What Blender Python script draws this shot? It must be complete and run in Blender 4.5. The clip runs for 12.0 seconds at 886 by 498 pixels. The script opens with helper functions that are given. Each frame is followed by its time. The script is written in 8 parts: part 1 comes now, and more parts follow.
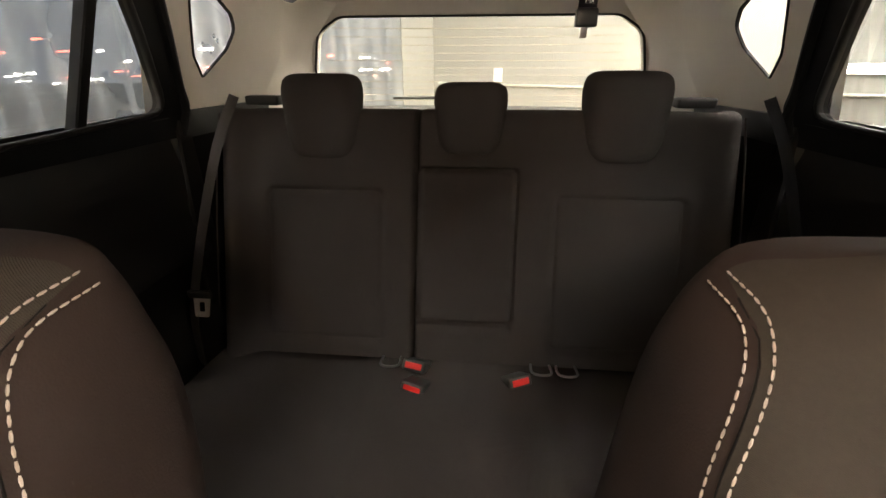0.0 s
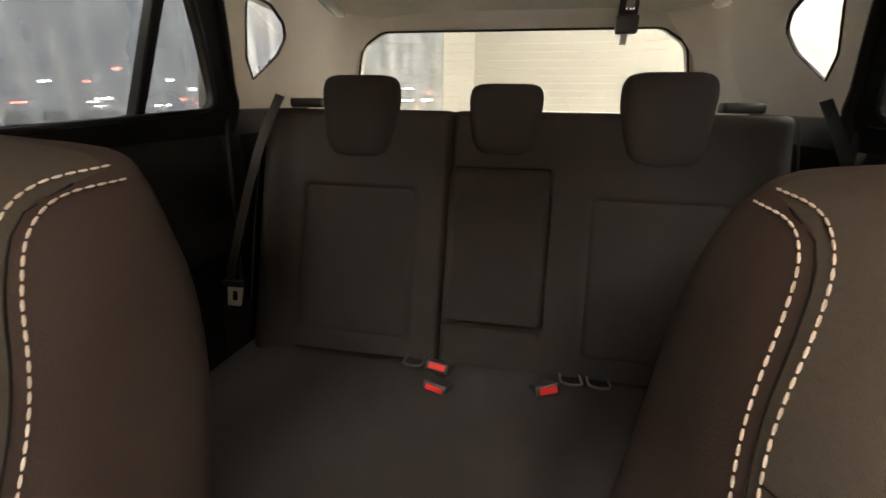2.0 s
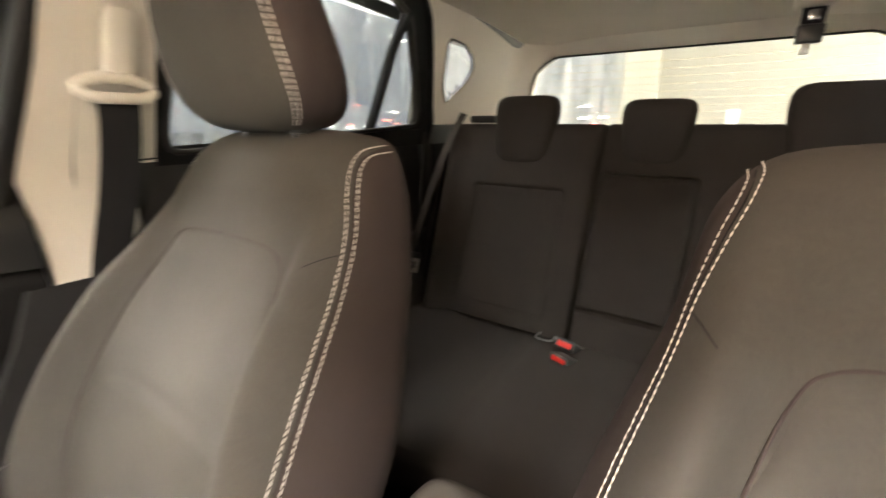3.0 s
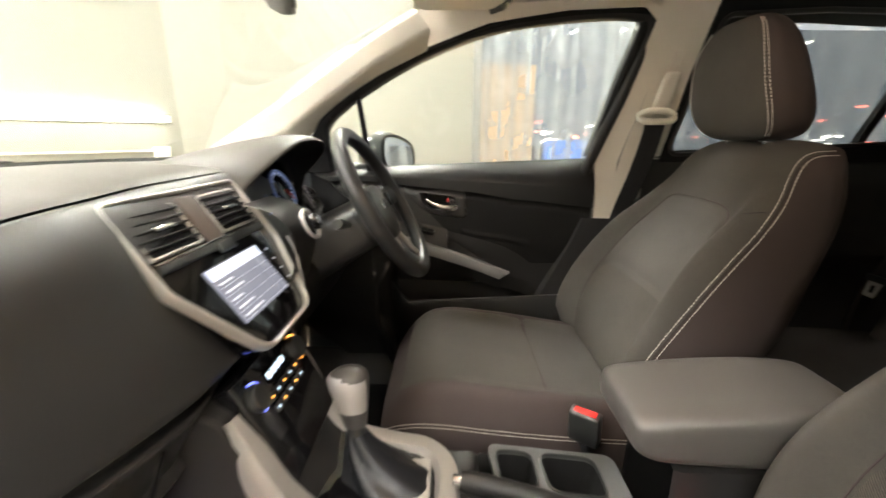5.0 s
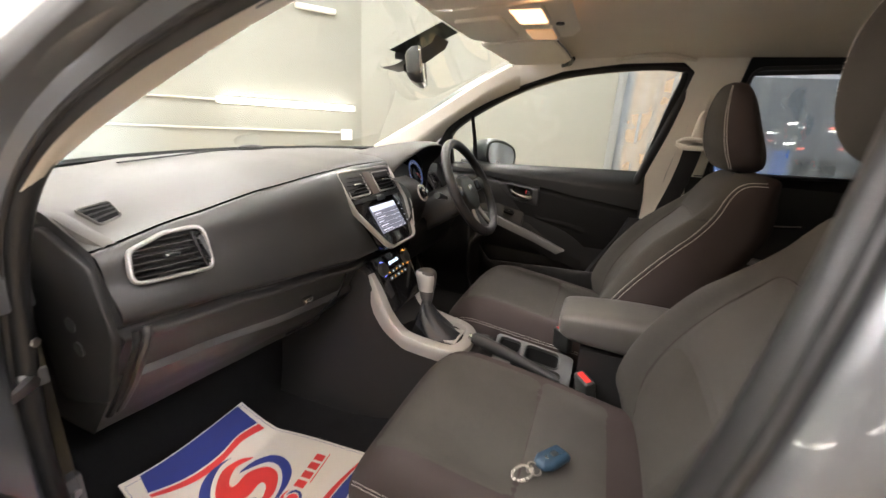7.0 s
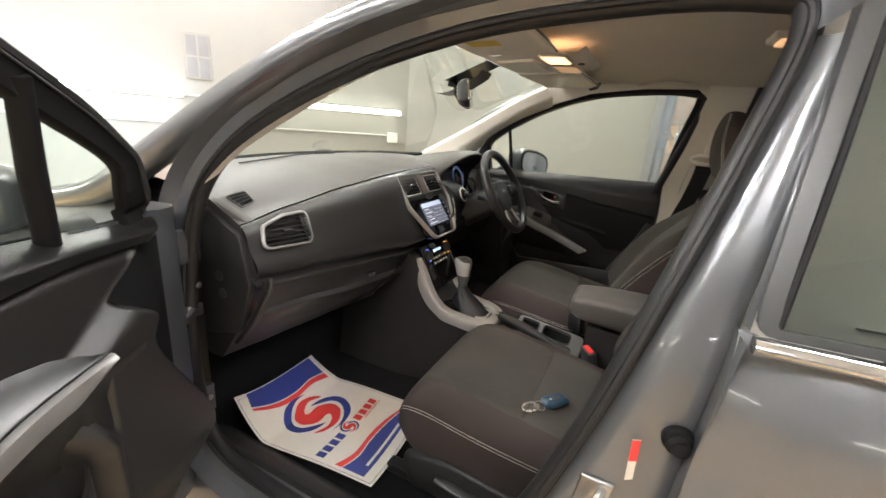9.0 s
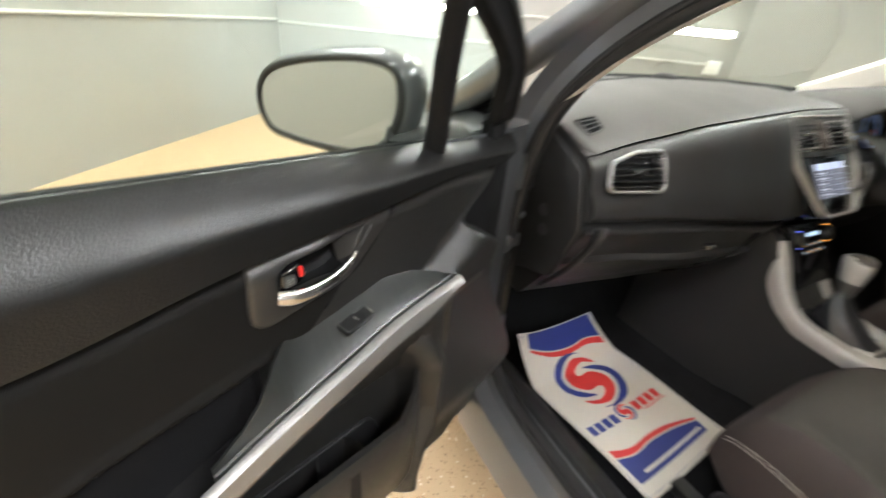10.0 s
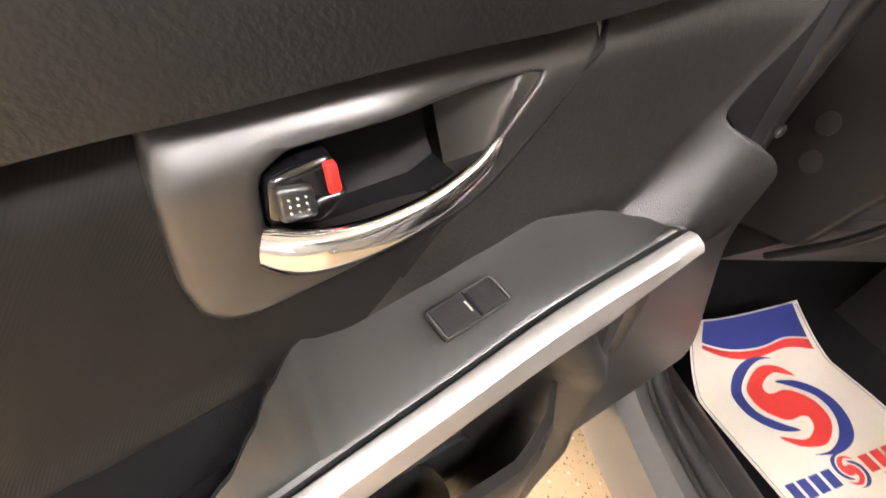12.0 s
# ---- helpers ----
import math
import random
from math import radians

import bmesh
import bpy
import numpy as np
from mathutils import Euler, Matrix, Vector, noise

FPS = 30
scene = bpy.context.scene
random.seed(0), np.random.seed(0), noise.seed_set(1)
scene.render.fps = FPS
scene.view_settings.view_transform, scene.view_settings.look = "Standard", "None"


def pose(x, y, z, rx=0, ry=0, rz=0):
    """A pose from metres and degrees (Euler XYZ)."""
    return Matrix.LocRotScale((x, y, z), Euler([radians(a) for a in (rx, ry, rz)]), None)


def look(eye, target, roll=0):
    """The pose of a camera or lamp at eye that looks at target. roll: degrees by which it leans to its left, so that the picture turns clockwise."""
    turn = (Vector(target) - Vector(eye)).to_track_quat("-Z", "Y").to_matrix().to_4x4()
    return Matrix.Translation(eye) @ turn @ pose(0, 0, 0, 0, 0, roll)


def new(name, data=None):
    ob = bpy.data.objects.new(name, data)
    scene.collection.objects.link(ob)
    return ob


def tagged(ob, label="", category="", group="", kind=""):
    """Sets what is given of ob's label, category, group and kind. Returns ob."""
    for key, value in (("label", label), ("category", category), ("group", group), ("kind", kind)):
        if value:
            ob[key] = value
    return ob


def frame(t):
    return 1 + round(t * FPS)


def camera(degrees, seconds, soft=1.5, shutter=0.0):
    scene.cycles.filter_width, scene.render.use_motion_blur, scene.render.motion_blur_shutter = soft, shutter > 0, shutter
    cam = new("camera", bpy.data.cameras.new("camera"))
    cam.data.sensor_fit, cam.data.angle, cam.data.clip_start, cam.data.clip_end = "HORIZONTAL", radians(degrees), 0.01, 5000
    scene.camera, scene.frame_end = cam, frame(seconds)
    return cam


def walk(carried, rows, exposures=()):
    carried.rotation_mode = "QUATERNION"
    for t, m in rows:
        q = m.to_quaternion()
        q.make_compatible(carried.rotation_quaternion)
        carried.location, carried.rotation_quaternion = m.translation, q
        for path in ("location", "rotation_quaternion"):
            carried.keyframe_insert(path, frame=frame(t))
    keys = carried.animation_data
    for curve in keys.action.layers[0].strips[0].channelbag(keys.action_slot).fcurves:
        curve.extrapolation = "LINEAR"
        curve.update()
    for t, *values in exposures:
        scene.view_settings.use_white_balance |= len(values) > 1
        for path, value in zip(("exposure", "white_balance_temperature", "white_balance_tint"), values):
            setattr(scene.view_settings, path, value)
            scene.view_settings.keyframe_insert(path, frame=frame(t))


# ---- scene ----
cam = camera(94.9, 12.0, shutter=0.5)
METRES, EYE, TILT, LEAN, TURN = 2.4, 1.22, -24.0, 0.0, 5.0
ROWS = [
    (0.0, 0.0, 0.0, 0.0, 0.0, 0.0, -0.0),
    (0.5, -0.0007, 0.0005, -0.0116, 0.07, 1.74, -0.3),
    (1.0, -0.0019, 0.0042, -0.0241, 0.35, 2.71, -0.71),
    (1.5, 0.0, 0.0081, -0.0283, 1.69, 3.18, -1.45),
    (2.0, 0.0045, 0.0056, -0.0292, 4.6, 3.91, -2.72),
    (2.5, 0.024, -0.0245, -0.0415, 13.32, 4.31, -6.05),
    (3.0, 0.042, -0.0693, -0.066, 26.37, 3.67, -10.88),
    (3.5, 0.0661, -0.1188, -0.0941, 42.27, 0.95, -15.61),
    (5.5, 0.2552, -0.2005, -0.1212, 95.53, -18.32, -24.82),
    (6.0, 0.3102, -0.1859, -0.1012, 102.41, -21.77, -25.36),
    (6.5, 0.3688, -0.148, -0.0813, 107.18, -23.96, -25.53),
    (7.0, 0.4256, -0.1115, -0.0507, 108.51, -24.91, -26.21),
    (9.0, 0.5325, -0.0922, -0.0229, 114.72, -27.39, -26.74),
    (9.5, 0.5238, -0.1269, -0.0428, 134.2, -38.48, -22.8),
    (10.0, 0.5233, -0.1859, -0.0935, 151.95, -50.66, -17.01),
    (10.5, 0.5038, -0.2332, -0.1549, 160.18, -60.04, -12.84),
    (11.0, 0.4907, -0.2488, -0.1931, 163.44, -65.43, -10.7),
    (11.5, 0.4859, -0.2551, -0.2045, 165.19, -67.13, -9.8),
    (12.0, 0.488, -0.254, -0.2033, 166.7, -64.26, -9.37),
]
EXPOSURES = [(0, 2.5, 7000, 19), (2.0, 2.47, 7000, 18), (2.5, 2.78, 7000, 17), (3.0, 2.95, 6900, 15), (3.5, 2.72, 7100, 17), (5.5, 1.95, 6600, 11), (7, 1.66, 6500, 17), (9, 1.26, 6400, 13), (9.8, 1.26, 6200, 9), (10.5, 1.6, 6250, 15), (11, 1.75, 6500, 17), (12, 2.22, 6700, 18)]
walk(cam, [(t, pose(0.026, 0, EYE, TILT, LEAN, TURN) @ pose(METRES * x, METRES * y, METRES * z, 90 + pitch, roll, yaw)) for t, x, y, z, yaw, pitch, roll in ROWS], exposures=EXPOSURES)
# ---------------------------------------------------------------- light
world = bpy.data.worlds.new("night")
world.use_nodes = True
scene.world = world
world.node_tree.nodes["Background"].inputs[0].default_value = (0.02, 0.03, 0.06, 1)
world.node_tree.nodes["Background"].inputs[1].default_value = 0.35
STRIP_POWER = 9.0
CEILING_POWER = 72.0
BEAM = 170.0
DOME_POWER = 1.1
READING_POWER = 2.7
REAR_DOME_POWER = 0.25

# ---------------------------------------------------------------- mesh helpers


def link(name, mesh, mat, parent=None, label="", sharp=40):
    for p in mesh.polygons:
        p.use_smooth = True
    mesh.set_sharp_from_angle(angle=radians(sharp))
    ob = new(name, mesh)
    if mat:
        mesh.materials.append(mat)
    if parent:
        ob.parent = parent
        top = parent.parent or parent
        ob.matrix_parent_inverse = top.matrix_basis.inverted() if parent.parent is None else Matrix.Identity(4)
    if label:
        ob["label"] = label
    return ob


def part(name, geo, mat, parent=None, label="", sharp=40):
    """A mesh object from (vertices, faces) or from a bmesh."""
    mesh = bpy.data.meshes.new(name)
    if isinstance(geo, bmesh.types.BMesh):
        bmesh.ops.recalc_face_normals(geo, faces=geo.faces)
        geo.to_mesh(mesh)
        geo.free()
    else:
        mesh.from_pydata([tuple(v) for v in geo[0]], [], geo[1])
        b = bmesh.new()
        b.from_mesh(mesh)
        bmesh.ops.remove_doubles(b, verts=b.verts, dist=1e-5)
        bmesh.ops.recalc_face_normals(b, faces=b.faces)
        b.to_mesh(mesh)
        b.free()
    return link(name, mesh, mat, parent, label, sharp)


def thing(name, at, label, category, group="", kind=""):
    ob = new(name)
    ob.matrix_basis = Matrix.Translation(at)
    ob.empty_display_size = 0.05
    return tagged(ob, label, category, group, kind)


def join(*geos):
    vs, fs = [], []
    for v, f in geos:
        k = len(vs)
        vs += list(v)
        fs += [[i + k for i in q] for q in f]
    return vs, fs


def moved(geo, fn):
    return [fn(*v) for v in geo[0]], geo[1]


def grid(rows, wrap=False, loop=False, cap=False):
    """Quads between rows of points. wrap closes each row, loop joins last row to first, cap closes the ends."""
    n, m = len(rows), len(rows[0])
    vs = [tuple(p) for r in rows for p in r]
    fs = []
    for i in range(n if loop else n - 1):
        for j in range(m if wrap else m - 1):
            a, b = i * m + j, i * m + (j + 1) % m
            c, d = ((i + 1) % n) * m + (j + 1) % m, ((i + 1) % n) * m + j
            fs.append([a, b, c, d])
    if cap:
        fs.append(list(range(m))[::-1])
        fs.append([(n - 1) * m + j for j in range(m)])
    return vs, fs


def spline(pts, n, closed=False):
    """n points along a smooth curve through pts."""
    P = [Vector(p) for p in pts]
    k = len(P) if closed else len(P) - 1
    out = []
    for i in range(n):
        t = i * k / (n if closed else n - 1)
        s = min(int(t), k - 1)
        t -= s
        if closed:
            a, b, c, d = (P[(s + j) % len(P)] for j in (-1, 0, 1, 2))
        else:
            a, b, c, d = (P[min(max(s + j, 0), len(P) - 1)] for j in (-1, 0, 1, 2))
        out.append(0.5 * ((2 * b) + (c - a) * t + (2 * a - 5 * b + 4 * c - d) * t * t + (3 * b - a - 3 * c + d) * t ** 3))
    return out


def tube(pts, r, n=10, closed=False, flat=1.0, up=(0, 0, 1), cap=True):
    """A tube along points; r may be a list; flat squashes the section along up."""
    P = [Vector(p) for p in pts]
    rows = []
    for i, p in enumerate(P):
        a = P[i - 1] if (closed or i) else P[i]
        b = P[(i + 1) % len(P)] if (closed or i < len(P) - 1) else P[i]
        t = (b - a).normalized()
        side = t.cross(Vector(up))
        if side.length < 1e-4:
            side = t.cross(Vector((1, 0.2, 0)))
        side.normalize()
        top = side.cross(t)
        q = r[i] if isinstance(r, (list, tuple)) else r
        rows.append([p + q * (math.cos(w) * side + flat * math.sin(w) * top) for w in (2 * math.pi * j / n for j in range(n))])
    return grid(rows, True, closed, cap and not closed)


def fillet(poly, r, n=5):
    """A 2D polygon with rounded corners; r may be a list."""
    out = []
    P = [Vector(p).to_2d() for p in poly]
    for i, p in enumerate(P):
        q = r[i] if isinstance(r, (list, tuple)) else r
        a, b = P[i - 1] - p, P[(i + 1) % len(P)] - p
        la, lb = a.length, b.length
        a.normalize()
        b.normalize()
        h = math.acos(max(-1, min(1, a.dot(b)))) / 2
        d = min(q / math.tan(h) if h > 1e-3 else 0, la * 0.48, lb * 0.48)
        for k in range(n):
            t = k / (n - 1)
            u, v = p + a * d, p + b * d
            out.append(((1 - t) ** 2 * u + 2 * t * (1 - t) * p + t * t * v))
    return out


def inset(poly, d):
    """A 2D outline moved inwards by d (outlines run counter-clockwise)."""
    P = [Vector(p).to_2d() for p in poly]
    area = sum(P[i - 1].x * P[i].y - P[i].x * P[i - 1].y for i in range(len(P)))
    s = 1 if area > 0 else -1
    out = []
    for i, p in enumerate(P):
        a, b = p - P[i - 1], P[(i + 1) % len(P)] - p
        t = (a.normalized() + b.normalized())
        t = t.normalized() if t.length > 1e-6 else a.normalized()
        out.append(p + s * d * Vector((-t.y, t.x)))
    return out


def bezel(poly, width, height, fn, steps=6, base=0.0):
    """A rounded rim round an outline; fn maps (u, v, w) to the world, w is the height."""
    rows = []
    for k in range(steps + 1):
        w = math.pi * k / steps
        q = inset(poly, width * (1 - math.cos(w)) / 2)
        rows.append([fn(p.x, p.y, base + height * math.sin(w) ** 0.7) for p in q])
    last = inset(poly, width)
    rows.append([fn(p.x, p.y, base - height) for p in last])
    rows.append([fn(p.x, p.y, base - height) for p in poly])
    return grid(rows, True, True)


def slab(poly, lo, hi, fn, r=0.0, steps=3):
    """A plate over a 2D outline from w = lo to w = hi, its upper edge rounded by r."""
    rows = [[fn(p[0], p[1], lo) for p in poly]]
    if r:
        for k in range(steps + 1):
            w = math.pi / 2 * k / steps
            rows.append([fn(p.x, p.y, hi - r + r * math.sin(w)) for p in inset(poly, r * (1 - math.cos(w)))])
    else:
        rows.append([fn(p[0], p[1], hi) for p in poly])
    return grid(rows, True, False, True)


def sheet(outer, holes, fn, thick):
    """A plate with holes: outlines in 2D, fn(u, v, w) to the world, thickness along w."""
    b = bmesh.new()
    edges = []
    for loop in [outer] + list(holes):
        vs = [b.verts.new((p[0], p[1], 0)) for p in loop]
        edges += [b.edges.new((vs[i - 1], vs[i])) for i in range(len(vs))]
    bmesh.ops.triangle_fill(b, edges=edges, use_beauty=True)
    vs, fs = [v.co.copy() for v in b.verts], []
    b.verts.index_update()
    fs = [[v.index for v in f.verts] for f in b.faces]
    n = len(vs)
    top = [fn(v.x, v.y, 0) for v in vs]
    bot = [fn(v.x, v.y, thick) for v in vs]
    allf = fs + [[i + n for i in reversed(f)] for f in fs]
    k = 0
    for loop in [outer] + list(holes):
        m = len(loop)
        allf += [[k + j, k + (j + 1) % m, n + k + (j + 1) % m, n + k + j] for j in range(m)]
        k += m
    b.free()
    return top + bot, allf


def block(x0, x1, y0, y1, z0, z1, r=0.01, seg=3, fn=None):
    """A box with rounded edges."""
    b = bmesh.new()
    bmesh.ops.create_cube(b, size=1)
    for v in b.verts:
        v.co = Vector(((x0 + x1) / 2 + v.co.x * (x1 - x0), (y0 + y1) / 2 + v.co.y * (y1 - y0), (z0 + z1) / 2 + v.co.z * (z1 - z0)))
    if r:
        bmesh.ops.bevel(b, geom=b.edges, offset=r, segments=seg, profile=0.5, affect="EDGES")
    b.verts.index_update()
    geo = [v.co.copy() for v in b.verts], [[v.index for v in f.verts] for f in b.faces]
    b.free()
    return moved(geo, fn) if fn else geo


def disc(c, r, axis, h, n=24, bevel=0.15):
    """A round button with a softened rim."""
    axis = Vector(axis).normalized()
    s = axis.cross(Vector((0.3, 0.9, 0.2))).normalized()
    t = axis.cross(s)
    rows = []
    for w, q in ((0, 1), (h * (1 - bevel), 1), (h, 1 - bevel), (h, 0.02)):
        rows.append([Vector(c) + axis * w + q * r * (math.cos(a) * s + math.sin(a) * t) for a in (2 * math.pi * j / n for j in range(n))])
    return grid(rows, True, False, True)


def ease(t):
    """A smooth step from 0 to 1."""
    t = min(1, max(0, t))
    return t * t * (3 - 2 * t)


def lerp_table(table, x):
    """Rows (x, values...) smoothly interpolated at x."""
    rows = sorted(table)
    if x <= rows[0][0]:
        return list(rows[0][1:])
    for a, b in zip(rows, rows[1:]):
        if x <= b[0]:
            t = (x - a[0]) / (b[0] - a[0])
            t = t * t * (3 - 2 * t) * 0.4 + t * 0.6
            return [p + (q - p) * t for p, q in zip(a[1:], b[1:])]
    return list(rows[-1][1:])


# ---------------------------------------------------------------- materials


def node(nt, kind, **values):
    n = nt.nodes.new(kind)
    for k, v in values.items():
        n.inputs[k].default_value = v
    return n


def material(name, colour, rough=0.6, metal=0.0, vary=0.12, grain=0.0, grain_size=900.0, kind="noise", wear=0.0, coat=0.0, spec=0.5, big=6.0, rv=0.06, deep=0.0006, fleck=0.0):
    """A surface with slow colour drift, fine grain relief and uneven gloss, at real size."""
    m = bpy.data.materials.new(name)
    m.use_nodes = True
    nt = m.node_tree
    bsdf = nt.nodes["Principled BSDF"]
    co = nt.nodes.new("ShaderNodeTexCoord")
    slow = node(nt, "ShaderNodeTexNoise", Scale=big, Detail=5.0, Roughness=0.6)
    fine = node(nt, "ShaderNodeTexNoise", Scale=220.0, Detail=3.0, Roughness=0.7)
    nt.links.new(co.outputs["Object"], slow.inputs["Vector"])
    nt.links.new(co.outputs["Object"], fine.inputs["Vector"])
    both = nt.nodes.new("ShaderNodeMath")
    both.operation = "MULTIPLY_ADD"
    both.inputs[1].default_value = 0.45
    nt.links.new(fine.outputs[0], both.inputs[0])
    nt.links.new(slow.outputs[0], both.inputs[2])
    ramp = nt.nodes.new("ShaderNodeMapRange")
    ramp.inputs["From Min"].default_value, ramp.inputs["From Max"].default_value = 0.4, 1.05
    ramp.inputs["To Min"].default_value, ramp.inputs["To Max"].default_value = 1 - vary, 1 + vary
    nt.links.new(both.outputs[0], ramp.inputs["Value"])
    mix = nt.nodes.new("ShaderNodeVectorMath")
    mix.operation = "SCALE"
    mix.inputs[0].default_value = colour
    nt.links.new(ramp.outputs[0], mix.inputs["Scale"])
    nt.links.new(mix.outputs[0], bsdf.inputs["Base Color"])
    rr = nt.nodes.new("ShaderNodeMapRange")
    rr.inputs["From Min"].default_value, rr.inputs["From Max"].default_value = 0.4, 1.05
    rr.inputs["To Min"].default_value, rr.inputs["To Max"].default_value = max(0.0, rough - rv - wear), min(1.0, rough + rv)
    nt.links.new(both.outputs[0], rr.inputs["Value"])
    nt.links.new(rr.outputs[0], bsdf.inputs["Roughness"])
    bsdf.inputs["Metallic"].default_value = metal
    bsdf.inputs["Coat Weight"].default_value = coat
    bsdf.inputs["Coat Roughness"].default_value = 0.04
    bsdf.inputs["Specular IOR Level"].default_value = spec
    if grain:
        if kind == "leather":
            tex = node(nt, "ShaderNodeTexVoronoi", Scale=grain_size)
            tex.feature = "DISTANCE_TO_EDGE"
            warp = node(nt, "ShaderNodeTexNoise", Scale=grain_size * 0.25, Detail=2.0)
            nt.links.new(co.outputs["Object"], warp.inputs["Vector"])
            add = nt.nodes.new("ShaderNodeVectorMath")
            add.operation = "MULTIPLY_ADD"
            add.inputs[1].default_value = (2.5 / grain_size,) * 3
            nt.links.new(warp.outputs["Color"], add.inputs[0])
            nt.links.new(co.outputs["Object"], add.inputs[2])
            nt.links.new(add.outputs[0], tex.inputs["Vector"])
        elif kind == "rib":
            tex = node(nt, "ShaderNodeTexWave", Scale=grain_size, Distortion=0.6, Detail=1.0)
            tex.bands_direction = "DIAGONAL"
            nt.links.new(co.outputs["Object"], tex.inputs["Vector"])
        elif kind == "weave":
            tex = node(nt, "ShaderNodeTexWave", Scale=grain_size, Distortion=2.0, Detail=2.0)
            tex.inputs["Detail Scale"].default_value = 3.0
            tex.bands_direction = "DIAGONAL"
            nt.links.new(co.outputs["Object"], tex.inputs["Vector"])
        else:
            tex = node(nt, "ShaderNodeTexNoise", Scale=grain_size, Detail=2.0)
            nt.links.new(co.outputs["Object"], tex.inputs["Vector"])
        bump = node(nt, "ShaderNodeBump", Strength=grain, Distance=deep)
        nt.links.new(tex.outputs[0], bump.inputs["Height"])
        nt.links.new(bump.outputs[0], bsdf.inputs["Normal"])
        if fleck:
            fl = nt.nodes.new("ShaderNodeMapRange")
            fl.inputs["To Min"].default_value, fl.inputs["To Max"].default_value = 1 - fleck, 1 + fleck
            nt.links.new(tex.outputs[0], fl.inputs["Value"])
            cl = nt.nodes.new("ShaderNodeVectorMath")
            cl.operation = "SCALE"
            nt.links.new(mix.outputs[0], cl.inputs[0])
            nt.links.new(fl.outputs[0], cl.inputs["Scale"])
            nt.links.new(cl.outputs[0], bsdf.inputs["Base Color"])
    return m


def glow(name, colour, strength):
    m = bpy.data.materials.new(name)
    m.use_nodes = True
    bsdf = m.node_tree.nodes["Principled BSDF"]
    bsdf.inputs["Base Color"].default_value = (*colour, 1)
    bsdf.inputs["Emission Color"].default_value = (*colour, 1)
    bsdf.inputs["Emission Strength"].default_value = strength
    bsdf.inputs["Roughness"].default_value = 0.4
    return m


def clear(name, tint, gloss=0.04, rough=0.0, cloud=0.0, edge=0.55):
    """Thin see-through sheet: light passes, with a weak mirror on top and a little haze."""
    m = bpy.data.materials.new(name)
    m.use_nodes = True
    nt = m.node_tree
    nt.nodes.remove(nt.nodes["Principled BSDF"])
    out = nt.nodes["Material Output"]
    tr = nt.nodes.new("ShaderNodeBsdfTransparent")
    tr.inputs[0].default_value = (*tint, 1)
    gl = nt.nodes.new("ShaderNodeBsdfGlossy")
    gl.inputs["Roughness"].default_value = rough
    lw = nt.nodes.new("ShaderNodeLayerWeight")
    pw = nt.nodes.new("ShaderNodeMath")
    pw.operation = "POWER"
    pw.inputs[1].default_value = 4.0
    nt.links.new(lw.outputs["Facing"], pw.inputs[0])
    fr = nt.nodes.new("ShaderNodeMath")
    fr.operation = "MULTIPLY_ADD"
    fr.inputs[1].default_value, fr.inputs[2].default_value = edge, gloss
    nt.links.new(pw.outputs[0], fr.inputs[0])
    mix = nt.nodes.new("ShaderNodeMixShader")
    nt.links.new(fr.outputs[0], mix.inputs[0])
    nt.links.new(tr.outputs[0], mix.inputs[1])
    nt.links.new(gl.outputs[0], mix.inputs[2])
    last = mix
    if cloud:
        df = nt.nodes.new("ShaderNodeBsdfTranslucent")
        dd = nt.nodes.new("ShaderNodeBsdfDiffuse")
        dd.inputs[0].default_value = df.inputs[0].default_value = (0.8, 0.82, 0.85, 1)
        pair = nt.nodes.new("ShaderNodeMixShader")
        nt.links.new(df.outputs[0], pair.inputs[1])
        nt.links.new(dd.outputs[0], pair.inputs[2])
        nz = node(nt, "ShaderNodeTexNoise", Scale=3.0, Detail=4.0)
        co = nt.nodes.new("ShaderNodeTexCoord")
        nt.links.new(co.outputs["Object"], nz.inputs["Vector"])
        rg = nt.nodes.new("ShaderNodeMapRange")
        rg.inputs["To Min"].default_value, rg.inputs["To Max"].default_value = cloud * 0.5, cloud * 1.5
        nt.links.new(nz.outputs[0], rg.inputs["Value"])
        last = nt.nodes.new("ShaderNodeMixShader")
        nt.links.new(rg.outputs[0], last.inputs[0])
        nt.links.new(mix.outputs[0], last.inputs[1])
        nt.links.new(pair.outputs[0], last.inputs[2])
    nt.links.new(last.outputs[0], out.inputs[0])
    return m


# Shaded copy of the seat fabric: the rear bench's shade is in its colour.
FABRIC_SHADED = material("shaded_seat_fabric", (0.044, 0.038, 0.0345), 0.92, vary=0.2, grain=0.7, grain_size=300, kind="weave", spec=0.25, deep=0.001, fleck=0.25)
FABRIC = material("seat_fabric", (0.064, 0.060, 0.053), 0.92, vary=0.22, grain=0.4, grain_size=420, kind="weave", spec=0.25, deep=0.0007, fleck=0.15)
FABRIC_RIB = material("ribbed_fabric", (0.070, 0.065, 0.056), 0.94, vary=0.2, grain=0.9, grain_size=150, kind="weave", spec=0.2, deep=0.0015, fleck=0.35)
FABRIC_SIDE = material("bolster_fabric", (0.042, 0.0315, 0.029), 0.8, vary=0.14, grain=0.45, grain_size=700, spec=0.3)
THREAD = material("pale_thread", (0.72, 0.68, 0.63), 0.7, vary=0.15)
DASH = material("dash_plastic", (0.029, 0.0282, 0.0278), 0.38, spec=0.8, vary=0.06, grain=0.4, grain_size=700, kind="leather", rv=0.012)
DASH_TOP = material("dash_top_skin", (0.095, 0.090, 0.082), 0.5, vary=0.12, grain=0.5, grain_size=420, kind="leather")
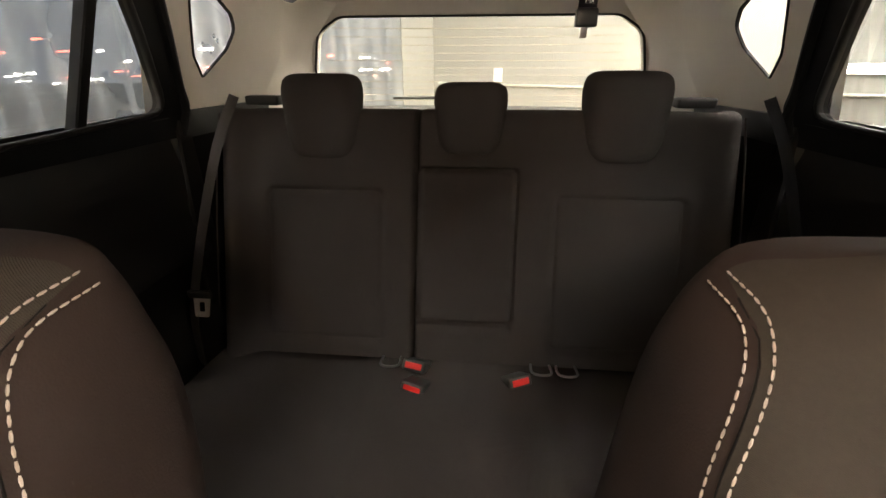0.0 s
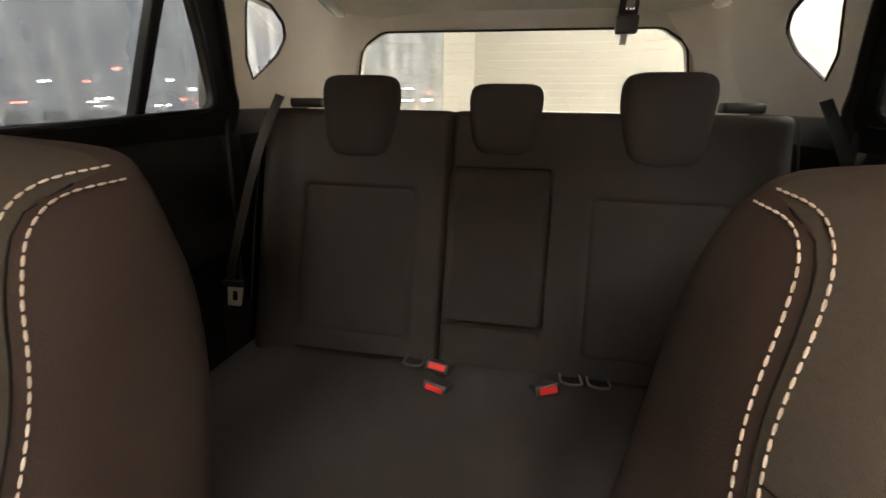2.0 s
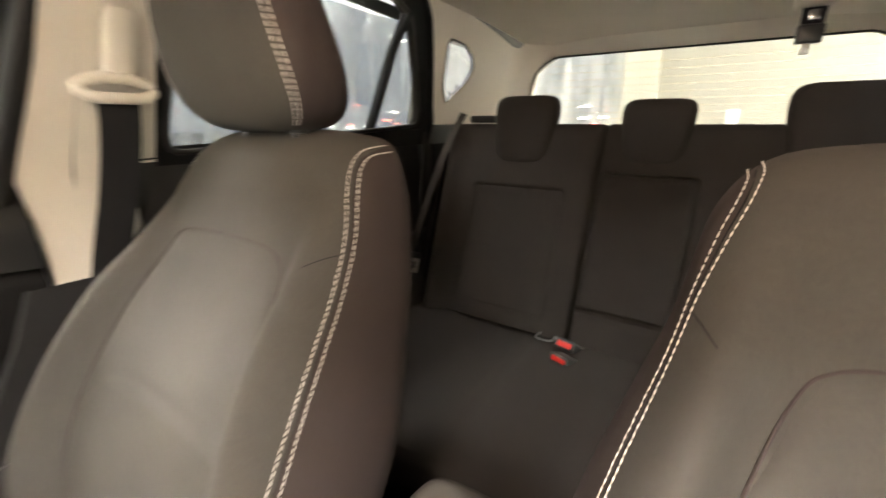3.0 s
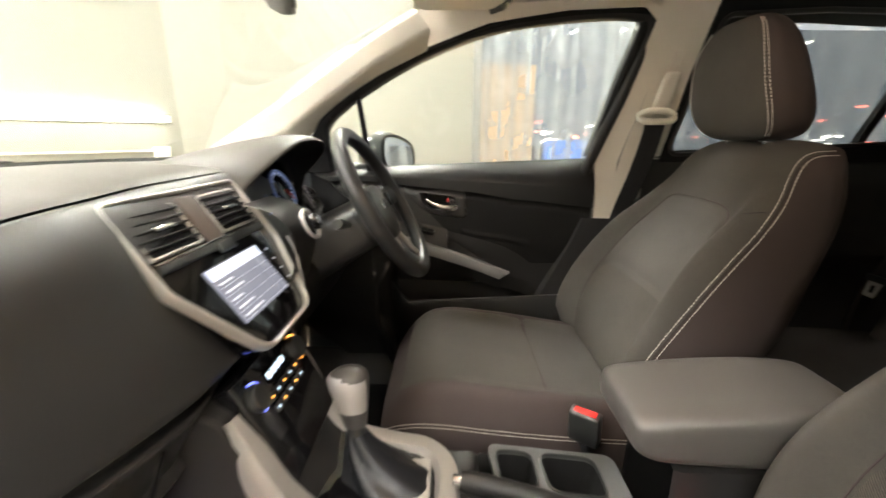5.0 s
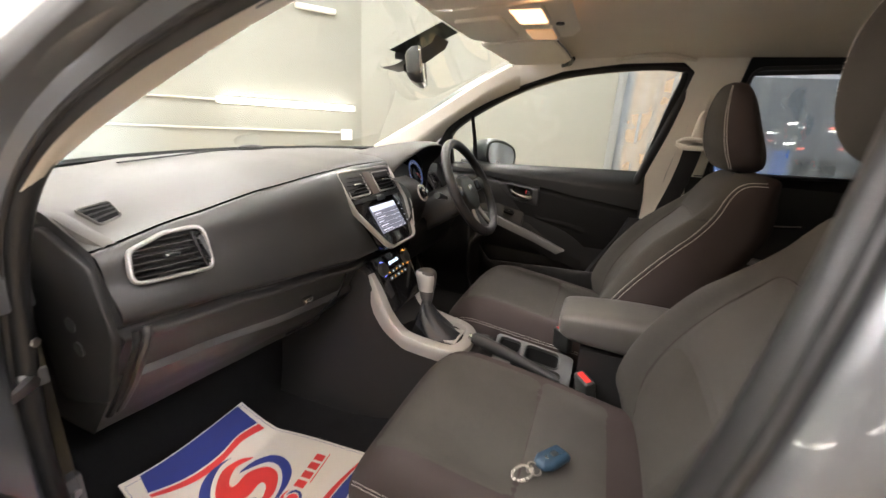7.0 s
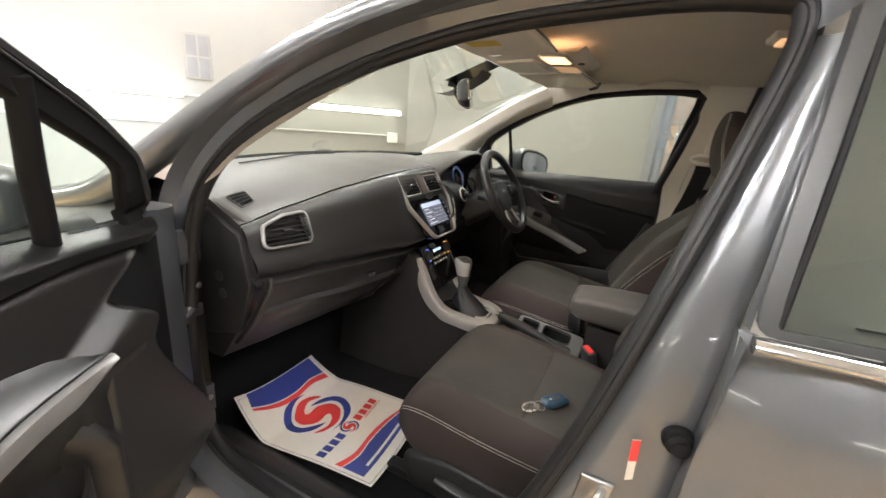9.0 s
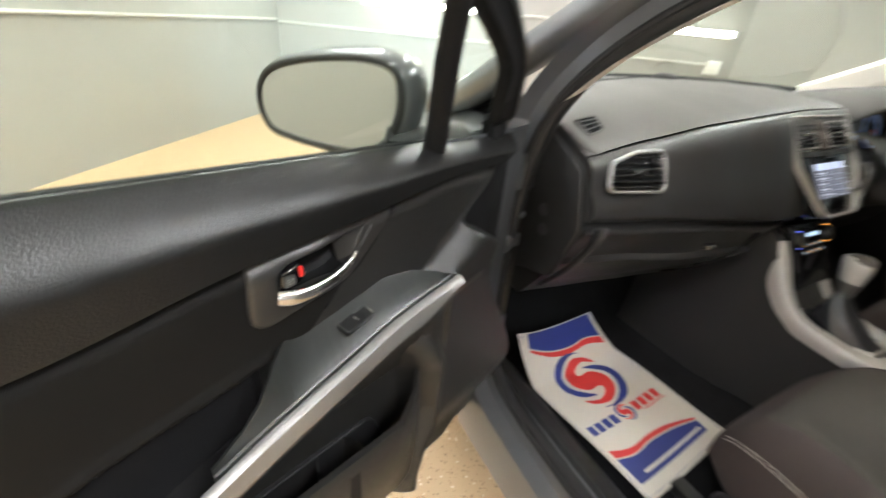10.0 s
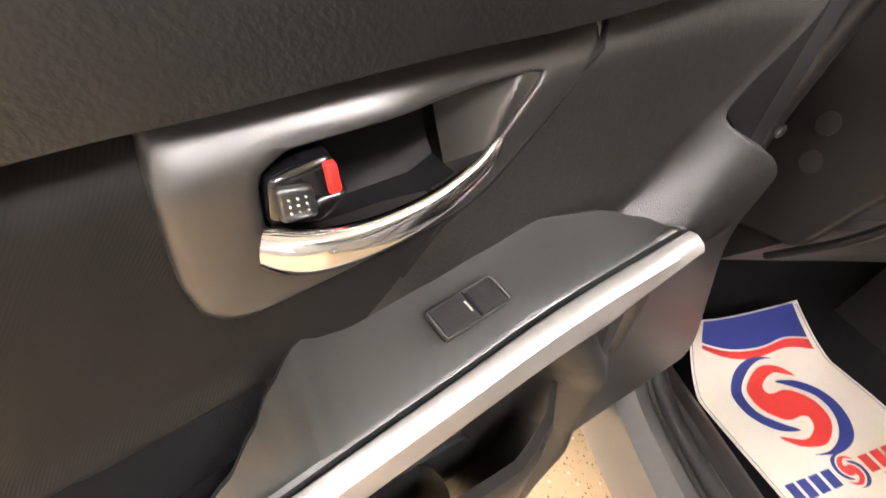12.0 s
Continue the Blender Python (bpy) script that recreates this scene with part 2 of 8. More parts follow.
PLASTIC = material("black_plastic", (0.020, 0.0195, 0.0192), 0.42, spec=0.4, vary=0.16, grain=0.35, grain_size=700, kind="leather")
DOORSKIN = material("door_skin", (0.016, 0.0155, 0.0148), 0.34, vary=0.10, grain=0.55, grain_size=560, deep=0.0008, kind="leather", rv=0.02, spec=0.62)
DOORPAD = material("padded_door_leather", (0.008, 0.0080, 0.0080), 0.36, vary=0.12, grain=0.5, grain_size=430, deep=0.0008, rv=0.03, spec=0.45)
DOORCLOTH = material("ribbed_door_cloth", (0.009, 0.0087, 0.0083), 0.6, vary=0.12, grain=0.14, grain_size=300, kind="rib", spec=0.14)
HANDLE_PLASTIC = material("satin_handle_plastic", (0.018, 0.0172, 0.0162), 0.38, vary=0.1, spec=1.0, grain=0.08, grain_size=1000)
SMOOTH = material("satin_black_plastic", (0.022, 0.024, 0.0232), 0.34, vary=0.1, spec=0.8, grain=0.15, grain_size=1200)
GLOSSY = material("piano_black", (0.006, 0.006, 0.007), 0.07, vary=0.1, coat=0.5)
SILVER = material("satin_silver_trim", (0.52, 0.505, 0.48), 0.5, metal=0.6, vary=0.05, rv=0.03)
# Darker copy of SILVER; its colour holds back strong light on strips and rims.
SILVER_TONED = material("satin_silver_darker_copy", (0.36, 0.355, 0.345), 0.42, metal=0.7, vary=0.05, rv=0.03)
CHROME = material("chrome", (0.62, 0.62, 0.63), 0.08, metal=1.0, vary=0.04)
PLATED = material("plated_tongue", (0.62, 0.60, 0.57), 0.4, metal=0.2, vary=0.1)
BRIGHT = material("bright_plated_clip", (0.72, 0.68, 0.60), 0.25, metal=0.7, vary=0.06)
STEEL = material("bare_steel", (0.45, 0.45, 0.46), 0.3, metal=1.0, vary=0.15)
BEIGE = material("pale_headliner", (0.74, 0.69, 0.61), 0.85, vary=0.05, grain=0.35, grain_size=600)
PILLAR = material("pale_pillar_trim", (0.78, 0.73, 0.645), 0.5, vary=0.05, grain=0.3, grain_size=420, kind="leather")
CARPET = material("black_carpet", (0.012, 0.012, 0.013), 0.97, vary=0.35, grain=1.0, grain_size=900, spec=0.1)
RUBBER = material("black_rubber_seal", (0.009, 0.009, 0.0095), 0.6, spec=0.2, vary=0.15, grain=0.2)
SEAL = material("door_seal_rubber", (0.016, 0.016, 0.0165), 0.42, spec=0.4, vary=0.12, grain=0.15)
PAINT = material("grey_car_paint", (0.132, 0.138, 0.148), 0.29, metal=0.45, vary=0.03, coat=1.0, big=1.5, rv=0.015)
RED = material("red_release_button", (0.75, 0.03, 0.025), 0.35, vary=0.08)
BELT = material("belt_webbing", (0.016, 0.016, 0.018), 0.75, vary=0.15, grain=0.7, grain_size=500, kind="weave")
BELT_GREY = material("grey_belt_webbing", (0.042, 0.034, 0.030), 0.75, vary=0.15, grain=0.7, grain_size=500, kind="weave")
PAPER = material("white_paper", (0.72, 0.68, 0.60), 0.6, vary=0.05)
INK_BLUE = material("blue_ink", (0.03, 0.045, 0.23), 0.55, vary=0.08)
INK_RED = material("red_ink", (0.70, 0.05, 0.045), 0.55, vary=0.08)
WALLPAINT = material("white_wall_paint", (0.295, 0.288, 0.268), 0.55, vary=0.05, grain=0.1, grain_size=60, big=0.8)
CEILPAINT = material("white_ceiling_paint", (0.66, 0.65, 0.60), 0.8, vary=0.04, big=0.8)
GLASS = clear("car_glass", (0.86, 0.925, 0.85))
GLASS_DARK = clear("tinted_glass", (0.95, 0.98, 0.96), edge=0.15)
GLASS_OUTER = clear("outer_shaded_glass", (0.36, 0.39, 0.385), 0.05, edge=0.5)
MIRROR = material("mirror_glass", (0.9, 0.92, 0.92), 0.0, metal=1.0, vary=0.0, rv=0.0)
MIRROR.node_tree.nodes["Principled BSDF"].inputs["Roughness"].default_value = 0.0
PVC = clear("clear_pvc_strip", (0.80, 0.83, 0.87), rough=0.12, cloud=0.27)
PVC_WHITE = clear("milky_pvc_overlap", (0.75, 0.78, 0.82), rough=0.2, cloud=0.56)
PVC_MILKY = clear("milky_pvc_strip", (0.75, 0.78, 0.80), rough=0.2, cloud=0.36)
TUBE_LIGHT = glow("fluorescent_tube", (1.0, 0.96, 0.86), STRIP_POWER)
CEILING_LIGHT = glow("ceiling_panel_light", (0.98, 0.97, 0.94), CEILING_POWER)
DOME_REAR = glow("dim_warm_dome_lens", (1.0, 0.58, 0.28), DOME_POWER * 0.3)
DOME_DIM = glow("half_lit_dome_lens", (1.0, 0.58, 0.28), DOME_POWER * 0.1)
DOME = glow("warm_dome_lens", (1.0, 0.58, 0.28), DOME_POWER)

# ---------------------------------------------------------------- the room
CORNERS = [(0.5, -6.45), (-3.75, -3.26), (-4.9, -0.19), (-0.58, 5.56), (5.9, 0.7)]
ROOM_H = 3.6
NAMES = ["wall_south", "wall_west", "curtain_side", "wall_north", "wall_east"]


def flat_wall(name, p, q, z0, z1, thick=0.2):
    p, q = Vector(p), Vector(q)
    d = (q - p).normalized()
    out = Vector((d.y, -d.x))
    if out.dot((p + q) / 2 - Vector((0, 0))) < 0:
        out = -out
    p, q = p - d * 0.0, q + d * 0.0
    c = [p, q, q + out * thick, p + out * thick]
    vs = [(v.x, v.y, z) for z in (z0, z1) for v in c]
    fs = [[0, 1, 2, 3], [4, 7, 6, 5], [0, 4, 5, 1], [1, 5, 6, 2], [2, 6, 7, 3], [3, 7, 4, 0]]
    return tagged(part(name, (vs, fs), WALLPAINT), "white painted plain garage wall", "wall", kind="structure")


for i, name in enumerate(NAMES):
    p, q = CORNERS[i], CORNERS[(i + 1) % 5]
    if name != "curtain_side":
        flat_wall(name, p, q, 0, ROOM_H)


def floor_material():
    m = material("speckled_resin_floor", (0.47, 0.34, 0.20), 0.45, vary=0.12, big=3.0)
    nt = m.node_tree
    bsdf = nt.nodes["Principled BSDF"]
    base = bsdf.inputs["Base Color"].links[0].from_socket
    co = nt.nodes.new("ShaderNodeTexCoord")
    prev = base
    for scale, size, colour in ((90, 0.22, (0.10, 0.06, 0.035)), (60, 0.20, (0.72, 0.62, 0.45)), (140, 0.25, (0.24, 0.14, 0.07))):
        v = node(nt, "ShaderNodeTexVoronoi", Scale=scale)
        nt.links.new(co.outputs["Object"], v.inputs["Vector"])
        less = nt.nodes.new("ShaderNodeMath")
        less.operation = "LESS_THAN"
        less.inputs[1].default_value = size
        nt.links.new(v.outputs["Distance"], less.inputs[0])
        pick = nt.nodes.new("ShaderNodeSeparateColor")
        nt.links.new(v.outputs["Color"], pick.inputs[0])
        some = nt.nodes.new("ShaderNodeMath")
        some.operation = "LESS_THAN"
        some.inputs[1].default_value = 0.35
        nt.links.new(pick.outputs[0], some.inputs[0])
        both = nt.nodes.new("ShaderNodeMath")
        both.operation = "MULTIPLY"
        nt.links.new(less.outputs[0], both.inputs[0])
        nt.links.new(some.outputs[0], both.inputs[1])
        mix = nt.nodes.new("ShaderNodeMix")
        mix.data_type = "RGBA"
        mix.inputs["B"].default_value = (*colour, 1)
        nt.links.new(both.outputs[0], mix.inputs["Factor"])
        nt.links.new(prev, mix.inputs["A"])
        prev = mix.outputs["Result"]
    nt.links.new(prev, bsdf.inputs["Base Color"])
    return m


FLOOR = floor_material()
fl = [(x, y, 0) for x, y in CORNERS]
lo = [(x, y, -0.1) for x, y in CORNERS]
tagged(part("floor", (fl + lo, [list(range(5)), list(range(9, 4, -1))] + [[j, (j + 1) % 5, 5 + (j + 1) % 5, 5 + j] for j in range(5)]), FLOOR),
       "beige speckled stone-chip resin garage floor", "floor", kind="structure")
up = [(x * 1.05, y * 1.05, ROOM_H) for x, y in CORNERS]
hi = [(x * 1.05, y * 1.05, ROOM_H + 0.15) for x, y in CORNERS]
tagged(part("ceiling", (up + hi, [list(range(4, -1, -1)), list(range(5, 10))] + [[j, 5 + j, 5 + (j + 1) % 5, (j + 1) % 5] for j in range(5)]), CEILPAINT),
       "plain white painted ceiling", "ceiling", kind="structure")

CASING = material("white_batten_casing", (0.8, 0.79, 0.75), 0.4, vary=0.04)
JAMB = material("grey_door_jamb", (0.22, 0.22, 0.23), 0.5, vary=0.1)
CONDUIT = material("grey_white_conduit", (0.55, 0.54, 0.50), 0.5, vary=0.08)


def along(p, q, a, off=0.0):
    """A point a metres along the wall from p to q, off metres into the room."""
    p, q = Vector(p), Vector(q)
    d = (q - p).normalized()
    n = Vector((-d.y, d.x))
    if n.dot(-(p + q) / 2) < 0:
        n = -n
    return p + d * a + n * off, d, n


def tube_light(p, q, a, z, length=1.57):
    c, d, n = along(p, q, a)
    t = thing("batten_light", (c.x, c.y, z), "lit white fluorescent tube batten fixed to the wall", "light", "tube lights on the walls")

    def fn(u, v, w):
        g = c + d * u + n * w
        return (g.x, g.y, z + v)
    part("casing", moved(block(0, length, -0.035, 0.035, 0.001, 0.035, 0.006), fn), CASING, t)
    part("tube", moved(tube([(0.03, 0, 0.055), (length - 0.03, 0, 0.055)], 0.028, 12, up=(0, 1, 0)), fn), TUBE_LIGHT, t)
    for u in (0.0, length - 0.03):
        part("end_cap", moved(block(u, u + 0.03, -0.032, 0.032, 0.03, 0.088, 0.006), fn), CASING, t)


A, B, C, D, E5 = CORNERS
for a in (1.11, 3.64):
    tube_light(A, B, a, 1.30)
for a in (7.1, 4.7, 2.3):
    tube_light(E5, A, a, 1.32)
tube_light(D, E5, 3.82, 1.215)
tube_light(D, E5, 6.0, 1.215)
# Unseen fittings assumed from overhead reflections; number and places set to brighten the car.
for cx, cy in ((-1.2, -3.5), (0.6, -3.6), (2.6, -2.6), (3.3, 0.3), (0.0, 1.0), (1.7, 2.4), (-2.6, -0.9)):
    t = thing("ceiling_light", (cx, cy, ROOM_H), "lit white tube fitting assumed on the unseen ceiling", "light", "ceiling lights")
    turn = lambda u, v, w, cx=cx, cy=cy: (cx + 0.6 * u - 0.8 * v, cy + 0.8 * u + 0.6 * v, ROOM_H - w)
    part("casing", moved(block(-0.78, 0.78, -0.07, 0.07, 0.001, 0.05, 0.01), turn), CASING, t)
    part("diffuser", moved(block(-0.76, 0.76, -0.06, 0.06, 0.045, 0.085, 0.02), turn), CEILING_LIGHT, t)


def conduit(p, q, a0, a1, z):
    pts = [along(p, q, a, 0.015)[0] for a in (a0, a1)]
    t = part("wall_conduit", tube([(v.x, v.y, z) for v in pts], 0.011, 8), CONDUIT)
    tagged(t, "thin pale surface conduit running along the wall", "conduit", "conduits")


conduit(A, B, 0.05, 1.11, 1.30)
conduit(A, B, 2.68, 3.64, 1.30)
conduit(A, B, 0.02, 5.05, 1.0)
conduit(E5, A, 0.1, 8.9, 1.02)
conduit(D, E5, 0.1, 8.0, 1.05)


def wall_box(name, p, q, a, z, w, h, d, label, mat, slots=0):
    c, dd, n = along(p, q, a)

    def fn(u, v, k):
        g = c + dd * u + n * k
        return (g.x, g.y, z + v)
    t = thing(name, (c.x, c.y, z - h / 2), label, name.replace("_", " "))
    part("box", moved(block(-w / 2, w / 2, -h / 2, h / 2, 0.001, d, min(0.008, d * 0.4)), fn), mat, t)
    for i in range(slots):
        for j in range(2):
            x0 = -w / 2 + 0.02 + i * (w - 0.02) / slots
            y0 = -h / 2 + 0.02 + j * (h - 0.02) / 2
            part("grille", moved(block(x0, x0 + (w - 0.06) / slots, y0, y0 + (h - 0.06) / 2, d - 0.004, d + 0.004, 0.002), fn), JAMB, t)


wall_box("junction_box", A, B, 5.1, 0.975, 0.13, 0.13, 0.07, "small white junction box on the wall conduit", CASING)
wall_box("wall_vent", A, B, 2.85, 1.70, 0.25, 0.46, 0.02, "pale grey four-part ventilation grille on the wall", WALLPAINT, 2)
wall_box("cable_tray", A, B, 4.75, 2.36, 0.45, 0.05, 0.09, "slim white tray bracket high on the wall", CASING)
wall_box("wall_socket", D, E5, 1.0, 1.15, 0.09, 0.14, 0.05, "white wall socket with short conduit", CASING)

# curtain of clear strips along the open side
P, Q = Vector(C), Vector(D)
run = (Q - P).length
curtain = thing("strip_curtain", (C[0], C[1], 0), "clear corrugated plastic strip curtain hanging from a rail", "curtain")
dirn = (Q - P).normalized()
nrm = Vector((dirn.y, -dirn.x))
rng = random.Random(4)
N_STRIP = 40
for i in range(37):
    s0 = run * i / N_STRIP
    w = run / N_STRIP
    rows = []
    bow = 0.018 + 0.012 * rng.random()
    for k in range(7):
        u = k / 6
        g = P + dirn * (s0 + u * w) + nrm * (bow * math.sin(math.pi * u) * (1 if i % 2 else -1))
        rows.append([(g.x, g.y, 0.03), (g.x, g.y, 2.0), (g.x, g.y, ROOM_H - 0.12)])
    part("strip", grid(rows), PVC if i < 30 else PVC_MILKY, curtain)
    rows = []
    for k in range(4):
        u = (k / 3 - 0.5) * (0.22 + 0.16 * rng.random())
        g = P + dirn * (s0 + u * w) + nrm * -0.02
        rows.append([(g.x, g.y, 0.03), (g.x, g.y, 2.0), (g.x, g.y, ROOM_H - 0.12)])
    part("overlap", grid(rows), PVC_WHITE, curtain)
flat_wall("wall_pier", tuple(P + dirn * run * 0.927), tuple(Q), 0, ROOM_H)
part("rail", tube([(P.x, P.y, ROOM_H - 0.07), (Q.x, Q.y, ROOM_H - 0.07)], 0.05, 10), CONDUIT, curtain)
jamb = part("curtain_jamb", block(-0.05, 0.05, -0.05, 0.05, 0, ROOM_H, 0.006, fn=lambda x, y, z: (P.x + x, P.y + y + 0.03, z)), JAMB)
tagged(jamb, "grey steel upright at the edge of the opening", "post", kind="structure")

# the night outside
ASPHALT = material("wet_asphalt", (0.045, 0.045, 0.05), 0.5, vary=0.3, grain=0.4, grain_size=80)
out = [(-400, -400, -0.12), (400, -400, -0.12), (400, 400, -0.12), (-400, 400, -0.12)]
tagged(part("ground", (out, [[0, 1, 2, 3]]), ASPHALT), "dark asphalt yard outside at night", "ground", kind="structure")
# The light on the timber is put in as the board's own emission.
HOARD = glow("orange_self_glowing_hoarding", (0.80, 0.50, 0.28), 0.26)
BLUEBOX = glow("blue_lit_panel", (0.10, 0.22, 0.6), 0.5)


def far_box(name, x, y, z0, w, d, h, turn, mat, label, cat):
    c, s = math.cos(turn), math.sin(turn)
    ob = part(name, block(-w / 2, w / 2, -d / 2, d / 2, z0, z0 + h, 0.04, fn=lambda a, b, z: (x + a * c - b * s, y + a * s + b * c, z)), mat)
    return tagged(ob, label, cat)


far_box("hoarding", -8.2, 0.65, -0.1, 0.15, 1.15, 2.6, 0.2, HOARD, "timber hoarding in the yard, its orange light put in as emission", "hoarding")
far_box("yard_panel", -8.6, 2.3, -0.1, 0.12, 1.6, 1.15, 0.2, BLUEBOX, "blue lit advertising panel in the yard", "panel")
NIGHT = glow("night_sky_glow", (0.15, 0.165, 0.20), 0.5)
bd = [(-30 + 20 * math.cos(w), 6 + 34 * math.sin(w), z) for z in (-0.1, 14) for w in (math.pi * (0.5 + k / 12) for k in range(13))]
tagged(part("backdrop", (bd, [[k, k + 1, k + 14, k + 13] for k in range(12)]), NIGHT), "dim blue-grey night sky over the town", "sky", kind="structure")
LAMP_W = glow("white_far_lamp", (1.0, 0.93, 0.78), 5)
LAMP_R = glow("red_far_lamp", (1.0, 0.16, 0.10), 4)
LAMP_G = glow("green_far_lamp", (0.15, 1.0, 0.75), 4)
groups = {}
for k in range(110):
    w = math.pi * (0.36 + 0.62 * rng.random())
    r = 11 + 9 * rng.random()
    x, y, z = 1.0 + r * math.cos(w) * 1.1, r * math.sin(w) * 0.9 - 0.5, 0.9 + 0.9 * rng.random() ** 2
    if k % 9 == 0:
        z = 3.2 + 1.5 * rng.random()
    which = (0, 1, 1, 0, 0, 2 if k % 3 == 0 else 0)[k % 6]
    groups.setdefault(which, []).append(tube([(x, y, z), (x + 0.12 + 0.3 * rng.random(), y + 0.1, z + 0.02)], 0.014 + 0.018 * rng.random(), 8))
for which, geos in groups.items():
    tagged(part("town_lamps", join(*geos), (LAMP_W, LAMP_R, LAMP_G)[which]), "many small distant lamps of the night town", "lamps", kind="stuff")

# ---------------------------------------------------------------- the car's shell


def wall_x(y, z, w=0.745):
    """Half width of the cabin side at (y, z)."""
    back = min(max((y - 0.75) / 0.5, 0), 1)
    front = min(max((-0.6 - y) / 0.5, 0), 1)
    if z < 1.06:
        return w - 0.02 * (1.06 - z) - 0.03 * back
    return w - 0.39 * (z - 1.06) - 0.035 * back - 0.02 * front


REAR_WIN = [(0.168, 1.085), (0.195, 1.428), (0.45, 1.437), (0.715, 1.430), (0.772, 1.405), (0.846, 1.283), (0.888, 1.205), (0.928, 1.128)]
REAR_FRAME = [(0.150, 1.06), (0.158, 1.30), (0.176, 1.472), (0.80, 1.472), (0.856, 1.418), (0.897, 1.346), (0.933, 1.273), (0.973, 1.185), (1.004, 1.128), (1.0, 1.06)]
QUARTER = [(1.048, 1.195), (1.005, 1.245), (0.979, 1.33), (0.966, 1.385), (1.06, 1.376), (1.125, 1.345), (1.15, 1.31), (1.128, 1.262)]
QUARTER_R = [0.008, 0.03, 0.06, 0.02, 0.06, 0.04, 0.03, 0.05]

body = thing("hatchback_car", (0, 0, 0), "dark grey compact car shell with pale cabin lining", "car")
for s in (1, -1):
    def side(y, z, w, s=s):
        return (s * (wall_x(y, z) + w), y, z)
    front_out = [(-0.58, 1.47), (-0.60, 1.352), (-0.40, 1.418), (-0.20, 1.444), (-0.01, 1.450), (0.028, 1.422), (-0.005, 1.263), (-0.046, 1.06), (-0.036, 0.95), (-0.036, 0.868),
                 (0.02, 0.868), (0.152, 1.0), (0.148, 1.06), (0.156, 1.30), (0.174, 1.475)]
    part("pillar_lining", sheet(front_out, [], side, 0.022), PILLAR, body, "pale grey-beige centre pillar lining")
    rear_out = [(1.008, 1.125), (0.977, 1.185), (0.937, 1.273), (0.901, 1.346), (0.860, 1.418), (0.80, 1.475), (1.36, 1.475), (1.42, 1.25), (1.36, 1.125)]
    part("side_trim", sheet([(0.93, 0.45), (0.975, 1.122), (1.40, 1.122), (1.45, 0.45)], [], lambda y, z, w, s=s: (s * (wall_x(y, z) + 0.004 + w), y, z), 0.01), PLASTIC, body, "black rear side trim")
    part("pillar_lining", sheet(rear_out, [fillet(QUARTER, QUARTER_R)], side, 0.006), PILLAR, body, "pale grey-beige rear pillar lining")
    part("window_seal", bezel(fillet(QUARTER, QUARTER_R), 0.004, 0.004, lambda y, z, w, s=s: (s * (wall_x(y, z) - w), y, z)), RUBBER, body)
    q = inset(fillet(QUARTER, QUARTER_R), 0.004)
    part("quarter_glass", ([side(p.x, p.y, 0.008) for p in q], [list(range(len(q)))]), GLASS, body).visible_shadow = False
    # windscreen pillar: pale inner trim between the screen and the door opening
    scr = spline([(0.722, -1.27, 1.07), (0.632, -0.941, 1.236), (0.567, -0.704, 1.365), (0.535, -0.575, 1.425)], 22)
    dor = spline([(0.735, -1.04, 1.03), (0.712, -0.90, 1.165), (0.673, -0.74, 1.272), (0.632, -0.56, 1.358)], 22)
    rows = []
    for a, b in zip(scr, dor):
        mid = (a + b) / 2 + Vector((-0.028, 0.02, 0.0))
        sec = spline([a + Vector((0.02, -0.01, 0.015)), a, mid * 0.55 + a * 0.45, mid, mid * 0.5 + b * 0.5, b, b + Vector((0.02, -0.01, -0.01))], 13)
        rows.append([(s * v.x, v.y, v.z) for v in sec])
    part("windscreen_pillar_trim", grid(rows), PILLAR, body, "pale windscreen pillar trim")
    # painted outer pillar and roof rail, one sweep from bonnet to rear
    rail = spline([(0.79, -1.62, 0.955), (0.80, -1.30, 1.03), (0.775, -1.12, 1.13), (0.715, -0.90, 1.275), (0.665, -0.66, 1.40), (0.635, -0.35, 1.475), (0.63, 0.0, 1.50), (0.625, 0.5, 1.50), (0.615, 1.0, 1.475), (0.59, 1.5, 1.42)], 48)
    part("roof_rail", tube([(s * v.x, v.y, v.z) for v in rail], 0.045, 14, flat=0.75), PAINT, body, "glossy dark grey roof rail and outer pillar")
    # rubber seals round the front door opening
    loop = spline([(0.735, -1.03, 1.0), (0.70, -0.93, 1.17), (0.655, -0.72, 1.305), (0.622, -0.45, 1.40), (0.607, -0.2, 1.437), (0.606, -0.03, 1.44), (0.617, 0.022, 1.41),
                   (0.67, -0.01, 1.25), (0.74, -0.065, 1.05), (0.765, -0.12, 0.85), (0.775, -0.19, 0.65), (0.785, -0.30, 0.46), (0.79, -0.42, 0.405), (0.79, -0.80, 0.40),
                   (0.785, -0.95, 0.43), (0.775, -1.02, 0.52), (0.765, -1.045, 0.7)], 110, True)
    part("door_seal", tube([(s * (v.x + 0.012), v.y, v.z) for v in loop], 0.017, 12, True, up=(1, 0, 0)), SEAL, body, "black rubber door seal")
    part("seal_lip", tube([(s * (v.x + 0.030), v.y, v.z) for v in loop], 0.006, 8, True, up=(1, 0, 0)), SEAL, body)
    cy, cz = -0.5, 0.95
    rows = []
    on_pillar = [i for i, v in enumerate(loop) if v.y > -0.36 and 0.44 < v.z < 1.40]
    first, last = on_pillar[0], on_pillar[-1]
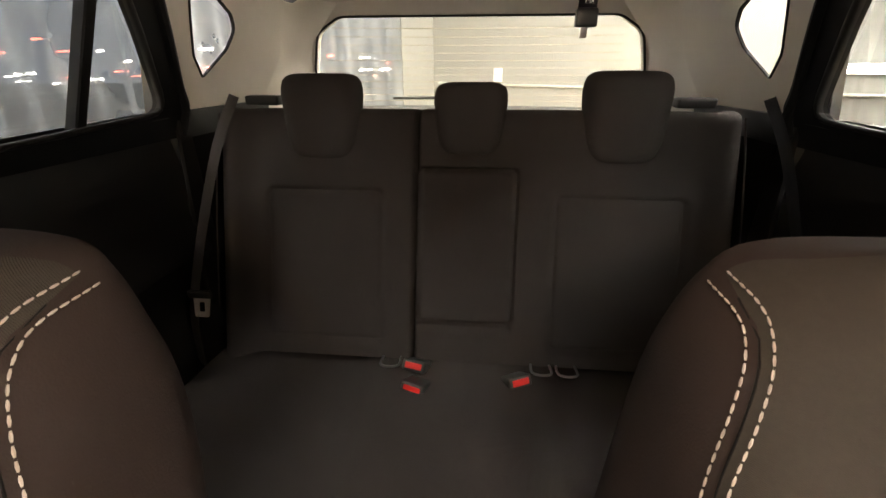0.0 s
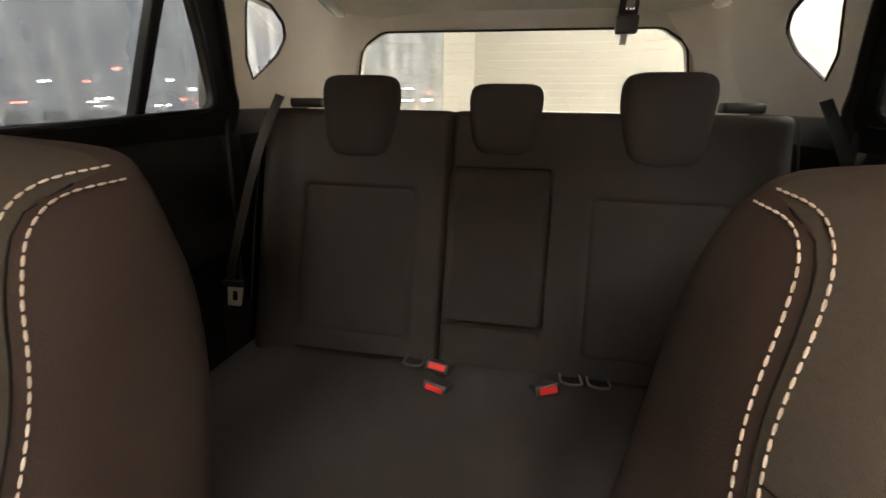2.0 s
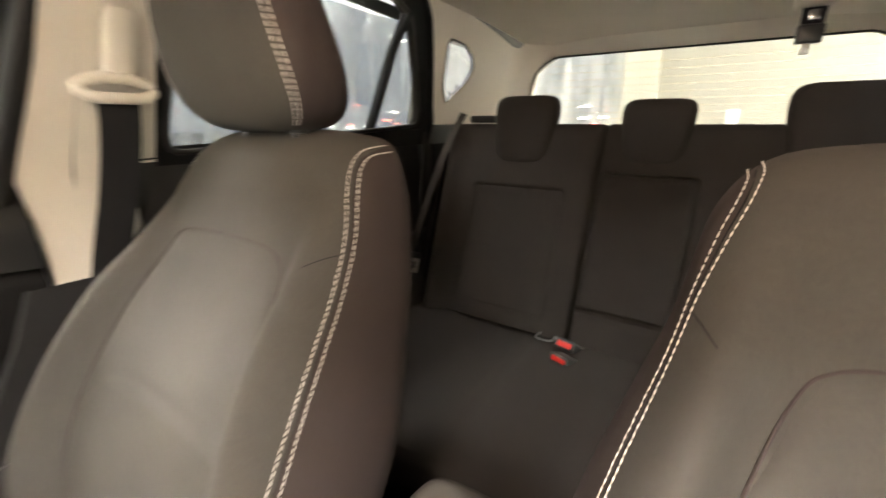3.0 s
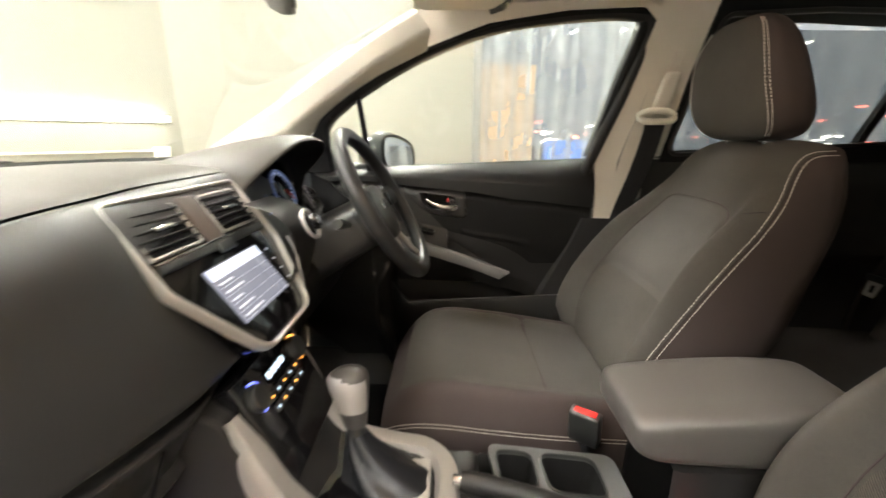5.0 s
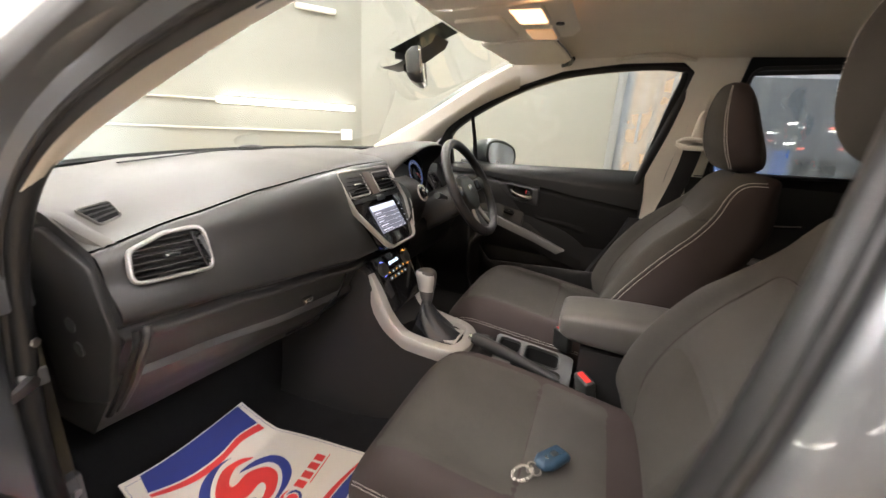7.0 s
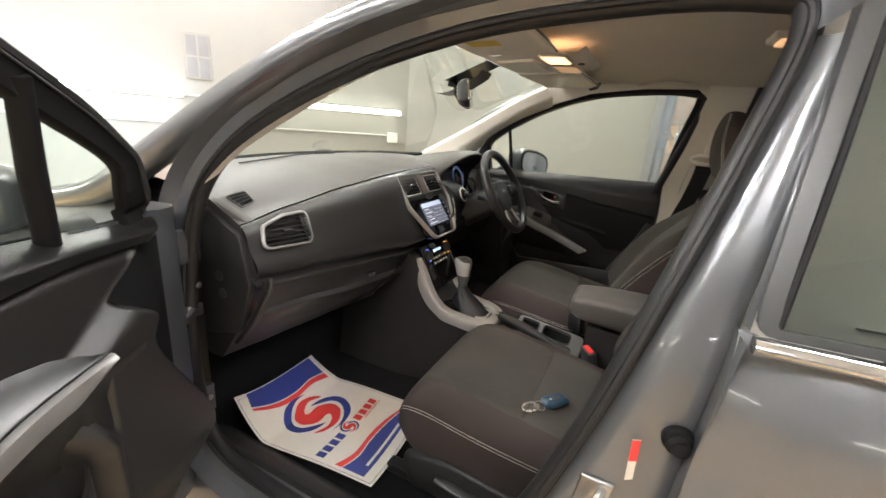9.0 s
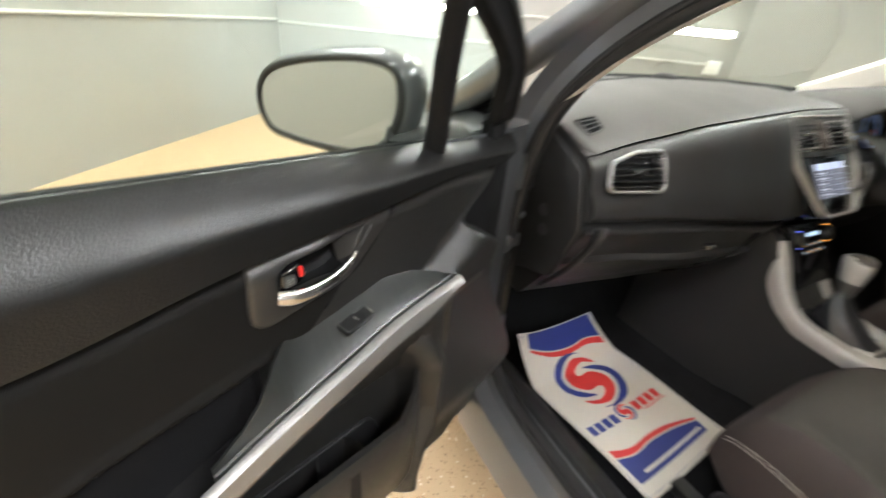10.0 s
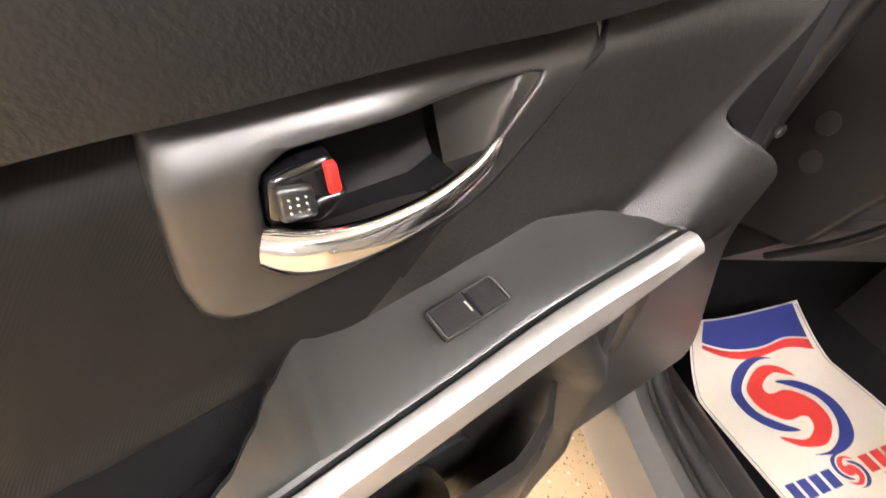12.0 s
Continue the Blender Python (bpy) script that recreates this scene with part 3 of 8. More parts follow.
    for v in loop[last:] + loop[:first + 1]:
        d = Vector((0, v.y - cy, v.z - cz)).normalized()
        o = Vector((v.x, v.y, v.z))
        rows.append([(s * (o.x + 0.004), o.y + d.y * 0.004, o.z + d.z * 0.004), (s * (o.x + 0.03), o.y + d.y * 0.008, o.z + d.z * 0.008),
                     (s * (o.x + 0.04), o.y + d.y * 0.03, o.z + d.z * 0.03), (s * (o.x + 0.075), o.y + d.y * 0.042, o.z + d.z * 0.042)])
    part("door_opening_flange", grid(rows), PAINT, body, "dark grey painted door opening flange")
    # painted centre pillar from the seal back to the rear door's gap
    rows = []
    for v in loop[first:last + 1]:
        ye = lerp_table([(0.30, -0.06), (0.60, -0.030), (0.87, -0.004), (1.06, 0.014), (1.25, 0.042), (1.42, 0.072)], v.z)[0] + 0.004
        rows.append([(s * (v.x + dx), v.y + (ye - v.y) * k + dy, v.z) for dx, k, dy in ((0.004, 0, 0.004), (0.024, 0, 0.009), (0.036, 0.10, 0.012), (0.041, 0.28, 0.008), (0.042, 0.52, 0.003), (0.042, 0.80, 0.0), (0.041, 0.95, 0.0), (0.036, 1.0, 0.002), (0.0, 1.0, 0.006))])
    part("centre_pillar", grid(rows), PAINT, body, "dark grey painted centre pillar")
    # sill
    prof = [(0.70, 0.30), (0.745, 0.385), (0.785, 0.395), (0.80, 0.36), (0.845, 0.345), (0.865, 0.30), (0.855, 0.20), (0.80, 0.18)]
    part("sill", grid([[(s * x, y, z) for x, z in prof] for y in (-1.02, -0.5, 0.1, 0.9)]), PAINT, body, "dark grey painted door sill")
    part("sill_scuff_plate", grid([[(s * x, y, z) for x, z in ((0.66, 0.312), (0.70, 0.36), (0.735, 0.392), (0.765, 0.402), (0.775, 0.39))] for y in (-1.05, -0.9, -0.5, -0.1, 0.05)]), PLASTIC, body, "black plastic sill cover")
    part("kick_panel", grid([[(s * (0.70 + 0.05 * t), -1.22 + 0.19 * t, 0.31 + 0.62 * k / 6) for t in (0, 0.3, 0.6, 0.85, 1)] for k in range(7)]), PLASTIC, body)

# roof lining and roof
rows, skin = [], []
for i in range(23):
    y = -0.585 + i * (1.585 + 0.585) / 22
    zc = 1.492 - 0.034 * max(0, (-0.2 - y) / 0.4) ** 2 - 0.075 * max(0, (y - 0.7) / 0.9) ** 2
    hw = 0.535 + 0.065 * min(1, (y + 0.585) / 0.35)
    rows.append([(hw * u, y, zc - 0.03 * abs(u) ** 3.2) for u in (k / 8 for k in range(-8, 9))])
    skin.append([((hw + 0.05) * u, y, zc + 0.055 - 0.04 * abs(u) ** 3) for u in (k / 8 for k in range(-8, 9))])
part("roof_lining", grid(rows), BEIGE, body, "pale fabric roof lining")
part("roof_panel", grid(skin), PAINT, body)

# windscreen with black band, cowl
scr_rows = []
for i in range(9):
    t = i / 8
    row = []
    for k in range(-8, 9):
        u = k / 8
        hw = 0.722 + (0.535 - 0.722) * t
        yb, yt = -1.435 + 0.17 * u * u, -0.60 + 0.03 * u * u
        zb, zt = 1.078 - 0.008 * u * u, 1.447 - 0.02 * u * u
        row.append((hw * u, yb + (yt - yb) * t, zb + (zt - zb) * (t + 0.10 * t * (1 - t))))
    scr_rows.append(row)
ws = part("windscreen", grid(scr_rows), GLASS, body)
ws.visible_shadow = False
part("cowl", grid([[(0.74 * u, -1.435 + 0.17 * u * u + d, 1.075 - 0.008 * u * u + h) for u in (k / 8 for k in range(-8, 9))] for d, h in ((0.012, 0.004), (0.0, 0.012), (-0.012, 0.004), (-0.02, -0.02), (-0.12, -0.05))]), RUBBER, body)

# bonnet and wings
rows = []
for i in range(13):
    t = i / 12
    y = -1.50 - 0.86 * t
    zc = 1.035 - 0.02 * t - 0.17 * t ** 2.6
    rows.append([((0.80 - 0.10 * t ** 2) * u, y + 0.16 * u * u * (1 - t) + 0.10 * u * u * t, zc - 0.065 * abs(u) ** 2.6) for u in (k / 8 for k in range(-8, 9))])
part("bonnet", grid(rows), PAINT, body, "glossy dark grey bonnet")
for s in (1, -1):
    rows = []
    for i in range(13):
        t = i / 12
        y = -1.05 - 1.18 * t
        zt = 1.02 - 0.03 * t - 0.14 * t ** 2.6
        hw = 0.79 - 0.08 * t ** 2
        low = 0.66 - 0.32 * abs((t - 0.55) / 0.27) ** 2 if 0.28 < t < 0.82 else 0.33
        rows.append([(s * hw, y, zt), (s * (hw + 0.045), y, zt - 0.03), (s * (hw + 0.085), y, zt - 0.14), (s * (hw + 0.09), y, max(low, 0.6)), (s * (hw + 0.08), y, max(low, 0.33))])
    part("front_wing", grid(rows), PAINT, body, "glossy dark grey front wing")
rows = [[(0.72 * u, -2.36 + 0.13 * u * u + dy, z) for u in (k / 8 for k in range(-8, 9))] for z, dy in ((0.83, 0.0), (0.78, -0.04), (0.6, -0.07), (0.45, -0.06), (0.28, 0.0))]
part("front_bumper", grid(rows), PAINT, body)
HEADLIGHT = glow("headlight_lens", (0.75, 0.88, 1.0), 8)
for s in (1, -1):
    part("headlight", block(s * 0.56 - 0.12, s * 0.56 + 0.12, -2.37, -2.30, 0.74, 0.82, 0.02), HEADLIGHT, body, "lit bluish-white headlight")

# rear end: tailgate lining with its window, side to rear corner lining


def tail(x, z, w):
    return (x, 1.60 + 0.9 * (1.39 - z) - 0.10 * (x / 0.65) ** 2 + w, z)


hole = fillet([(-0.60, 1.05), (-0.625, 1.20), (-0.56, 1.335), (-0.47, 1.383), (0.47, 1.383), (0.56, 1.335), (0.625, 1.20), (0.60, 1.05)], [0.03, 0.10, 0.10, 0.10, 0.10, 0.10, 0.10, 0.03], 8)
part("tailgate_lining", sheet([(-0.70, 0.70), (-0.72, 1.2), (-0.62, 1.40), (-0.50, 1.43), (0.50, 1.43), (0.62, 1.40), (0.72, 1.2), (0.70, 0.70)], [hole], tail, 0.05), PILLAR, body, "pale tailgate lining")
part("rear_window_seal", bezel(hole, 0.006, 0.004, lambda x, z, w: tail(x, z, -w)), RUBBER, body)
g = part("rear_window", ([tail(p.x, p.y, 0.03) for p in hole], [list(range(len(hole)))]), GLASS, body)
g.visible_shadow = False
HEAT = material("heater_wire", (0.30, 0.24, 0.15), 0.5, vary=0.1)
for i in range(11):
    z = 1.09 + i * 0.026
    hw = 0.57 if z < 1.25 else 0.52
    part("heater_wire", tube([tail(x, z, 0.026) for x in (-hw, -hw / 2, 0, hw / 2, hw)], 0.0007, 4), HEAT, body)
for s in (1, -1):
    rows = []
    for i in range(9):
        z = 1.04 + 0.42 * i / 8
        a = Vector((s * (wall_x(1.36, z) + 0.001), 1.36, z))
        hx = lerp_table([(1.04, 0.606), (1.20, 0.628), (1.27, 0.606), (1.335, 0.560), (1.37, 0.50), (1.46, 0.42)], z)[0]
        e = Vector(tail(s * hx, z, -0.006))
        m = a * 0.45 + e * 0.55 + Vector((s * 0.03, 0.0, 0))
        rows.append(spline([a, a * 0.62 + m * 0.38 + Vector((s * 0.006, 0, 0)), m * 0.92 + a * 0.08, m * 0.55 + e * 0.45, e], 15))
    part("rear_corner_lining", grid(rows), PILLAR, body, "pale rear corner lining")
    part("tailgate_seal", tube(spline([tail(s * x, z, -0.010) for x, z in ((0.610, 1.05), (0.640, 1.15), (0.648, 1.21), (0.628, 1.27), (0.60, 1.31))], 20), [0.012] * 12 + [0.011, 0.010, 0.008, 0.006, 0.004, 0.003, 0.002, 0.001], 8), RUBBER, body, "black tailgate seal")
rows = [[(x, y, z) for x in (-0.55, 0, 0.55)] for y, z in ((1.50, 1.455), (1.545, 1.42), (1.58, 1.405), (1.595, 1.39))]
part("rear_header_lining", grid(rows), BEIGE, body)
part("boot_side", join(*[([(s * 0.70, 1.0, 0.45), (s * 0.70, 1.95, 0.45), (s * 0.70, 1.95, 1.06), (s * 0.70, 1.0, 1.06)], [[0, 1, 2, 3]]) for s in (1, -1)], ([(-0.7, 1.0, 0.45), (0.7, 1.0, 0.45), (0.7, 1.95, 0.45), (-0.7, 1.95, 0.45)], [[0, 1, 2, 3]])), CARPET, body)
part("parcel_shelf", block(-0.66, 0.66, 1.12, 1.84, 1.03, 1.05, 0.008), PLASTIC, body)

# floor carpet with tunnel
rows = []
for i in range(30):
    y = -1.42 + i * 0.08
    up_ = 0.36 * max(0, (-1.12 - y) / 0.30) ** 1.3 + (0.09 if 0.34 < y else 0) + (0.12 if y > 0.9 else 0)
    row = []
    for k in range(-14, 15):
        x = 0.70 * k / 14
        hump = 0.15 * math.exp(-(x / 0.13) ** 4)
        edge = 0.04 * max(0, (abs(x) - 0.60) / 0.1) ** 2
        row.append((x, y, 0.298 + hump + up_ + edge + 0.004 * noise.noise((x * 9, y * 9, 0))))
    rows.append(row)
part("floor_carpet", grid(rows), CARPET, body, "black floor carpet")
part("bulkhead", ([(-0.75, -1.40, 0.3), (0.75, -1.40, 0.3), (0.75, -1.40, 1.06), (-0.75, -1.40, 1.06)], [[0, 1, 2, 3]]), CARPET, body)
part("underbody", block(-0.80, 0.80, -1.6, 2.0, 0.19, 0.24, 0.02), RUBBER, body)
# rear outer skin
rows = [[(0.70 * u, 1.93 + 0.10 * (1 - u * u) + dy, z) for u in (k / 8 for k in range(-8, 9))] for z, dy in ((1.06, -0.02), (0.95, 0.05), (0.75, 0.08), (0.5, 0.1), (0.3, 0.05))]
part("tailgate_panel", grid(rows), PAINT, body)
for s in (1, -1):
    rows = []
    for i in range(11):
        y = 1.0 + i * 0.095
        hw = 0.80 - 0.10 * (i / 10) ** 2
        low = 0.33 if abs(y - 1.33) > 0.33 else 0.36 + 0.30 * math.sqrt(max(0, 1 - ((y - 1.33) / 0.34) ** 2))
        rows.append([(s * (hw - 0.05), y, 1.10), (s * hw, y, 1.05), (s * (hw + 0.055), y, 0.9), (s * (hw + 0.06), y, 0.7), (s * (hw + 0.05), y, low)])
    part("rear_wing", grid(rows), PAINT, body)
    part("outer_pillar", sheet([(0.97, 1.10), (0.90, 1.42), (1.50, 1.40), (1.85, 1.08)], [fillet([(1.06, 1.155), (0.93, 1.395), (1.30, 1.375), (1.36, 1.27)], 0.03)], lambda y, z, w, s=s: (s * (wall_x(y, z) + 0.055 + w - 0.04 * max(0, y - 1.2)), y, z), 0.02), PAINT, body)
TYRE = material("tyre_rubber", (0.016, 0.016, 0.017), 0.8, vary=0.2, grain=0.5)
for s in (1, -1):
    for y in (-1.70, 1.33):
        w = part("wheel", tube([(s * 0.76 + s * 0.02 * 0, y + 0.24 * math.cos(a), 0.325 + 0.24 * math.sin(a)) for a in (2 * math.pi * k / 32 for k in range(32))], 0.085, 12, True, up=(1, 0, 0)), TYRE, body)
        part("rim", join(disc((s * 0.80, y, 0.325), 0.18, (s, 0, 0), 0.02), *[tube([(s * 0.822, y, 0.325), (s * 0.822, y + 0.17 * math.cos(a), 0.325 + 0.17 * math.sin(a))], 0.016, 6) for a in (2 * math.pi * k / 5 for k in range(5))]), STEEL, w, "silver alloy rim")

# ---------------------------------------------------------------- dashboard
# rows: x, then (y, z) of screen base, top, ridge, face, lip, groove, ledge, glove face, glove bottom, back
DASH_ROWS = [
    (0.70, -1.20, 1.055, -1.05, 1.036, -0.938, 0.985, -0.912, 0.930, -0.888, 0.868, -0.915, 0.856, -0.898, 0.838, -0.96, 0.72, -1.05, 0.59, -1.25, 0.60),
    (0.55, -1.29, 1.075, -1.10, 1.062, -0.930, 1.014, -0.890, 0.950, -0.862, 0.862, -0.890, 0.850, -0.872, 0.832, -0.93, 0.72, -1.03, 0.59, -1.25, 0.60),
    (0.35, -1.38, 1.078, -1.13, 1.080, -0.914, 1.046, -0.862, 0.965, -0.826, 0.850, -0.856, 0.838, -0.840, 0.820, -0.87, 0.72, -0.99, 0.60, -1.25, 0.60),
    (0.15, -1.42, 1.078, -1.15, 1.090, -0.896, 1.068, -0.835, 0.965, -0.790, 0.838, -0.820, 0.826, -0.806, 0.810, -0.84, 0.72, -0.96, 0.60, -1.25, 0.60),
    (0.00, -1.43, 1.078, -1.15, 1.094, -0.905, 1.074, -0.850, 0.965, -0.790, 0.836, -0.830, 0.824, -0.830, 0.810, -0.86, 0.72, -0.98, 0.60, -1.25, 0.60),
    (-0.19, -1.41, 1.078, -1.15, 1.092, -0.905, 1.076, -0.860, 0.970, -0.800, 0.850, -0.830, 0.838, -0.815, 0.820, -0.85, 0.72, -0.97, 0.60, -1.25, 0.60),
    (-0.36, -1.37, 1.078, -1.13, 1.085, -0.930, 1.060, -0.900, 0.980, -0.830, 0.865, -0.860, 0.850, -0.845, 0.830, -0.87, 0.72, -0.99, 0.60, -1.25, 0.60),
    (-0.55, -1.29, 1.075, -1.10, 1.065, -0.930, 1.020, -0.890, 0.950, -0.862, 0.870, -0.890, 0.855, -0.872, 0.835, -0.93, 0.72, -1.03, 0.60, -1.25, 0.60),
    (-0.70, -1.20, 1.055, -1.05, 1.036, -0.938, 0.985, -0.912, 0.930, -0.888, 0.868, -0.915, 0.856, -0.898, 0.838, -0.96, 0.72, -1.05, 0.59, -1.25, 0.60),
]


def dash_at(x):
    v = lerp_table(DASH_ROWS, x)
    return [(v[2 * k], v[2 * k + 1]) for k in range(10)]


dash = thing("dashboard", (0, -1.0, 0.6), "dark grey moulded car dashboard with silver-rimmed vents", "dashboard")
XS = [0.70 - 1.40 * i / 56 for i in range(57)]
top_rows, face_rows, low_rows = [], [], []
for x in XS:
    p = dash_at(x)
    v = [Vector((x, y, z)) for y, z in p]
    top_rows.append(spline([v[0], v[1], v[2] + Vector((0, -0.05, 0.010)), v[2] + Vector((0, -0.008, 0.001))], 14))
    lip = v[4]
    face_rows.append(spline([v[2] + Vector((0, -0.010, -0.0035)), v[2] + Vector((0, 0.004, -0.004)), v[2] * 0.55 + v[3] * 0.45 + Vector((0, 0.006, 0.004)), v[3], v[3] * 0.5 + lip * 0.5 + Vector((0, 0.008, 0)), lip + Vector((0, 0.0, 0.012)), lip + Vector((0, -0.008, 0)), v[5]], 24))
    low_rows.append(spline([v[5], v[5] + Vector((0, 0.002, -0.006)), v[6] + Vector((0, 0.002, 0.004)), v[6] + Vector((0, -0.004, -0.012)), v[7] + Vector((0, 0.0, 0.03)), v[7], v[8] + Vector((0, 0.02, 0.03)), v[8] + Vector((0, -0.02, 0)), v[9]], 26))
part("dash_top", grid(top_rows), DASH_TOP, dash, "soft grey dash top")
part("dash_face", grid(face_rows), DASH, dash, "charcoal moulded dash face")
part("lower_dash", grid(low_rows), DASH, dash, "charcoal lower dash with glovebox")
for s in (1, -1):
    p = dash_at(s * 0.70)
    ring = [(s * 0.70, y, z) for y, z in p]
    part("dash_end", (ring, [list(range(10))]), PLASTIC, dash)
    part("end_cover", slab(fillet([(-1.10, 0.66), (-0.955, 0.70), (-0.905, 0.84), (-0.935, 0.965), (-1.06, 1.02), (-1.13, 0.9)], 0.03), 0, 0.012, lambda y, z, w, s=s: (s * (0.70 + w), y, z), 0.005), PLASTIC, dash)
    for y, z in ((-1.015, 0.845), (-1.005, 0.80)):
        part("clip", disc((s * 0.712, y, z), 0.014, (s, 0, 0), 0.002, 20), DASH, dash)

# sensor hump and reflector strip near the screen
part("sensor_dome", grid([[(-0.07 + 0.055 * math.cos(w) * q, -1.385 + 0.03 * math.sin(w) * q, 1.079 + h) for w in (2 * math.pi * k / 20 for k in range(20))] for q, h in ((1, 0), (0.92, 0.012), (0.6, 0.018), (0.02, 0.02))], True), PLASTIC, dash)
part("defrost_slot", tube([(0.45, -1.255, 1.082), (0.15, -1.31, 1.092), (-0.2, -1.31, 1.093)], 0.005, 6, flat=0.4), RUBBER, dash)


VENT_BLACK = material("vent_black", (0.010, 0.010, 0.010), 0.42, spec=0.35, vary=0.1)


def side_vent(name, quad, fn, nslat, parent, radius=0.02, knob=True, rw=0.012, rim_mat=None, deep=-0.016):
    """A framed air outlet: silver rim, dark box, slats, centre slider."""
    o = fillet(quad, radius, 6)
    rim = part(name, bezel(o, rw, rw * 0.6, fn), rim_mat or SILVER_TONED, parent, "" if rim_mat else "satin silver vent rim")
    inn = inset(o, rw * 0.85)
    part("vent_box", grid([[fn(p.x, p.y, 0.001) for p in inn], [fn(p.x, p.y, deep) for p in inset(o, rw)], [fn(p.x * 0.02 + 0.98 * sum(q.x for q in o) / len(o), p.y * 0.02 + 0.98 * sum(q.y for q in o) / len(o), deep) for p in inn]], True), RUBBER, rim)
    us, vs = [p.x for p in inn], [p.y for p in inn]
    for k in range(nslat):
        v = min(vs) + (max(vs) - min(vs)) * (k + 0.8) / (nslat + 0.6)
        cross = []
        for i in range(len(inn)):
            a, b = inn[i - 1], inn[i]
            if (a.y - v) * (b.y - v) < 0:
                cross.append(a.x + (b.x - a.x) * (v - a.y) / (b.y - a.y))
        if len(cross) >= 2:
            u0, u1 = min(cross), max(cross)
            part("slat", moved(block(u0, u1, v - 0.0012, v + 0.0012, -0.012, 0.002, 0.0008, 1), lambda u, q, w: fn(u, q - 0.25 * w, w)), VENT_BLACK, rim)
    if knob:
        um, vm = (min(us) + max(us)) / 2, (min(vs) + max(vs)) / 2
        part("slider", moved(block(um - 0.012, um + 0.012, vm - 0.004, vm + 0.004, -0.004, 0.005, 0.002, 2), fn), SMOOTH, rim)
        cut = min(us, key=abs) + (0.020 if min(us, key=abs) > 0 else -0.020)
        part("partition", moved(block(cut - 0.0025, cut + 0.0025, min(vs) + 0.002, max(vs) - 0.004, -0.014, 0.004, 0.001, 1), fn), VENT_BLACK, rim)
        part("thumbwheel", moved(block(cut - 0.013 * (1 if cut > 0 else -1) - 0.005, cut - 0.013 * (1 if cut > 0 else -1) + 0.005, min(vs) + 0.012, max(vs) - 0.012, -0.010, 0.003, 0.003, 2), fn), SMOOTH, rim)
    return rim


def face_point(x, z):
    """The dash face's y at (x, z), and its slope."""
    p = dash_at(x)[2:5]
    for (y0, z0), (y1, z1) in zip(p, p[1:]):
        if z >= z1:
            return y0 + (y1 - y0) * (z0 - z) / (z0 - z1)
    return p[-1][0]


def top_z(x, y):
    """Height of the dash top just above its skin."""
    best = min(((abs(p.y - y), p.z) for p in min(top_rows, key=lambda r: abs(r[0].x - x))))
    row = min(top_rows, key=lambda r: abs(r[0].x - x))
    for a, b in zip(row, row[1:]):
        if a.y <= y <= b.y:
            return a.z + (b.z - a.z) * (y - a.y) / (b.y - a.y) + 0.0015
    return best[1] + 0.0015


for s in (1, -1):
    side_vent("side_vent", [(0.682, 0.928), (0.545, 0.925), (0.528, 1.006), (0.60, 1.004), (0.664, 0.984)][:: s if s > 0 else 1],
              lambda x, z, w, s=s: (s * x, face_point(x, z) + 0.020 + w, z + w * 0.3), 6, dash, 0.02, True, 0.0068)
    dv = fillet([(0.661, -1.036), (0.605, -1.036), (0.611, -1.002), (0.646, -0.999)], 0.005)
    # No hole is cut: a matt black sheet paints the opening's shade.
    vent = part("demister_vent", slab(dv, -0.004, 0.0010, lambda x, y, w, s=s: (s * x, y, top_z(x, y) + w)), CARPET, dash, "flat black sheet painting the dark of the demister opening")
    part("vent_rim", bezel(inset(dv, -0.003), 0.004, 0.0030, lambda x, y, w, s=s: (s * x, y, top_z(x, y) + w), 5), DASH_TOP, vent)
    for k in range(3):
        y0 = -1.0275 + 0.0095 * k
        x0, x1 = ((0.608, 0.658), (0.610, 0.654), (0.612, 0.649))[k]
        part("slat", grid([[(s * x, y0 + dy, top_z(x, y0 + dy) + h) for dy, h in ((-0.0010, 0.0008), (-0.0005, 0.0032), (0.0005, 0.0030), (0.0010, 0.0008))] for x in (x0, (x0 + x1) / 2, x1)]), DASH, vent)
    lip_ = spline([(0.690, -1.075, 1.036), (0.687, -1.039, 1.033), (0.680, -0.99, 1.013), (0.668, -0.942, 0.990)], 14)
    part("end_lip", grid([[(s * (p.x + dx), p.y, p.z + dz) for dx, dz in ((-0.012, 0.0005), (0.004, 0.0015), (0.010, -0.002), (0.011, -0.020), (0.006, -0.024), (-0.012, -0.024))] for p in lip_]), DASH_TOP, dash)

# black groove and raised rib where the glovebox meets the end of the dash
for s in (1, -1):
    arc = [(0.690, -0.878, 0.858), (0.695, -0.876, 0.835), (0.700, -0.888, 0.80), (0.702, -0.925, 0.735), (0.700, -0.985, 0.66)]
    part("end_groove", tube(spline([(s * x, y, z) for x, y, z in arc], 24), 0.007, 8, flat=0.8), RUBBER, dash)
    part("end_rib", tube(spline([(s * (x - 0.016), y + 0.003, z + 0.003) for x, y, z in arc], 24), 0.008, 8, flat=0.8), DASH, dash)

# glovebox seams and latch
part("glovebox_seam", tube([(0.19, dash_at(0.19)[6][0] + 0.001, 0.805), (0.20, dash_at(0.2)[7][0] + 0.014, 0.74), (0.25, dash_at(0.25)[7][0] - 0.03, 0.67), (0.27, dash_at(0.27)[8][0] + 0.02, 0.62)], 0.003, 6), RUBBER, dash)
part("glovebox_latch", block(0.288, 0.316, -0.868, -0.842, 0.757, 0.772, 0.004), CHROME, dash)

# ---------------------------------------------------------------- centre stack
SX, ST, SB = -0.03, Vector((0, -0.908, 1.066)), Vector((0, -0.752, 0.845))
SD = (SB - ST).normalized()
SN = Vector((0, -SD.z, SD.y))


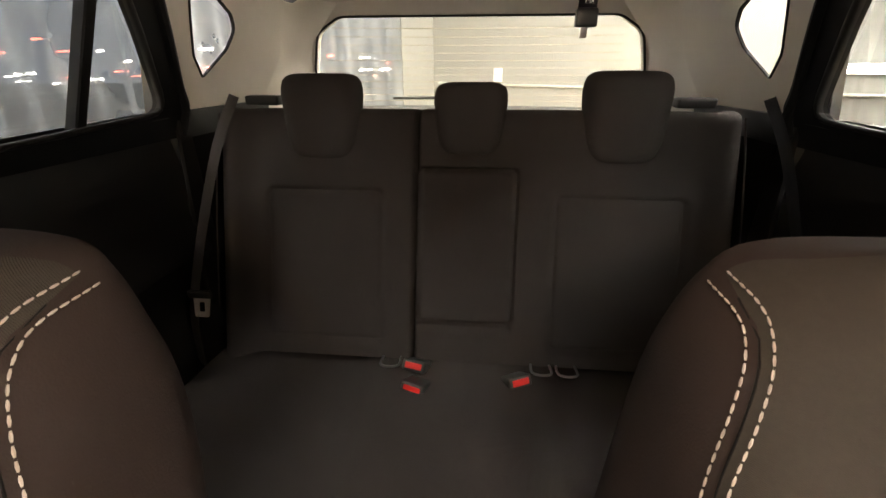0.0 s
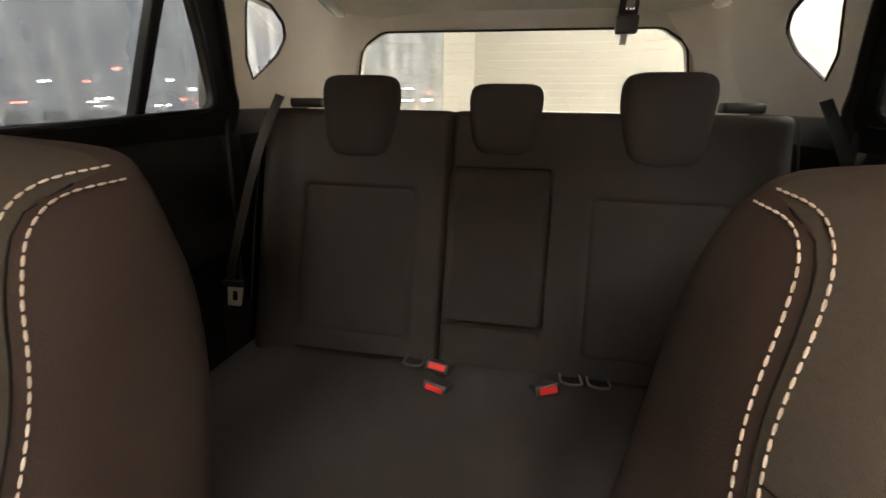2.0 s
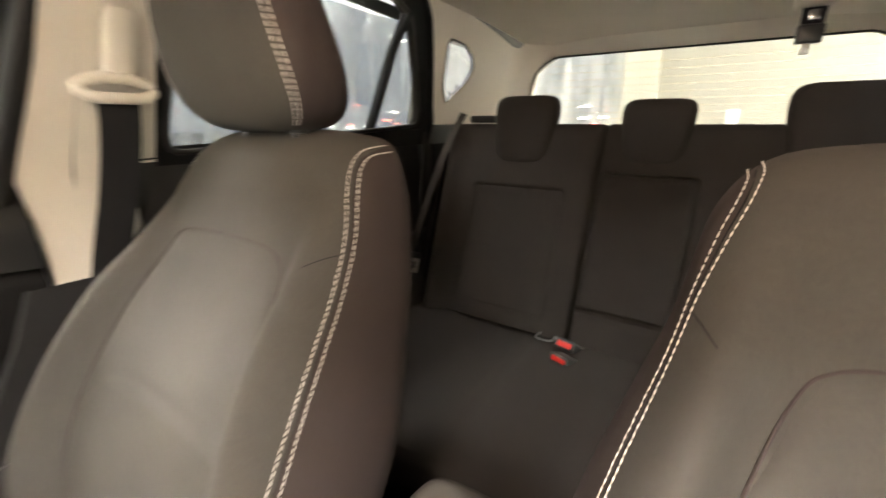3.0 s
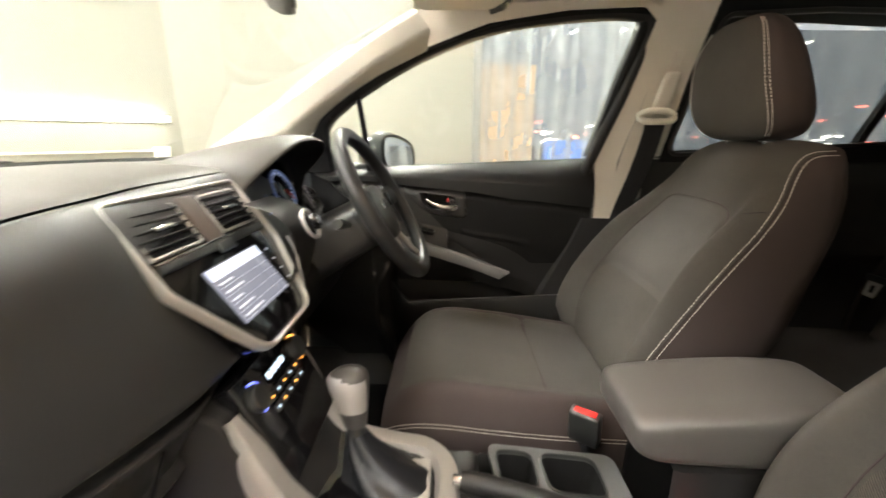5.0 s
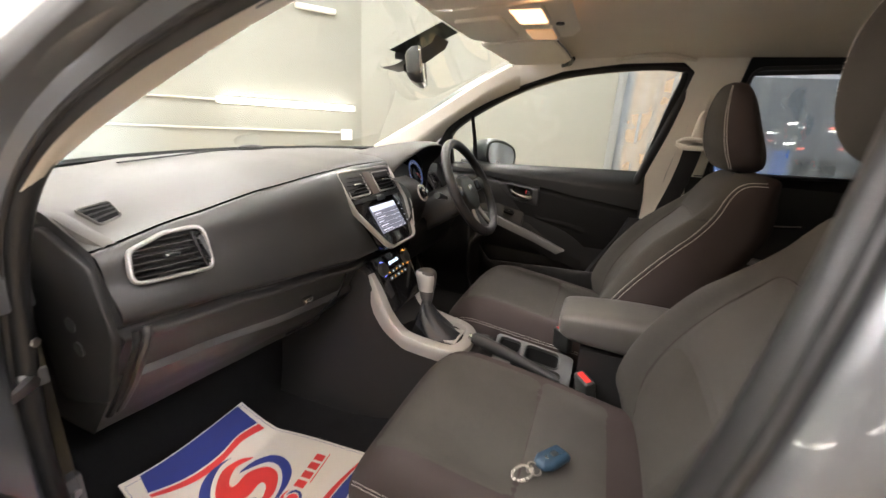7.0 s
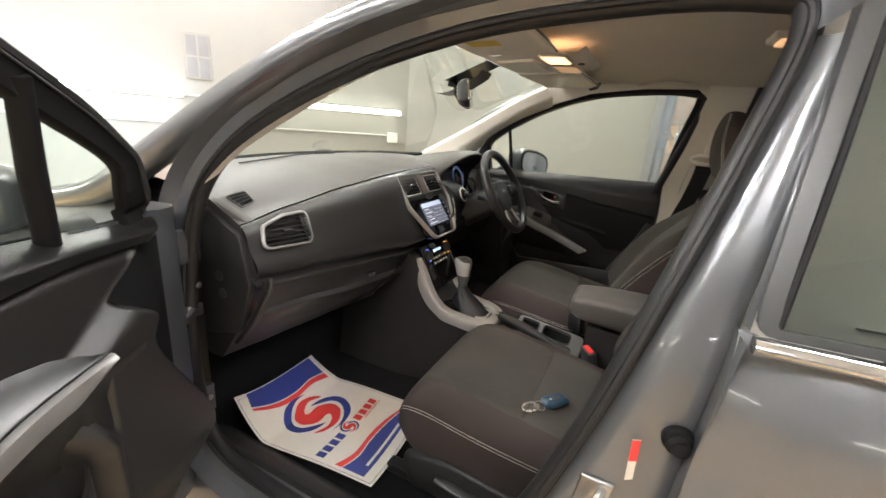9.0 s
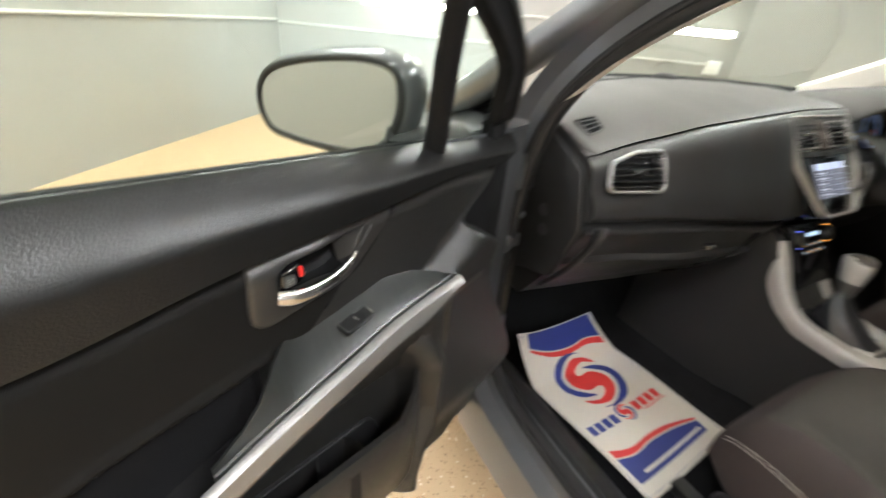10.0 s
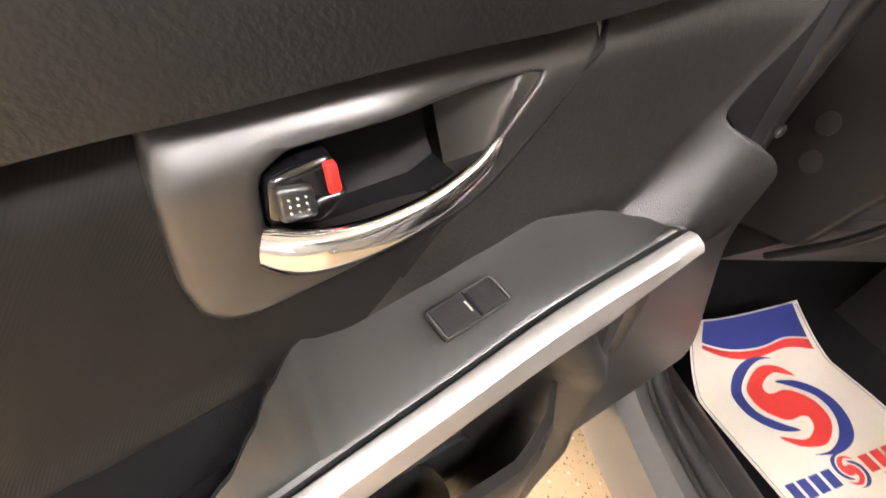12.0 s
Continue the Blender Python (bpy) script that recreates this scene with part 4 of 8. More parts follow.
def stack(u, v, w):
    """u across (towards the passenger), v up the stack from its foot, w out of it."""
    g = SB - SD * v + SN * w
    return (SX + u, g.y, g.z)


st = thing("centre_stack", (SX, -0.8, 0.85), "gloss black centre stack with lit touchscreen and silver rim", "control panel")
OUT = [(0.085, 0.0), (0.155, 0.135), (0.150, 0.262), (-0.150, 0.262), (-0.155, 0.135), (-0.085, 0.0)][::-1]
OUTR = [0.05, 0.03, 0.02, 0.02, 0.03, 0.05]
o = fillet(OUT, OUTR, 7)
part("rim", bezel(o, 0.0075, 0.008, stack, 8, 0.006), SILVER, st, "satin silver surround")
part("panel", slab(inset(o, 0.006), -0.05, 0.004, stack, 0.002), GLOSSY, st, "piano black panel")
part("vent_bridge", moved(block(-0.135, 0.135, 0.158, 0.172, 0.003, 0.009, 0.003), stack), SMOOTH, st)
part("bridge_line", moved(block(-0.135, 0.135, 0.170, 0.1735, 0.006, 0.011, 0.001, 1), stack), CHROME, st)
part("vent_divider", moved(block(-0.021, 0.021, 0.172, 0.250, 0.003, 0.010, 0.004), stack), material("brown_grey_divider", (0.11, 0.085, 0.07), 0.4, vary=0.1), st)
part("hazard_button", moved(block(-0.020, 0.020, 0.150, 0.166, 0.008, 0.016, 0.003), stack), SMOOTH, st)
for u0, u1 in ((0.026, 0.134), (-0.134, -0.026)):
    f = part("vent_frame", bezel(fillet([(u0, 0.177), (u1, 0.177), (u1, 0.247), (u0, 0.247)], 0.008, 4), 0.005, 0.004, stack, 4, 0.005), SILVER, st)
    part("vent_recess", moved(block(u0 + 0.005, u1 - 0.005, 0.181, 0.243, -0.001, 0.0055, 0.001, 1), stack), RUBBER, f)
    for k in range(5):
        v = 0.190 + k * 0.0115
        part("slat", moved(block(u0 + 0.004, u1 - 0.004, v - 0.0013, v + 0.0013, 0.003, 0.012, 0.0008, 1), stack), VENT_BLACK, f)
    part("slider", moved(block((u0 + u1) / 2 - 0.018, (u0 + u1) / 2 + 0.018, 0.209, 0.216, 0.008, 0.015, 0.002), stack), CHROME, f)


def screen_material():
    m = bpy.data.materials.new("lit_touchscreen")
    m.use_nodes = True
    b = m.node_tree.nodes["Principled BSDF"]
    b.inputs["Base Color"].default_value = (0.05, 0.05, 0.06, 1)
    b.inputs["Roughness"].default_value = 0.08
    b.inputs["Emission Color"].default_value = (0.36, 0.38, 0.46, 1)
    b.inputs["Emission Strength"].default_value = 0.20
    return m


scr = part("screen", moved(block(-0.070, 0.078, 0.050, 0.140, 0.004, 0.008, 0.002, 2), stack), screen_material(), st, "lit grey-blue touchscreen")
INK_W = glow("screen_white", (0.80, 0.83, 0.95), 0.15)
INK_D = material("screen_dark", (0.012, 0.012, 0.014), 0.1, vary=0.0)
part("status_bar", moved(block(-0.068, 0.076, 0.121, 0.138, 0.008, 0.0084, 0, 1), stack), glow("pale_status_bar", (0.55, 0.62, 0.80), 0.36), scr)
for k, (u, w) in enumerate(((0.07, 0.035), (0.07, 0.048), (0.07, 0.028), (0.07, 0.042), (0.07, 0.055))):
    v = 0.112 - k * 0.0135
    part("text_bar", moved(block(u - w, u, v, v + 0.003, 0.008, 0.0085, 0, 1), stack), INK_W, scr)
    part("divider_line", moved(block(-0.066, 0.074, v - 0.0045, v - 0.004, 0.008, 0.0084, 0, 1), stack), INK_W, scr)
for k in range(4):
    part("touch_key", moved(block(-0.099, -0.093, 0.062 + k * 0.02, 0.0645 + k * 0.02, 0.004, 0.0046, 0, 1), stack), INK_W, st)

# ---------------------------------------------------------------- centre console
con = thing("centre_console", (0, -0.6, 0.3), "dark centre console with silver gear surround, cup holders and armrest box", "console")
rows = []
for y, zt, hw, x0, drop in ((-1.10, 0.80, 0.16, -0.03, 0.0), (-0.90, 0.80, 0.15, -0.02, 0.0), (-0.81, 0.795, 0.142, -0.012, 0.0), (-0.775, 0.758, 0.132, -0.005, 0.0), (-0.735, 0.675, 0.12, 0.005, 0.0), (-0.69, 0.622, 0.11, 0.012, 0.0), (-0.62, 0.592, 0.105, 0.015, 0.0), (-0.50, 0.575, 0.10, 0.018, 0.0), (-0.45, 0.570, 0.099, 0.018, 0.0), (-0.425, 0.567, 0.098, 0.018, 0.085), (-0.30, 0.552, 0.095, 0.02, 0.085), (-0.18, 0.545, 0.092, 0.02, 0.085)):
    rows.append([(x0 + u * hw * k, y, z) for u, k, z in ((-1, 1.25, 0.28), (-1, 1.08, 0.45), (-1, 1, zt - 0.03), (-1, 0.97, zt - 0.008), (-1, 0.88, zt), (-1, 0.84, zt - drop), (0, 0, zt - 0.004 - drop), (1, 0.84, zt - drop), (1, 0.88, zt), (1, 0.97, zt - 0.008), (1, 1, zt - 0.03), (1, 1.08, 0.45), (1, 1.25, 0.28))])
part("console_body", grid([spline(r, 49) for r in zip(*[spline([q[i] for q in rows], 56) for i in range(13)])]), PLASTIC, con, "dark textured console body")

# silver loop round the gear lever and climate panel
LOOP = spline([(0.108, -0.785, 0.780), (0.113, -0.760, 0.742), (0.113, -0.72, 0.665), (0.113, -0.67, 0.617), (0.112, -0.60, 0.603), (0.104, -0.522, 0.597), (0.060, -0.497, 0.594), (-0.02, -0.499, 0.592), (-0.066, -0.535, 0.593), (-0.078, -0.60, 0.598), (-0.086, -0.67, 0.612), (-0.097, -0.72, 0.66), (-0.112, -0.765, 0.742), (-0.122, -0.80, 0.80)], 70)
rows = []
for i, p in enumerate(LOOP):
    a, b = LOOP[max(i - 1, 0)], LOOP[min(i + 1, len(LOOP) - 1)]
    t = (b - a).normalized()
    c = Vector((0.015, p.y, p.z))
    slope = Vector((0, 0.35, 1)).normalized() if p.y > -0.66 else Vector((0, 0.85, 0.52))
    side = t.cross(slope).normalized()
    if side.dot(Vector((0.015, -0.62, p.z)) - p) > 0:
        side = -side
    w = 0.013 + 0.011 * ease(min(i, 69 - i) / 9)
    rows.append([p + side * a_ * w + slope * h for a_, h in ((0.60, -0.034), (0.66, -0.014), (0.60, 0.001), (0.45, 0.007), (-0.55, 0.010), (-0.85, 0.007), (-1.0, -0.012))])
part("gear_surround", grid(rows), SILVER, con, "satin silver gear surround")
part("gear_well", grid([[(0.092 + 0.0, -0.71, 0.63), (0.095, -0.6, 0.592), (0.085, -0.53, 0.588)], [(0.01, -0.72, 0.625), (0.01, -0.6, 0.586), (0.01, -0.525, 0.584)], [(-0.075, -0.71, 0.63), (-0.068, -0.6, 0.592), (-0.055, -0.53, 0.588)]]), GLOSSY, con)


def clim(u, v, w):
    """Climate panel plane: u across, v up, w out."""
    a, b = Vector((0, -0.712, 0.672)), Vector((0, -0.782, 0.807))
    d = (b - a).normalized()
    n = Vector((0, d.z, -d.y))
    g = a + d * v + n * w
    return (-0.006 + u, g.y, g.z)


pan = part("climate_panel", moved(block(-0.098, 0.10, -0.005, 0.165, -0.03, 0.0, 0.004), clim), GLOSSY, con, "gloss black climate panel with lit buttons")
LCD = glow("climate_display", (0.55, 0.75, 0.95), 0.55)
AMBER = glow("amber_backlight", (1.0, 0.42, 0.08), 0.9)
BLUE_L = glow("blue_backlight", (0.15, 0.2, 1.0), 0.8)
part("display", moved(block(-0.035, 0.035, 0.122, 0.142, 0.0, 0.002, 0, 1), clim), INK_D, pan)
for u0, w in ((-0.028, 0.014), (-0.010, 0.010), (0.004, 0.008), (0.016, 0.013)):
    part("digit_bar", moved(block(u0, u0 + w, 0.127, 0.137, 0.002, 0.0026, 0, 1), clim), LCD, pan)
for s in (1, -1):
    dial = part("dial", tube([Vector(clim(s * 0.072, 0.125, h)) for h in (0, 0.004, 0.012, 0.014)], [0.021, 0.021, 0.018, 0.012], 24, up=(1, 0, 0)), SMOOTH, pan)
    part("dial_ring", tube([Vector(clim(s * 0.072 + 0.0225 * math.cos(w), 0.125 + 0.0225 * math.sin(w), 0.002)) for w in (math.pi * (0.5 + k / 12) for k in range(13))], 0.0016, 6), BLUE_L if s > 0 else AMBER, pan)
for k in range(5):
    for j in range(2):
        btn = part("button", moved(block(-0.052 + k * 0.022, -0.035 + k * 0.022, 0.082 + j * 0.018, 0.094 + j * 0.018, 0, 0.003, 0.001, 1), clim), SMOOTH, pan)
        part("symbol", moved(block(-0.046 + k * 0.022, -0.041 + k * 0.022, 0.0865 + j * 0.018, 0.0895 + j * 0.018, 0.003, 0.0035, 0, 1), clim), AMBER if (k + j) % 2 else LCD, btn)

# gear lever
lever = part("gear_boot", grid([[(0.012 - 0.2 * (z - 0.59) + hx * (1 + 0.10 * math.sin(7 * w + 1.3 * k)) * math.cos(w), y0 + hy * (1 + 0.10 * math.sin(7 * w + 1.3 * k)) * math.sin(w), z + 0.003 * math.sin(5 * w + k)) for w in (2 * math.pi * j / 48 for j in range(48))] for k, (z, hx, hy, y0) in enumerate(((0.590, 0.060, 0.078, -0.605), (0.599, 0.053, 0.068, -0.608), (0.612, 0.043, 0.055, -0.617), (0.626, 0.034, 0.043, -0.626), (0.640, 0.027, 0.033, -0.635), (0.655, 0.021, 0.024, -0.643), (0.674, 0.0155, 0.016, -0.650)))], True), material("gear_boot_leather", (0.012, 0.013, 0.016), 0.35, vary=0.2, grain=0.5, grain_size=300, kind="leather"), con, "creased black leather gear boot")
kn = spline([(-0.006, -0.650, 0.680), (-0.009, -0.653, 0.705), (-0.015, -0.658, 0.745), (-0.018, -0.662, 0.768), (-0.019, -0.664, 0.782)], 14)
part("gear_knob", tube(kn, [0.013, 0.0150, 0.0165, 0.018, 0.020, 0.0220, 0.0240, 0.0255, 0.0262, 0.0262, 0.0252, 0.022, 0.016, 0.006], 20, flat=1.25, up=(0, 1, 0)), material("knob_leather", (0.060, 0.056, 0.052), 0.36, vary=0.1, grain=0.3, grain_size=400, kind="leather"), con, "dark leather gear knob")
part("knob_insert", grid([[(kn[i].x + 1.03 * r_ * math.cos(w), kn[i].y + 1.29 * r_ * math.sin(w), kn[i].z) for w in (radians(-66 + 132 * j / 16) for j in range(17))] for i, r_ in ((4, 0.020), (5, 0.022), (6, 0.024), (7, 0.0255), (8, 0.0262), (9, 0.0262), (10, 0.0252), (11, 0.0222))]), SILVER, con, "satin silver knob side")
part("knob_collar", tube([(-0.005, -0.6495, 0.672), (-0.006, -0.650, 0.684)], [0.017, 0.015], 18), SMOOTH, con)
part("shift_gate", moved(block(-0.035, 0.055, -0.57, -0.528, 0.586, 0.594, 0.004), lambda x, y, z: (x, y, z)), SILVER, con)

# handbrake, cup holders, armrest
hb = spline([(0.036, -0.492, 0.618), (0.038, -0.47, 0.616), (0.043, -0.42, 0.607), (0.049, -0.35, 0.592), (0.054, -0.28, 0.572), (0.056, -0.22, 0.556)], 16)
brake = part("handbrake", tube(hb[2:], [0.013, 0.0155, 0.0165, 0.017, 0.017, 0.017, 0.0165, 0.016, 0.015, 0.0145, 0.014, 0.013, 0.012, 0.012], 14, flat=1.1), PLASTIC, con, "black handbrake lever")
part("release_button", tube(hb[:3], 0.009, 12), CHROME, brake)
TRAY = material("grey_tray_trim", (0.085, 0.086, 0.084), 0.38, vary=0.08, grain=0.15)
flat = lambda x, y, w: (x, y, 0.560 + 0.12 * (-0.25 - y) + w)
tray_o = fillet([(-0.075, -0.43), (0.088, -0.41), (0.098, -0.195), (-0.078, -0.195)], 0.02)
holes = [fillet([(-0.062, -0.335), (0.020, -0.33), (0.022, -0.235), (-0.062, -0.235)], 0.022), fillet([(-0.058, -0.415), (0.014, -0.41), (0.016, -0.35), (-0.060, -0.35)], 0.018), fillet([(0.033, -0.36), (0.082, -0.36), (0.086, -0.222), (0.035, -0.222)], 0.02)]
part("console_tray", sheet(tray_o, holes, lambda x, y, w: flat(x, y, 0.010 - w), 0.012), TRAY, con, "grey console tray with cup holders")
CUP_BLACK = material("cup_holder_black", (0.010, 0.010, 0.010), 0.5, spec=0.3, vary=0.1)
for h in holes:
    part("cup_holder", grid([[flat(p.x, p.y, 0.004) for p in h], [flat(p.x, p.y, -0.065) for p in inset(h, 0.004)]], True), CUP_BLACK, con)
    part("cup_floor", ([flat(p.x, p.y, -0.062) for p in h], [list(range(len(h)))]), CUP_BLACK, con)
    part("cup_rim", bezel([Vector((p.x, p.y)) for p in inset(h, -0.004)], 0.005, 0.003, lambda x, y, w: flat(x, y, 0.011 + w), 4), SMOOTH, con)
part("armrest_box", grid([[(0.018 + hw * u, y, z) for u, z in ((-1, 0.30), (-1, 0.69), (0, 0.70), (1, 0.69), (1, 0.30))] for y, hw in ((-0.185, 0.068), (-0.175, 0.074), (0.0, 0.076), (0.08, 0.074))]), PLASTIC, con)
rows = []
for y, hw, z0, z1 in ((-0.247, 0.05, 0.738, 0.758), (-0.244, 0.068, 0.724, 0.767), (-0.232, 0.078, 0.712, 0.774), (-0.20, 0.081, 0.702, 0.780), (-0.12, 0.083, 0.696, 0.788), (-0.02, 0.084, 0.692, 0.792), (0.05, 0.082, 0.694, 0.788), (0.075, 0.076, 0.70, 0.78), (0.09, 0.05, 0.73, 0.765)):
    zc, hz = (z0 + z1) / 2, (z1 - z0) / 2
    rows.append([(0.020 + hw * math.copysign(abs(math.cos(w)) ** 0.36, math.cos(w)), y, zc + hz * math.copysign(abs(math.sin(w)) ** 0.42, math.sin(w))) for w in (2 * math.pi * j / 48 for j in range(48))])
part("armrest_lid", grid(list(zip(*[spline(c, 40) for c in zip(*rows)])) and [list(r) for r in zip(*[spline(c, 40) for c in zip(*rows)])], True, False, True), material("armrest_vinyl", (0.085, 0.080, 0.074), 0.36, spec=0.7, vary=0.08, grain=0.4, grain_size=420, kind="leather"), con, "padded grey vinyl armrest lid")

# ---------------------------------------------------------------- steering wheel, binnacle
WC = Vector((-0.365, -0.646, 0.991))
WU = Vector((0, -0.186, 0.328)).normalized()
WN = Vector((0, WU.z, -WU.y))
WX = Vector((1, 0, 0))


def wheel_pt(u, v, w):
    return WC + WX * u + WU * v + WN * w


LEATHER = material("wheel_leather", (0.022, 0.022, 0.022), 0.4, vary=0.15, grain=0.4, grain_size=400, kind="leather", wear=0.06)
wh = thing("steering_wheel", WC, "black leather three-spoke steering wheel with silver inserts", "steering wheel")
R = 0.172
part("rim", tube([wheel_pt(R * math.cos(a), R * math.sin(a), 0) for a in (2 * math.pi * k / 64 for k in range(64))], 0.0165, 14, True, up=WN), LEATHER, wh, "black leather rim")
part("hub", slab(fillet([(-0.075, -0.05), (-0.035, -0.085), (0.035, -0.085), (0.075, -0.05), (0.08, 0.025), (0.05, 0.052), (-0.05, 0.052), (-0.08, 0.025)], 0.025), -0.05, -0.005, wheel_pt, 0.02, 5), SMOOTH, wh, "black airbag hub")
for sgn in (1, -1):
    part("spoke", tube(spline([wheel_pt(sgn * 0.06, -0.005, -0.03), wheel_pt(sgn * 0.11, 0.0, -0.02), wheel_pt(sgn * 0.168, 0.005, -0.004)], 8), [0.030, 0.028, 0.026, 0.025, 0.024, 0.024, 0.025, 0.026], 12, flat=0.4, up=WN), SMOOTH, wh)
    part("spoke_insert", tube(spline([wheel_pt(sgn * 0.03, -0.07, -0.016), wheel_pt(sgn * 0.045, -0.115, -0.012), wheel_pt(sgn * 0.06, -0.158, -0.004)], 8), [0.008, 0.010, 0.011, 0.011, 0.011, 0.010, 0.010, 0.009], 10, flat=0.5, up=WN), SILVER, wh, "satin silver spoke insert")
    part("switch_pad", moved(block(sgn * 0.10 - 0.018, sgn * 0.10 + 0.018, -0.018, 0.018, -0.012, -0.002, 0.004), wheel_pt), GLOSSY, wh)
part("badge", slab(fillet([(-0.016, -0.012), (0.016, -0.012), (0.016, 0.012), (-0.016, 0.012)], 0.008), -0.006, -0.001, wheel_pt, 0.001), CHROME, wh)
part("lower_spoke", tube(spline([wheel_pt(0, -0.08, -0.03), wheel_pt(0, -0.12, -0.02), wheel_pt(0, -0.165, -0.004)], 8), 0.026, 12, flat=0.35, up=WN), SMOOTH, wh)
col = thing("steering_column", (-0.36, -0.8, 0.93), "black steering column shroud with stalks", "steering column")
rows = []
for d, hx, hv in ((-0.045, 0.045, 0.045), (-0.06, 0.06, 0.058), (-0.12, 0.065, 0.062), (-0.20, 0.068, 0.066), (-0.30, 0.07, 0.07)):
    rows.append([wheel_pt(hx * math.copysign(abs(math.cos(w)) ** 0.6, math.cos(w)), -0.015 + hv * math.copysign(abs(math.sin(w)) ** 0.6, math.sin(w)), d) for w in (2 * math.pi * j / 24 for j in range(24))])
part("shroud", grid(rows, True, False, True), DASH, col, "charcoal column shroud")
for sgn in (1, -1):
    part("stalk", tube(spline([wheel_pt(sgn * 0.05, 0.0, -0.085), wheel_pt(sgn * 0.10, 0.01, -0.075), wheel_pt(sgn * 0.165, 0.02, -0.065)], 9), [0.009, 0.008, 0.0075, 0.0075, 0.008, 0.010, 0.0115, 0.012, 0.010], 10), SMOOTH, col)
part("start_ring", tube([Vector((-0.168, -0.752, 0.985)) + 0.027 * (math.cos(w) * Vector((1, 0, 0)) + math.sin(w) * Vector((0, -0.42, 0.91))) for w in (2 * math.pi * k / 30 for k in range(30))], 0.0032, 8, True), SILVER, col, "thin silver ring")
part("start_switch", join(disc((-0.168, -0.757, 0.983), 0.026, (0, 0.91, 0.42), 0.004), disc((-0.168, -0.754, 0.984), 0.016, (0, 0.91, 0.42), 0.018)), GLOSSY, col, "gloss black start switch")
part("switch_cap", disc((-0.168, -0.737, 0.992), 0.009, (0, 0.91, 0.42), 0.003, 18), CHROME, col)
part("panel_trim_line", tube(spline([(-0.150, -0.790, 0.965), (-0.125, -0.768, 0.945), (-0.118, -0.760, 0.915), (-0.122, -0.757, 0.885)], 16), 0.0022, 6), SILVER, col)
part("column_surround", grid([spline([(x, -0.845, 1.028), (x, -0.795, 1.012), (x, -0.766, 0.975), (x, -0.766, 0.93), (x, -0.785, 0.87)], 14) for x in (-0.115, -0.14, -0.17, -0.20, -0.225)]), PLASTIC, col, "dark panel round the start switch")
part("knee_panel", grid([spline([(x, -0.80, 0.87), (x, -0.79, 0.83), (x, -0.85, 0.70), (x, -0.97, 0.60)], 10) for x in (-0.19, -0.30, -0.42, -0.54, -0.66)]), PLASTIC, col)

bin_ = thing("instrument_binnacle", (-0.36, -0.9, 1.0), "hooded black instrument binnacle with backlit dials", "instrument cluster")
rows = []
for y, ht, hw, zb in ((-0.798, 0.100, 0.165, 1.030), (-0.806, 0.106, 0.172, 1.030), (-0.84, 0.108, 0.176, 1.034), (-0.92, 0.092, 0.174, 1.040), (-1.02, 0.060, 0.168, 1.050), (-1.12, 0.024, 0.158, 1.058), (-1.17, 0.006, 0.150, 1.062)):
    rows.append([(-0.358 + hw * math.copysign(abs(math.cos(w)) ** 0.75, math.cos(w)), y - 0.085 * (1 - max(0, math.sin(w))) ** 1.5 * (1 if y > -0.9 else 0.4), zb + ht * max(0, math.sin(w)) ** 0.75 - 0.05 * max(0, -math.sin(w))) for w in (math.pi * (-0.08 + 1.16 * j / 30) for j in range(31))])
hood = [list(r) for r in zip(*[spline(c, 26) for c in zip(*rows)])]
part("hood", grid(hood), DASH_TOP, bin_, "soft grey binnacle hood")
inner = [[(-0.358 + hw * math.copysign(abs(math.cos(w)) ** 0.75, math.cos(w)), y - 0.085 * (1 - max(0, math.sin(w))) ** 1.5 * (-0.905 - y) / -0.105, zb + ht * max(0, math.sin(w)) ** 0.75 - 0.12 * max(0, -math.sin(w))) for w in (math.pi * (-0.3 + 1.6 * j / 30) for j in range(31))] for y, ht, hw, zb in ((-0.800, 0.097, 0.160, 1.028), (-0.85, 0.090, 0.150, 1.022), (-0.905, 0.080, 0.142, 1.015))]
part("hood_inside", grid(inner), RUBBER, bin_)


def dial_pt(u, v, w):
    n = Vector((0, 0.93, 0.36))
    t = Vector((0, -0.36, 0.93))
    g = Vector((-0.358, -0.905, 1.005)) + t * v + n * w
    return (g.x + u, g.y, g.z)


part("dial_face", slab(fillet([(-0.145, -0.075), (0.145, -0.075), (0.145, 0.085), (-0.145, 0.085)], 0.04), -0.01, 0, dial_pt), INK_D, bin_)
RIM_BLUE = glow("dial_blue_light", (0.30, 0.42, 0.9), 0.012)
MARK_BLUE = glow("dial_mark_light", (0.50, 0.62, 1.0), 0.13)
for u in (0.078, -0.078):
    d = part("dial", tube([dial_pt(u + 0.052 * math.cos(w), 0.005 + 0.052 * math.sin(w), 0.003) for w in (2 * math.pi * k / 40 for k in range(40))], 0.0022, 6, True), RIM_BLUE, bin_)
    part("dial_hub", disc(dial_pt(u, 0.005, 0), 0.028, (0, 0.93, 0.36), 0.006), material("dial_hub_dark", (0.03, 0.035, 0.05), 0.2, vary=0.0) if u > 0 else bpy.data.materials["dial_hub_dark"], d)
    for k in range(21):
        w = math.radians(-40 + 260 * k / 20)
        a, b = (0.040, 0.048) if k % 2 == 0 else (0.043, 0.048)
        part("mark", tube([dial_pt(u + a * math.cos(w), 0.005 + a * math.sin(w), 0.002), dial_pt(u + b * math.cos(w), 0.005 + b * math.sin(w), 0.002)], 0.0012, 4), MARK_BLUE, d)
    part("needle", tube([dial_pt(u, 0.005, 0.008), dial_pt(u - 0.028, -0.024, 0.008)], [0.002, 0.001], 5), RED, d)
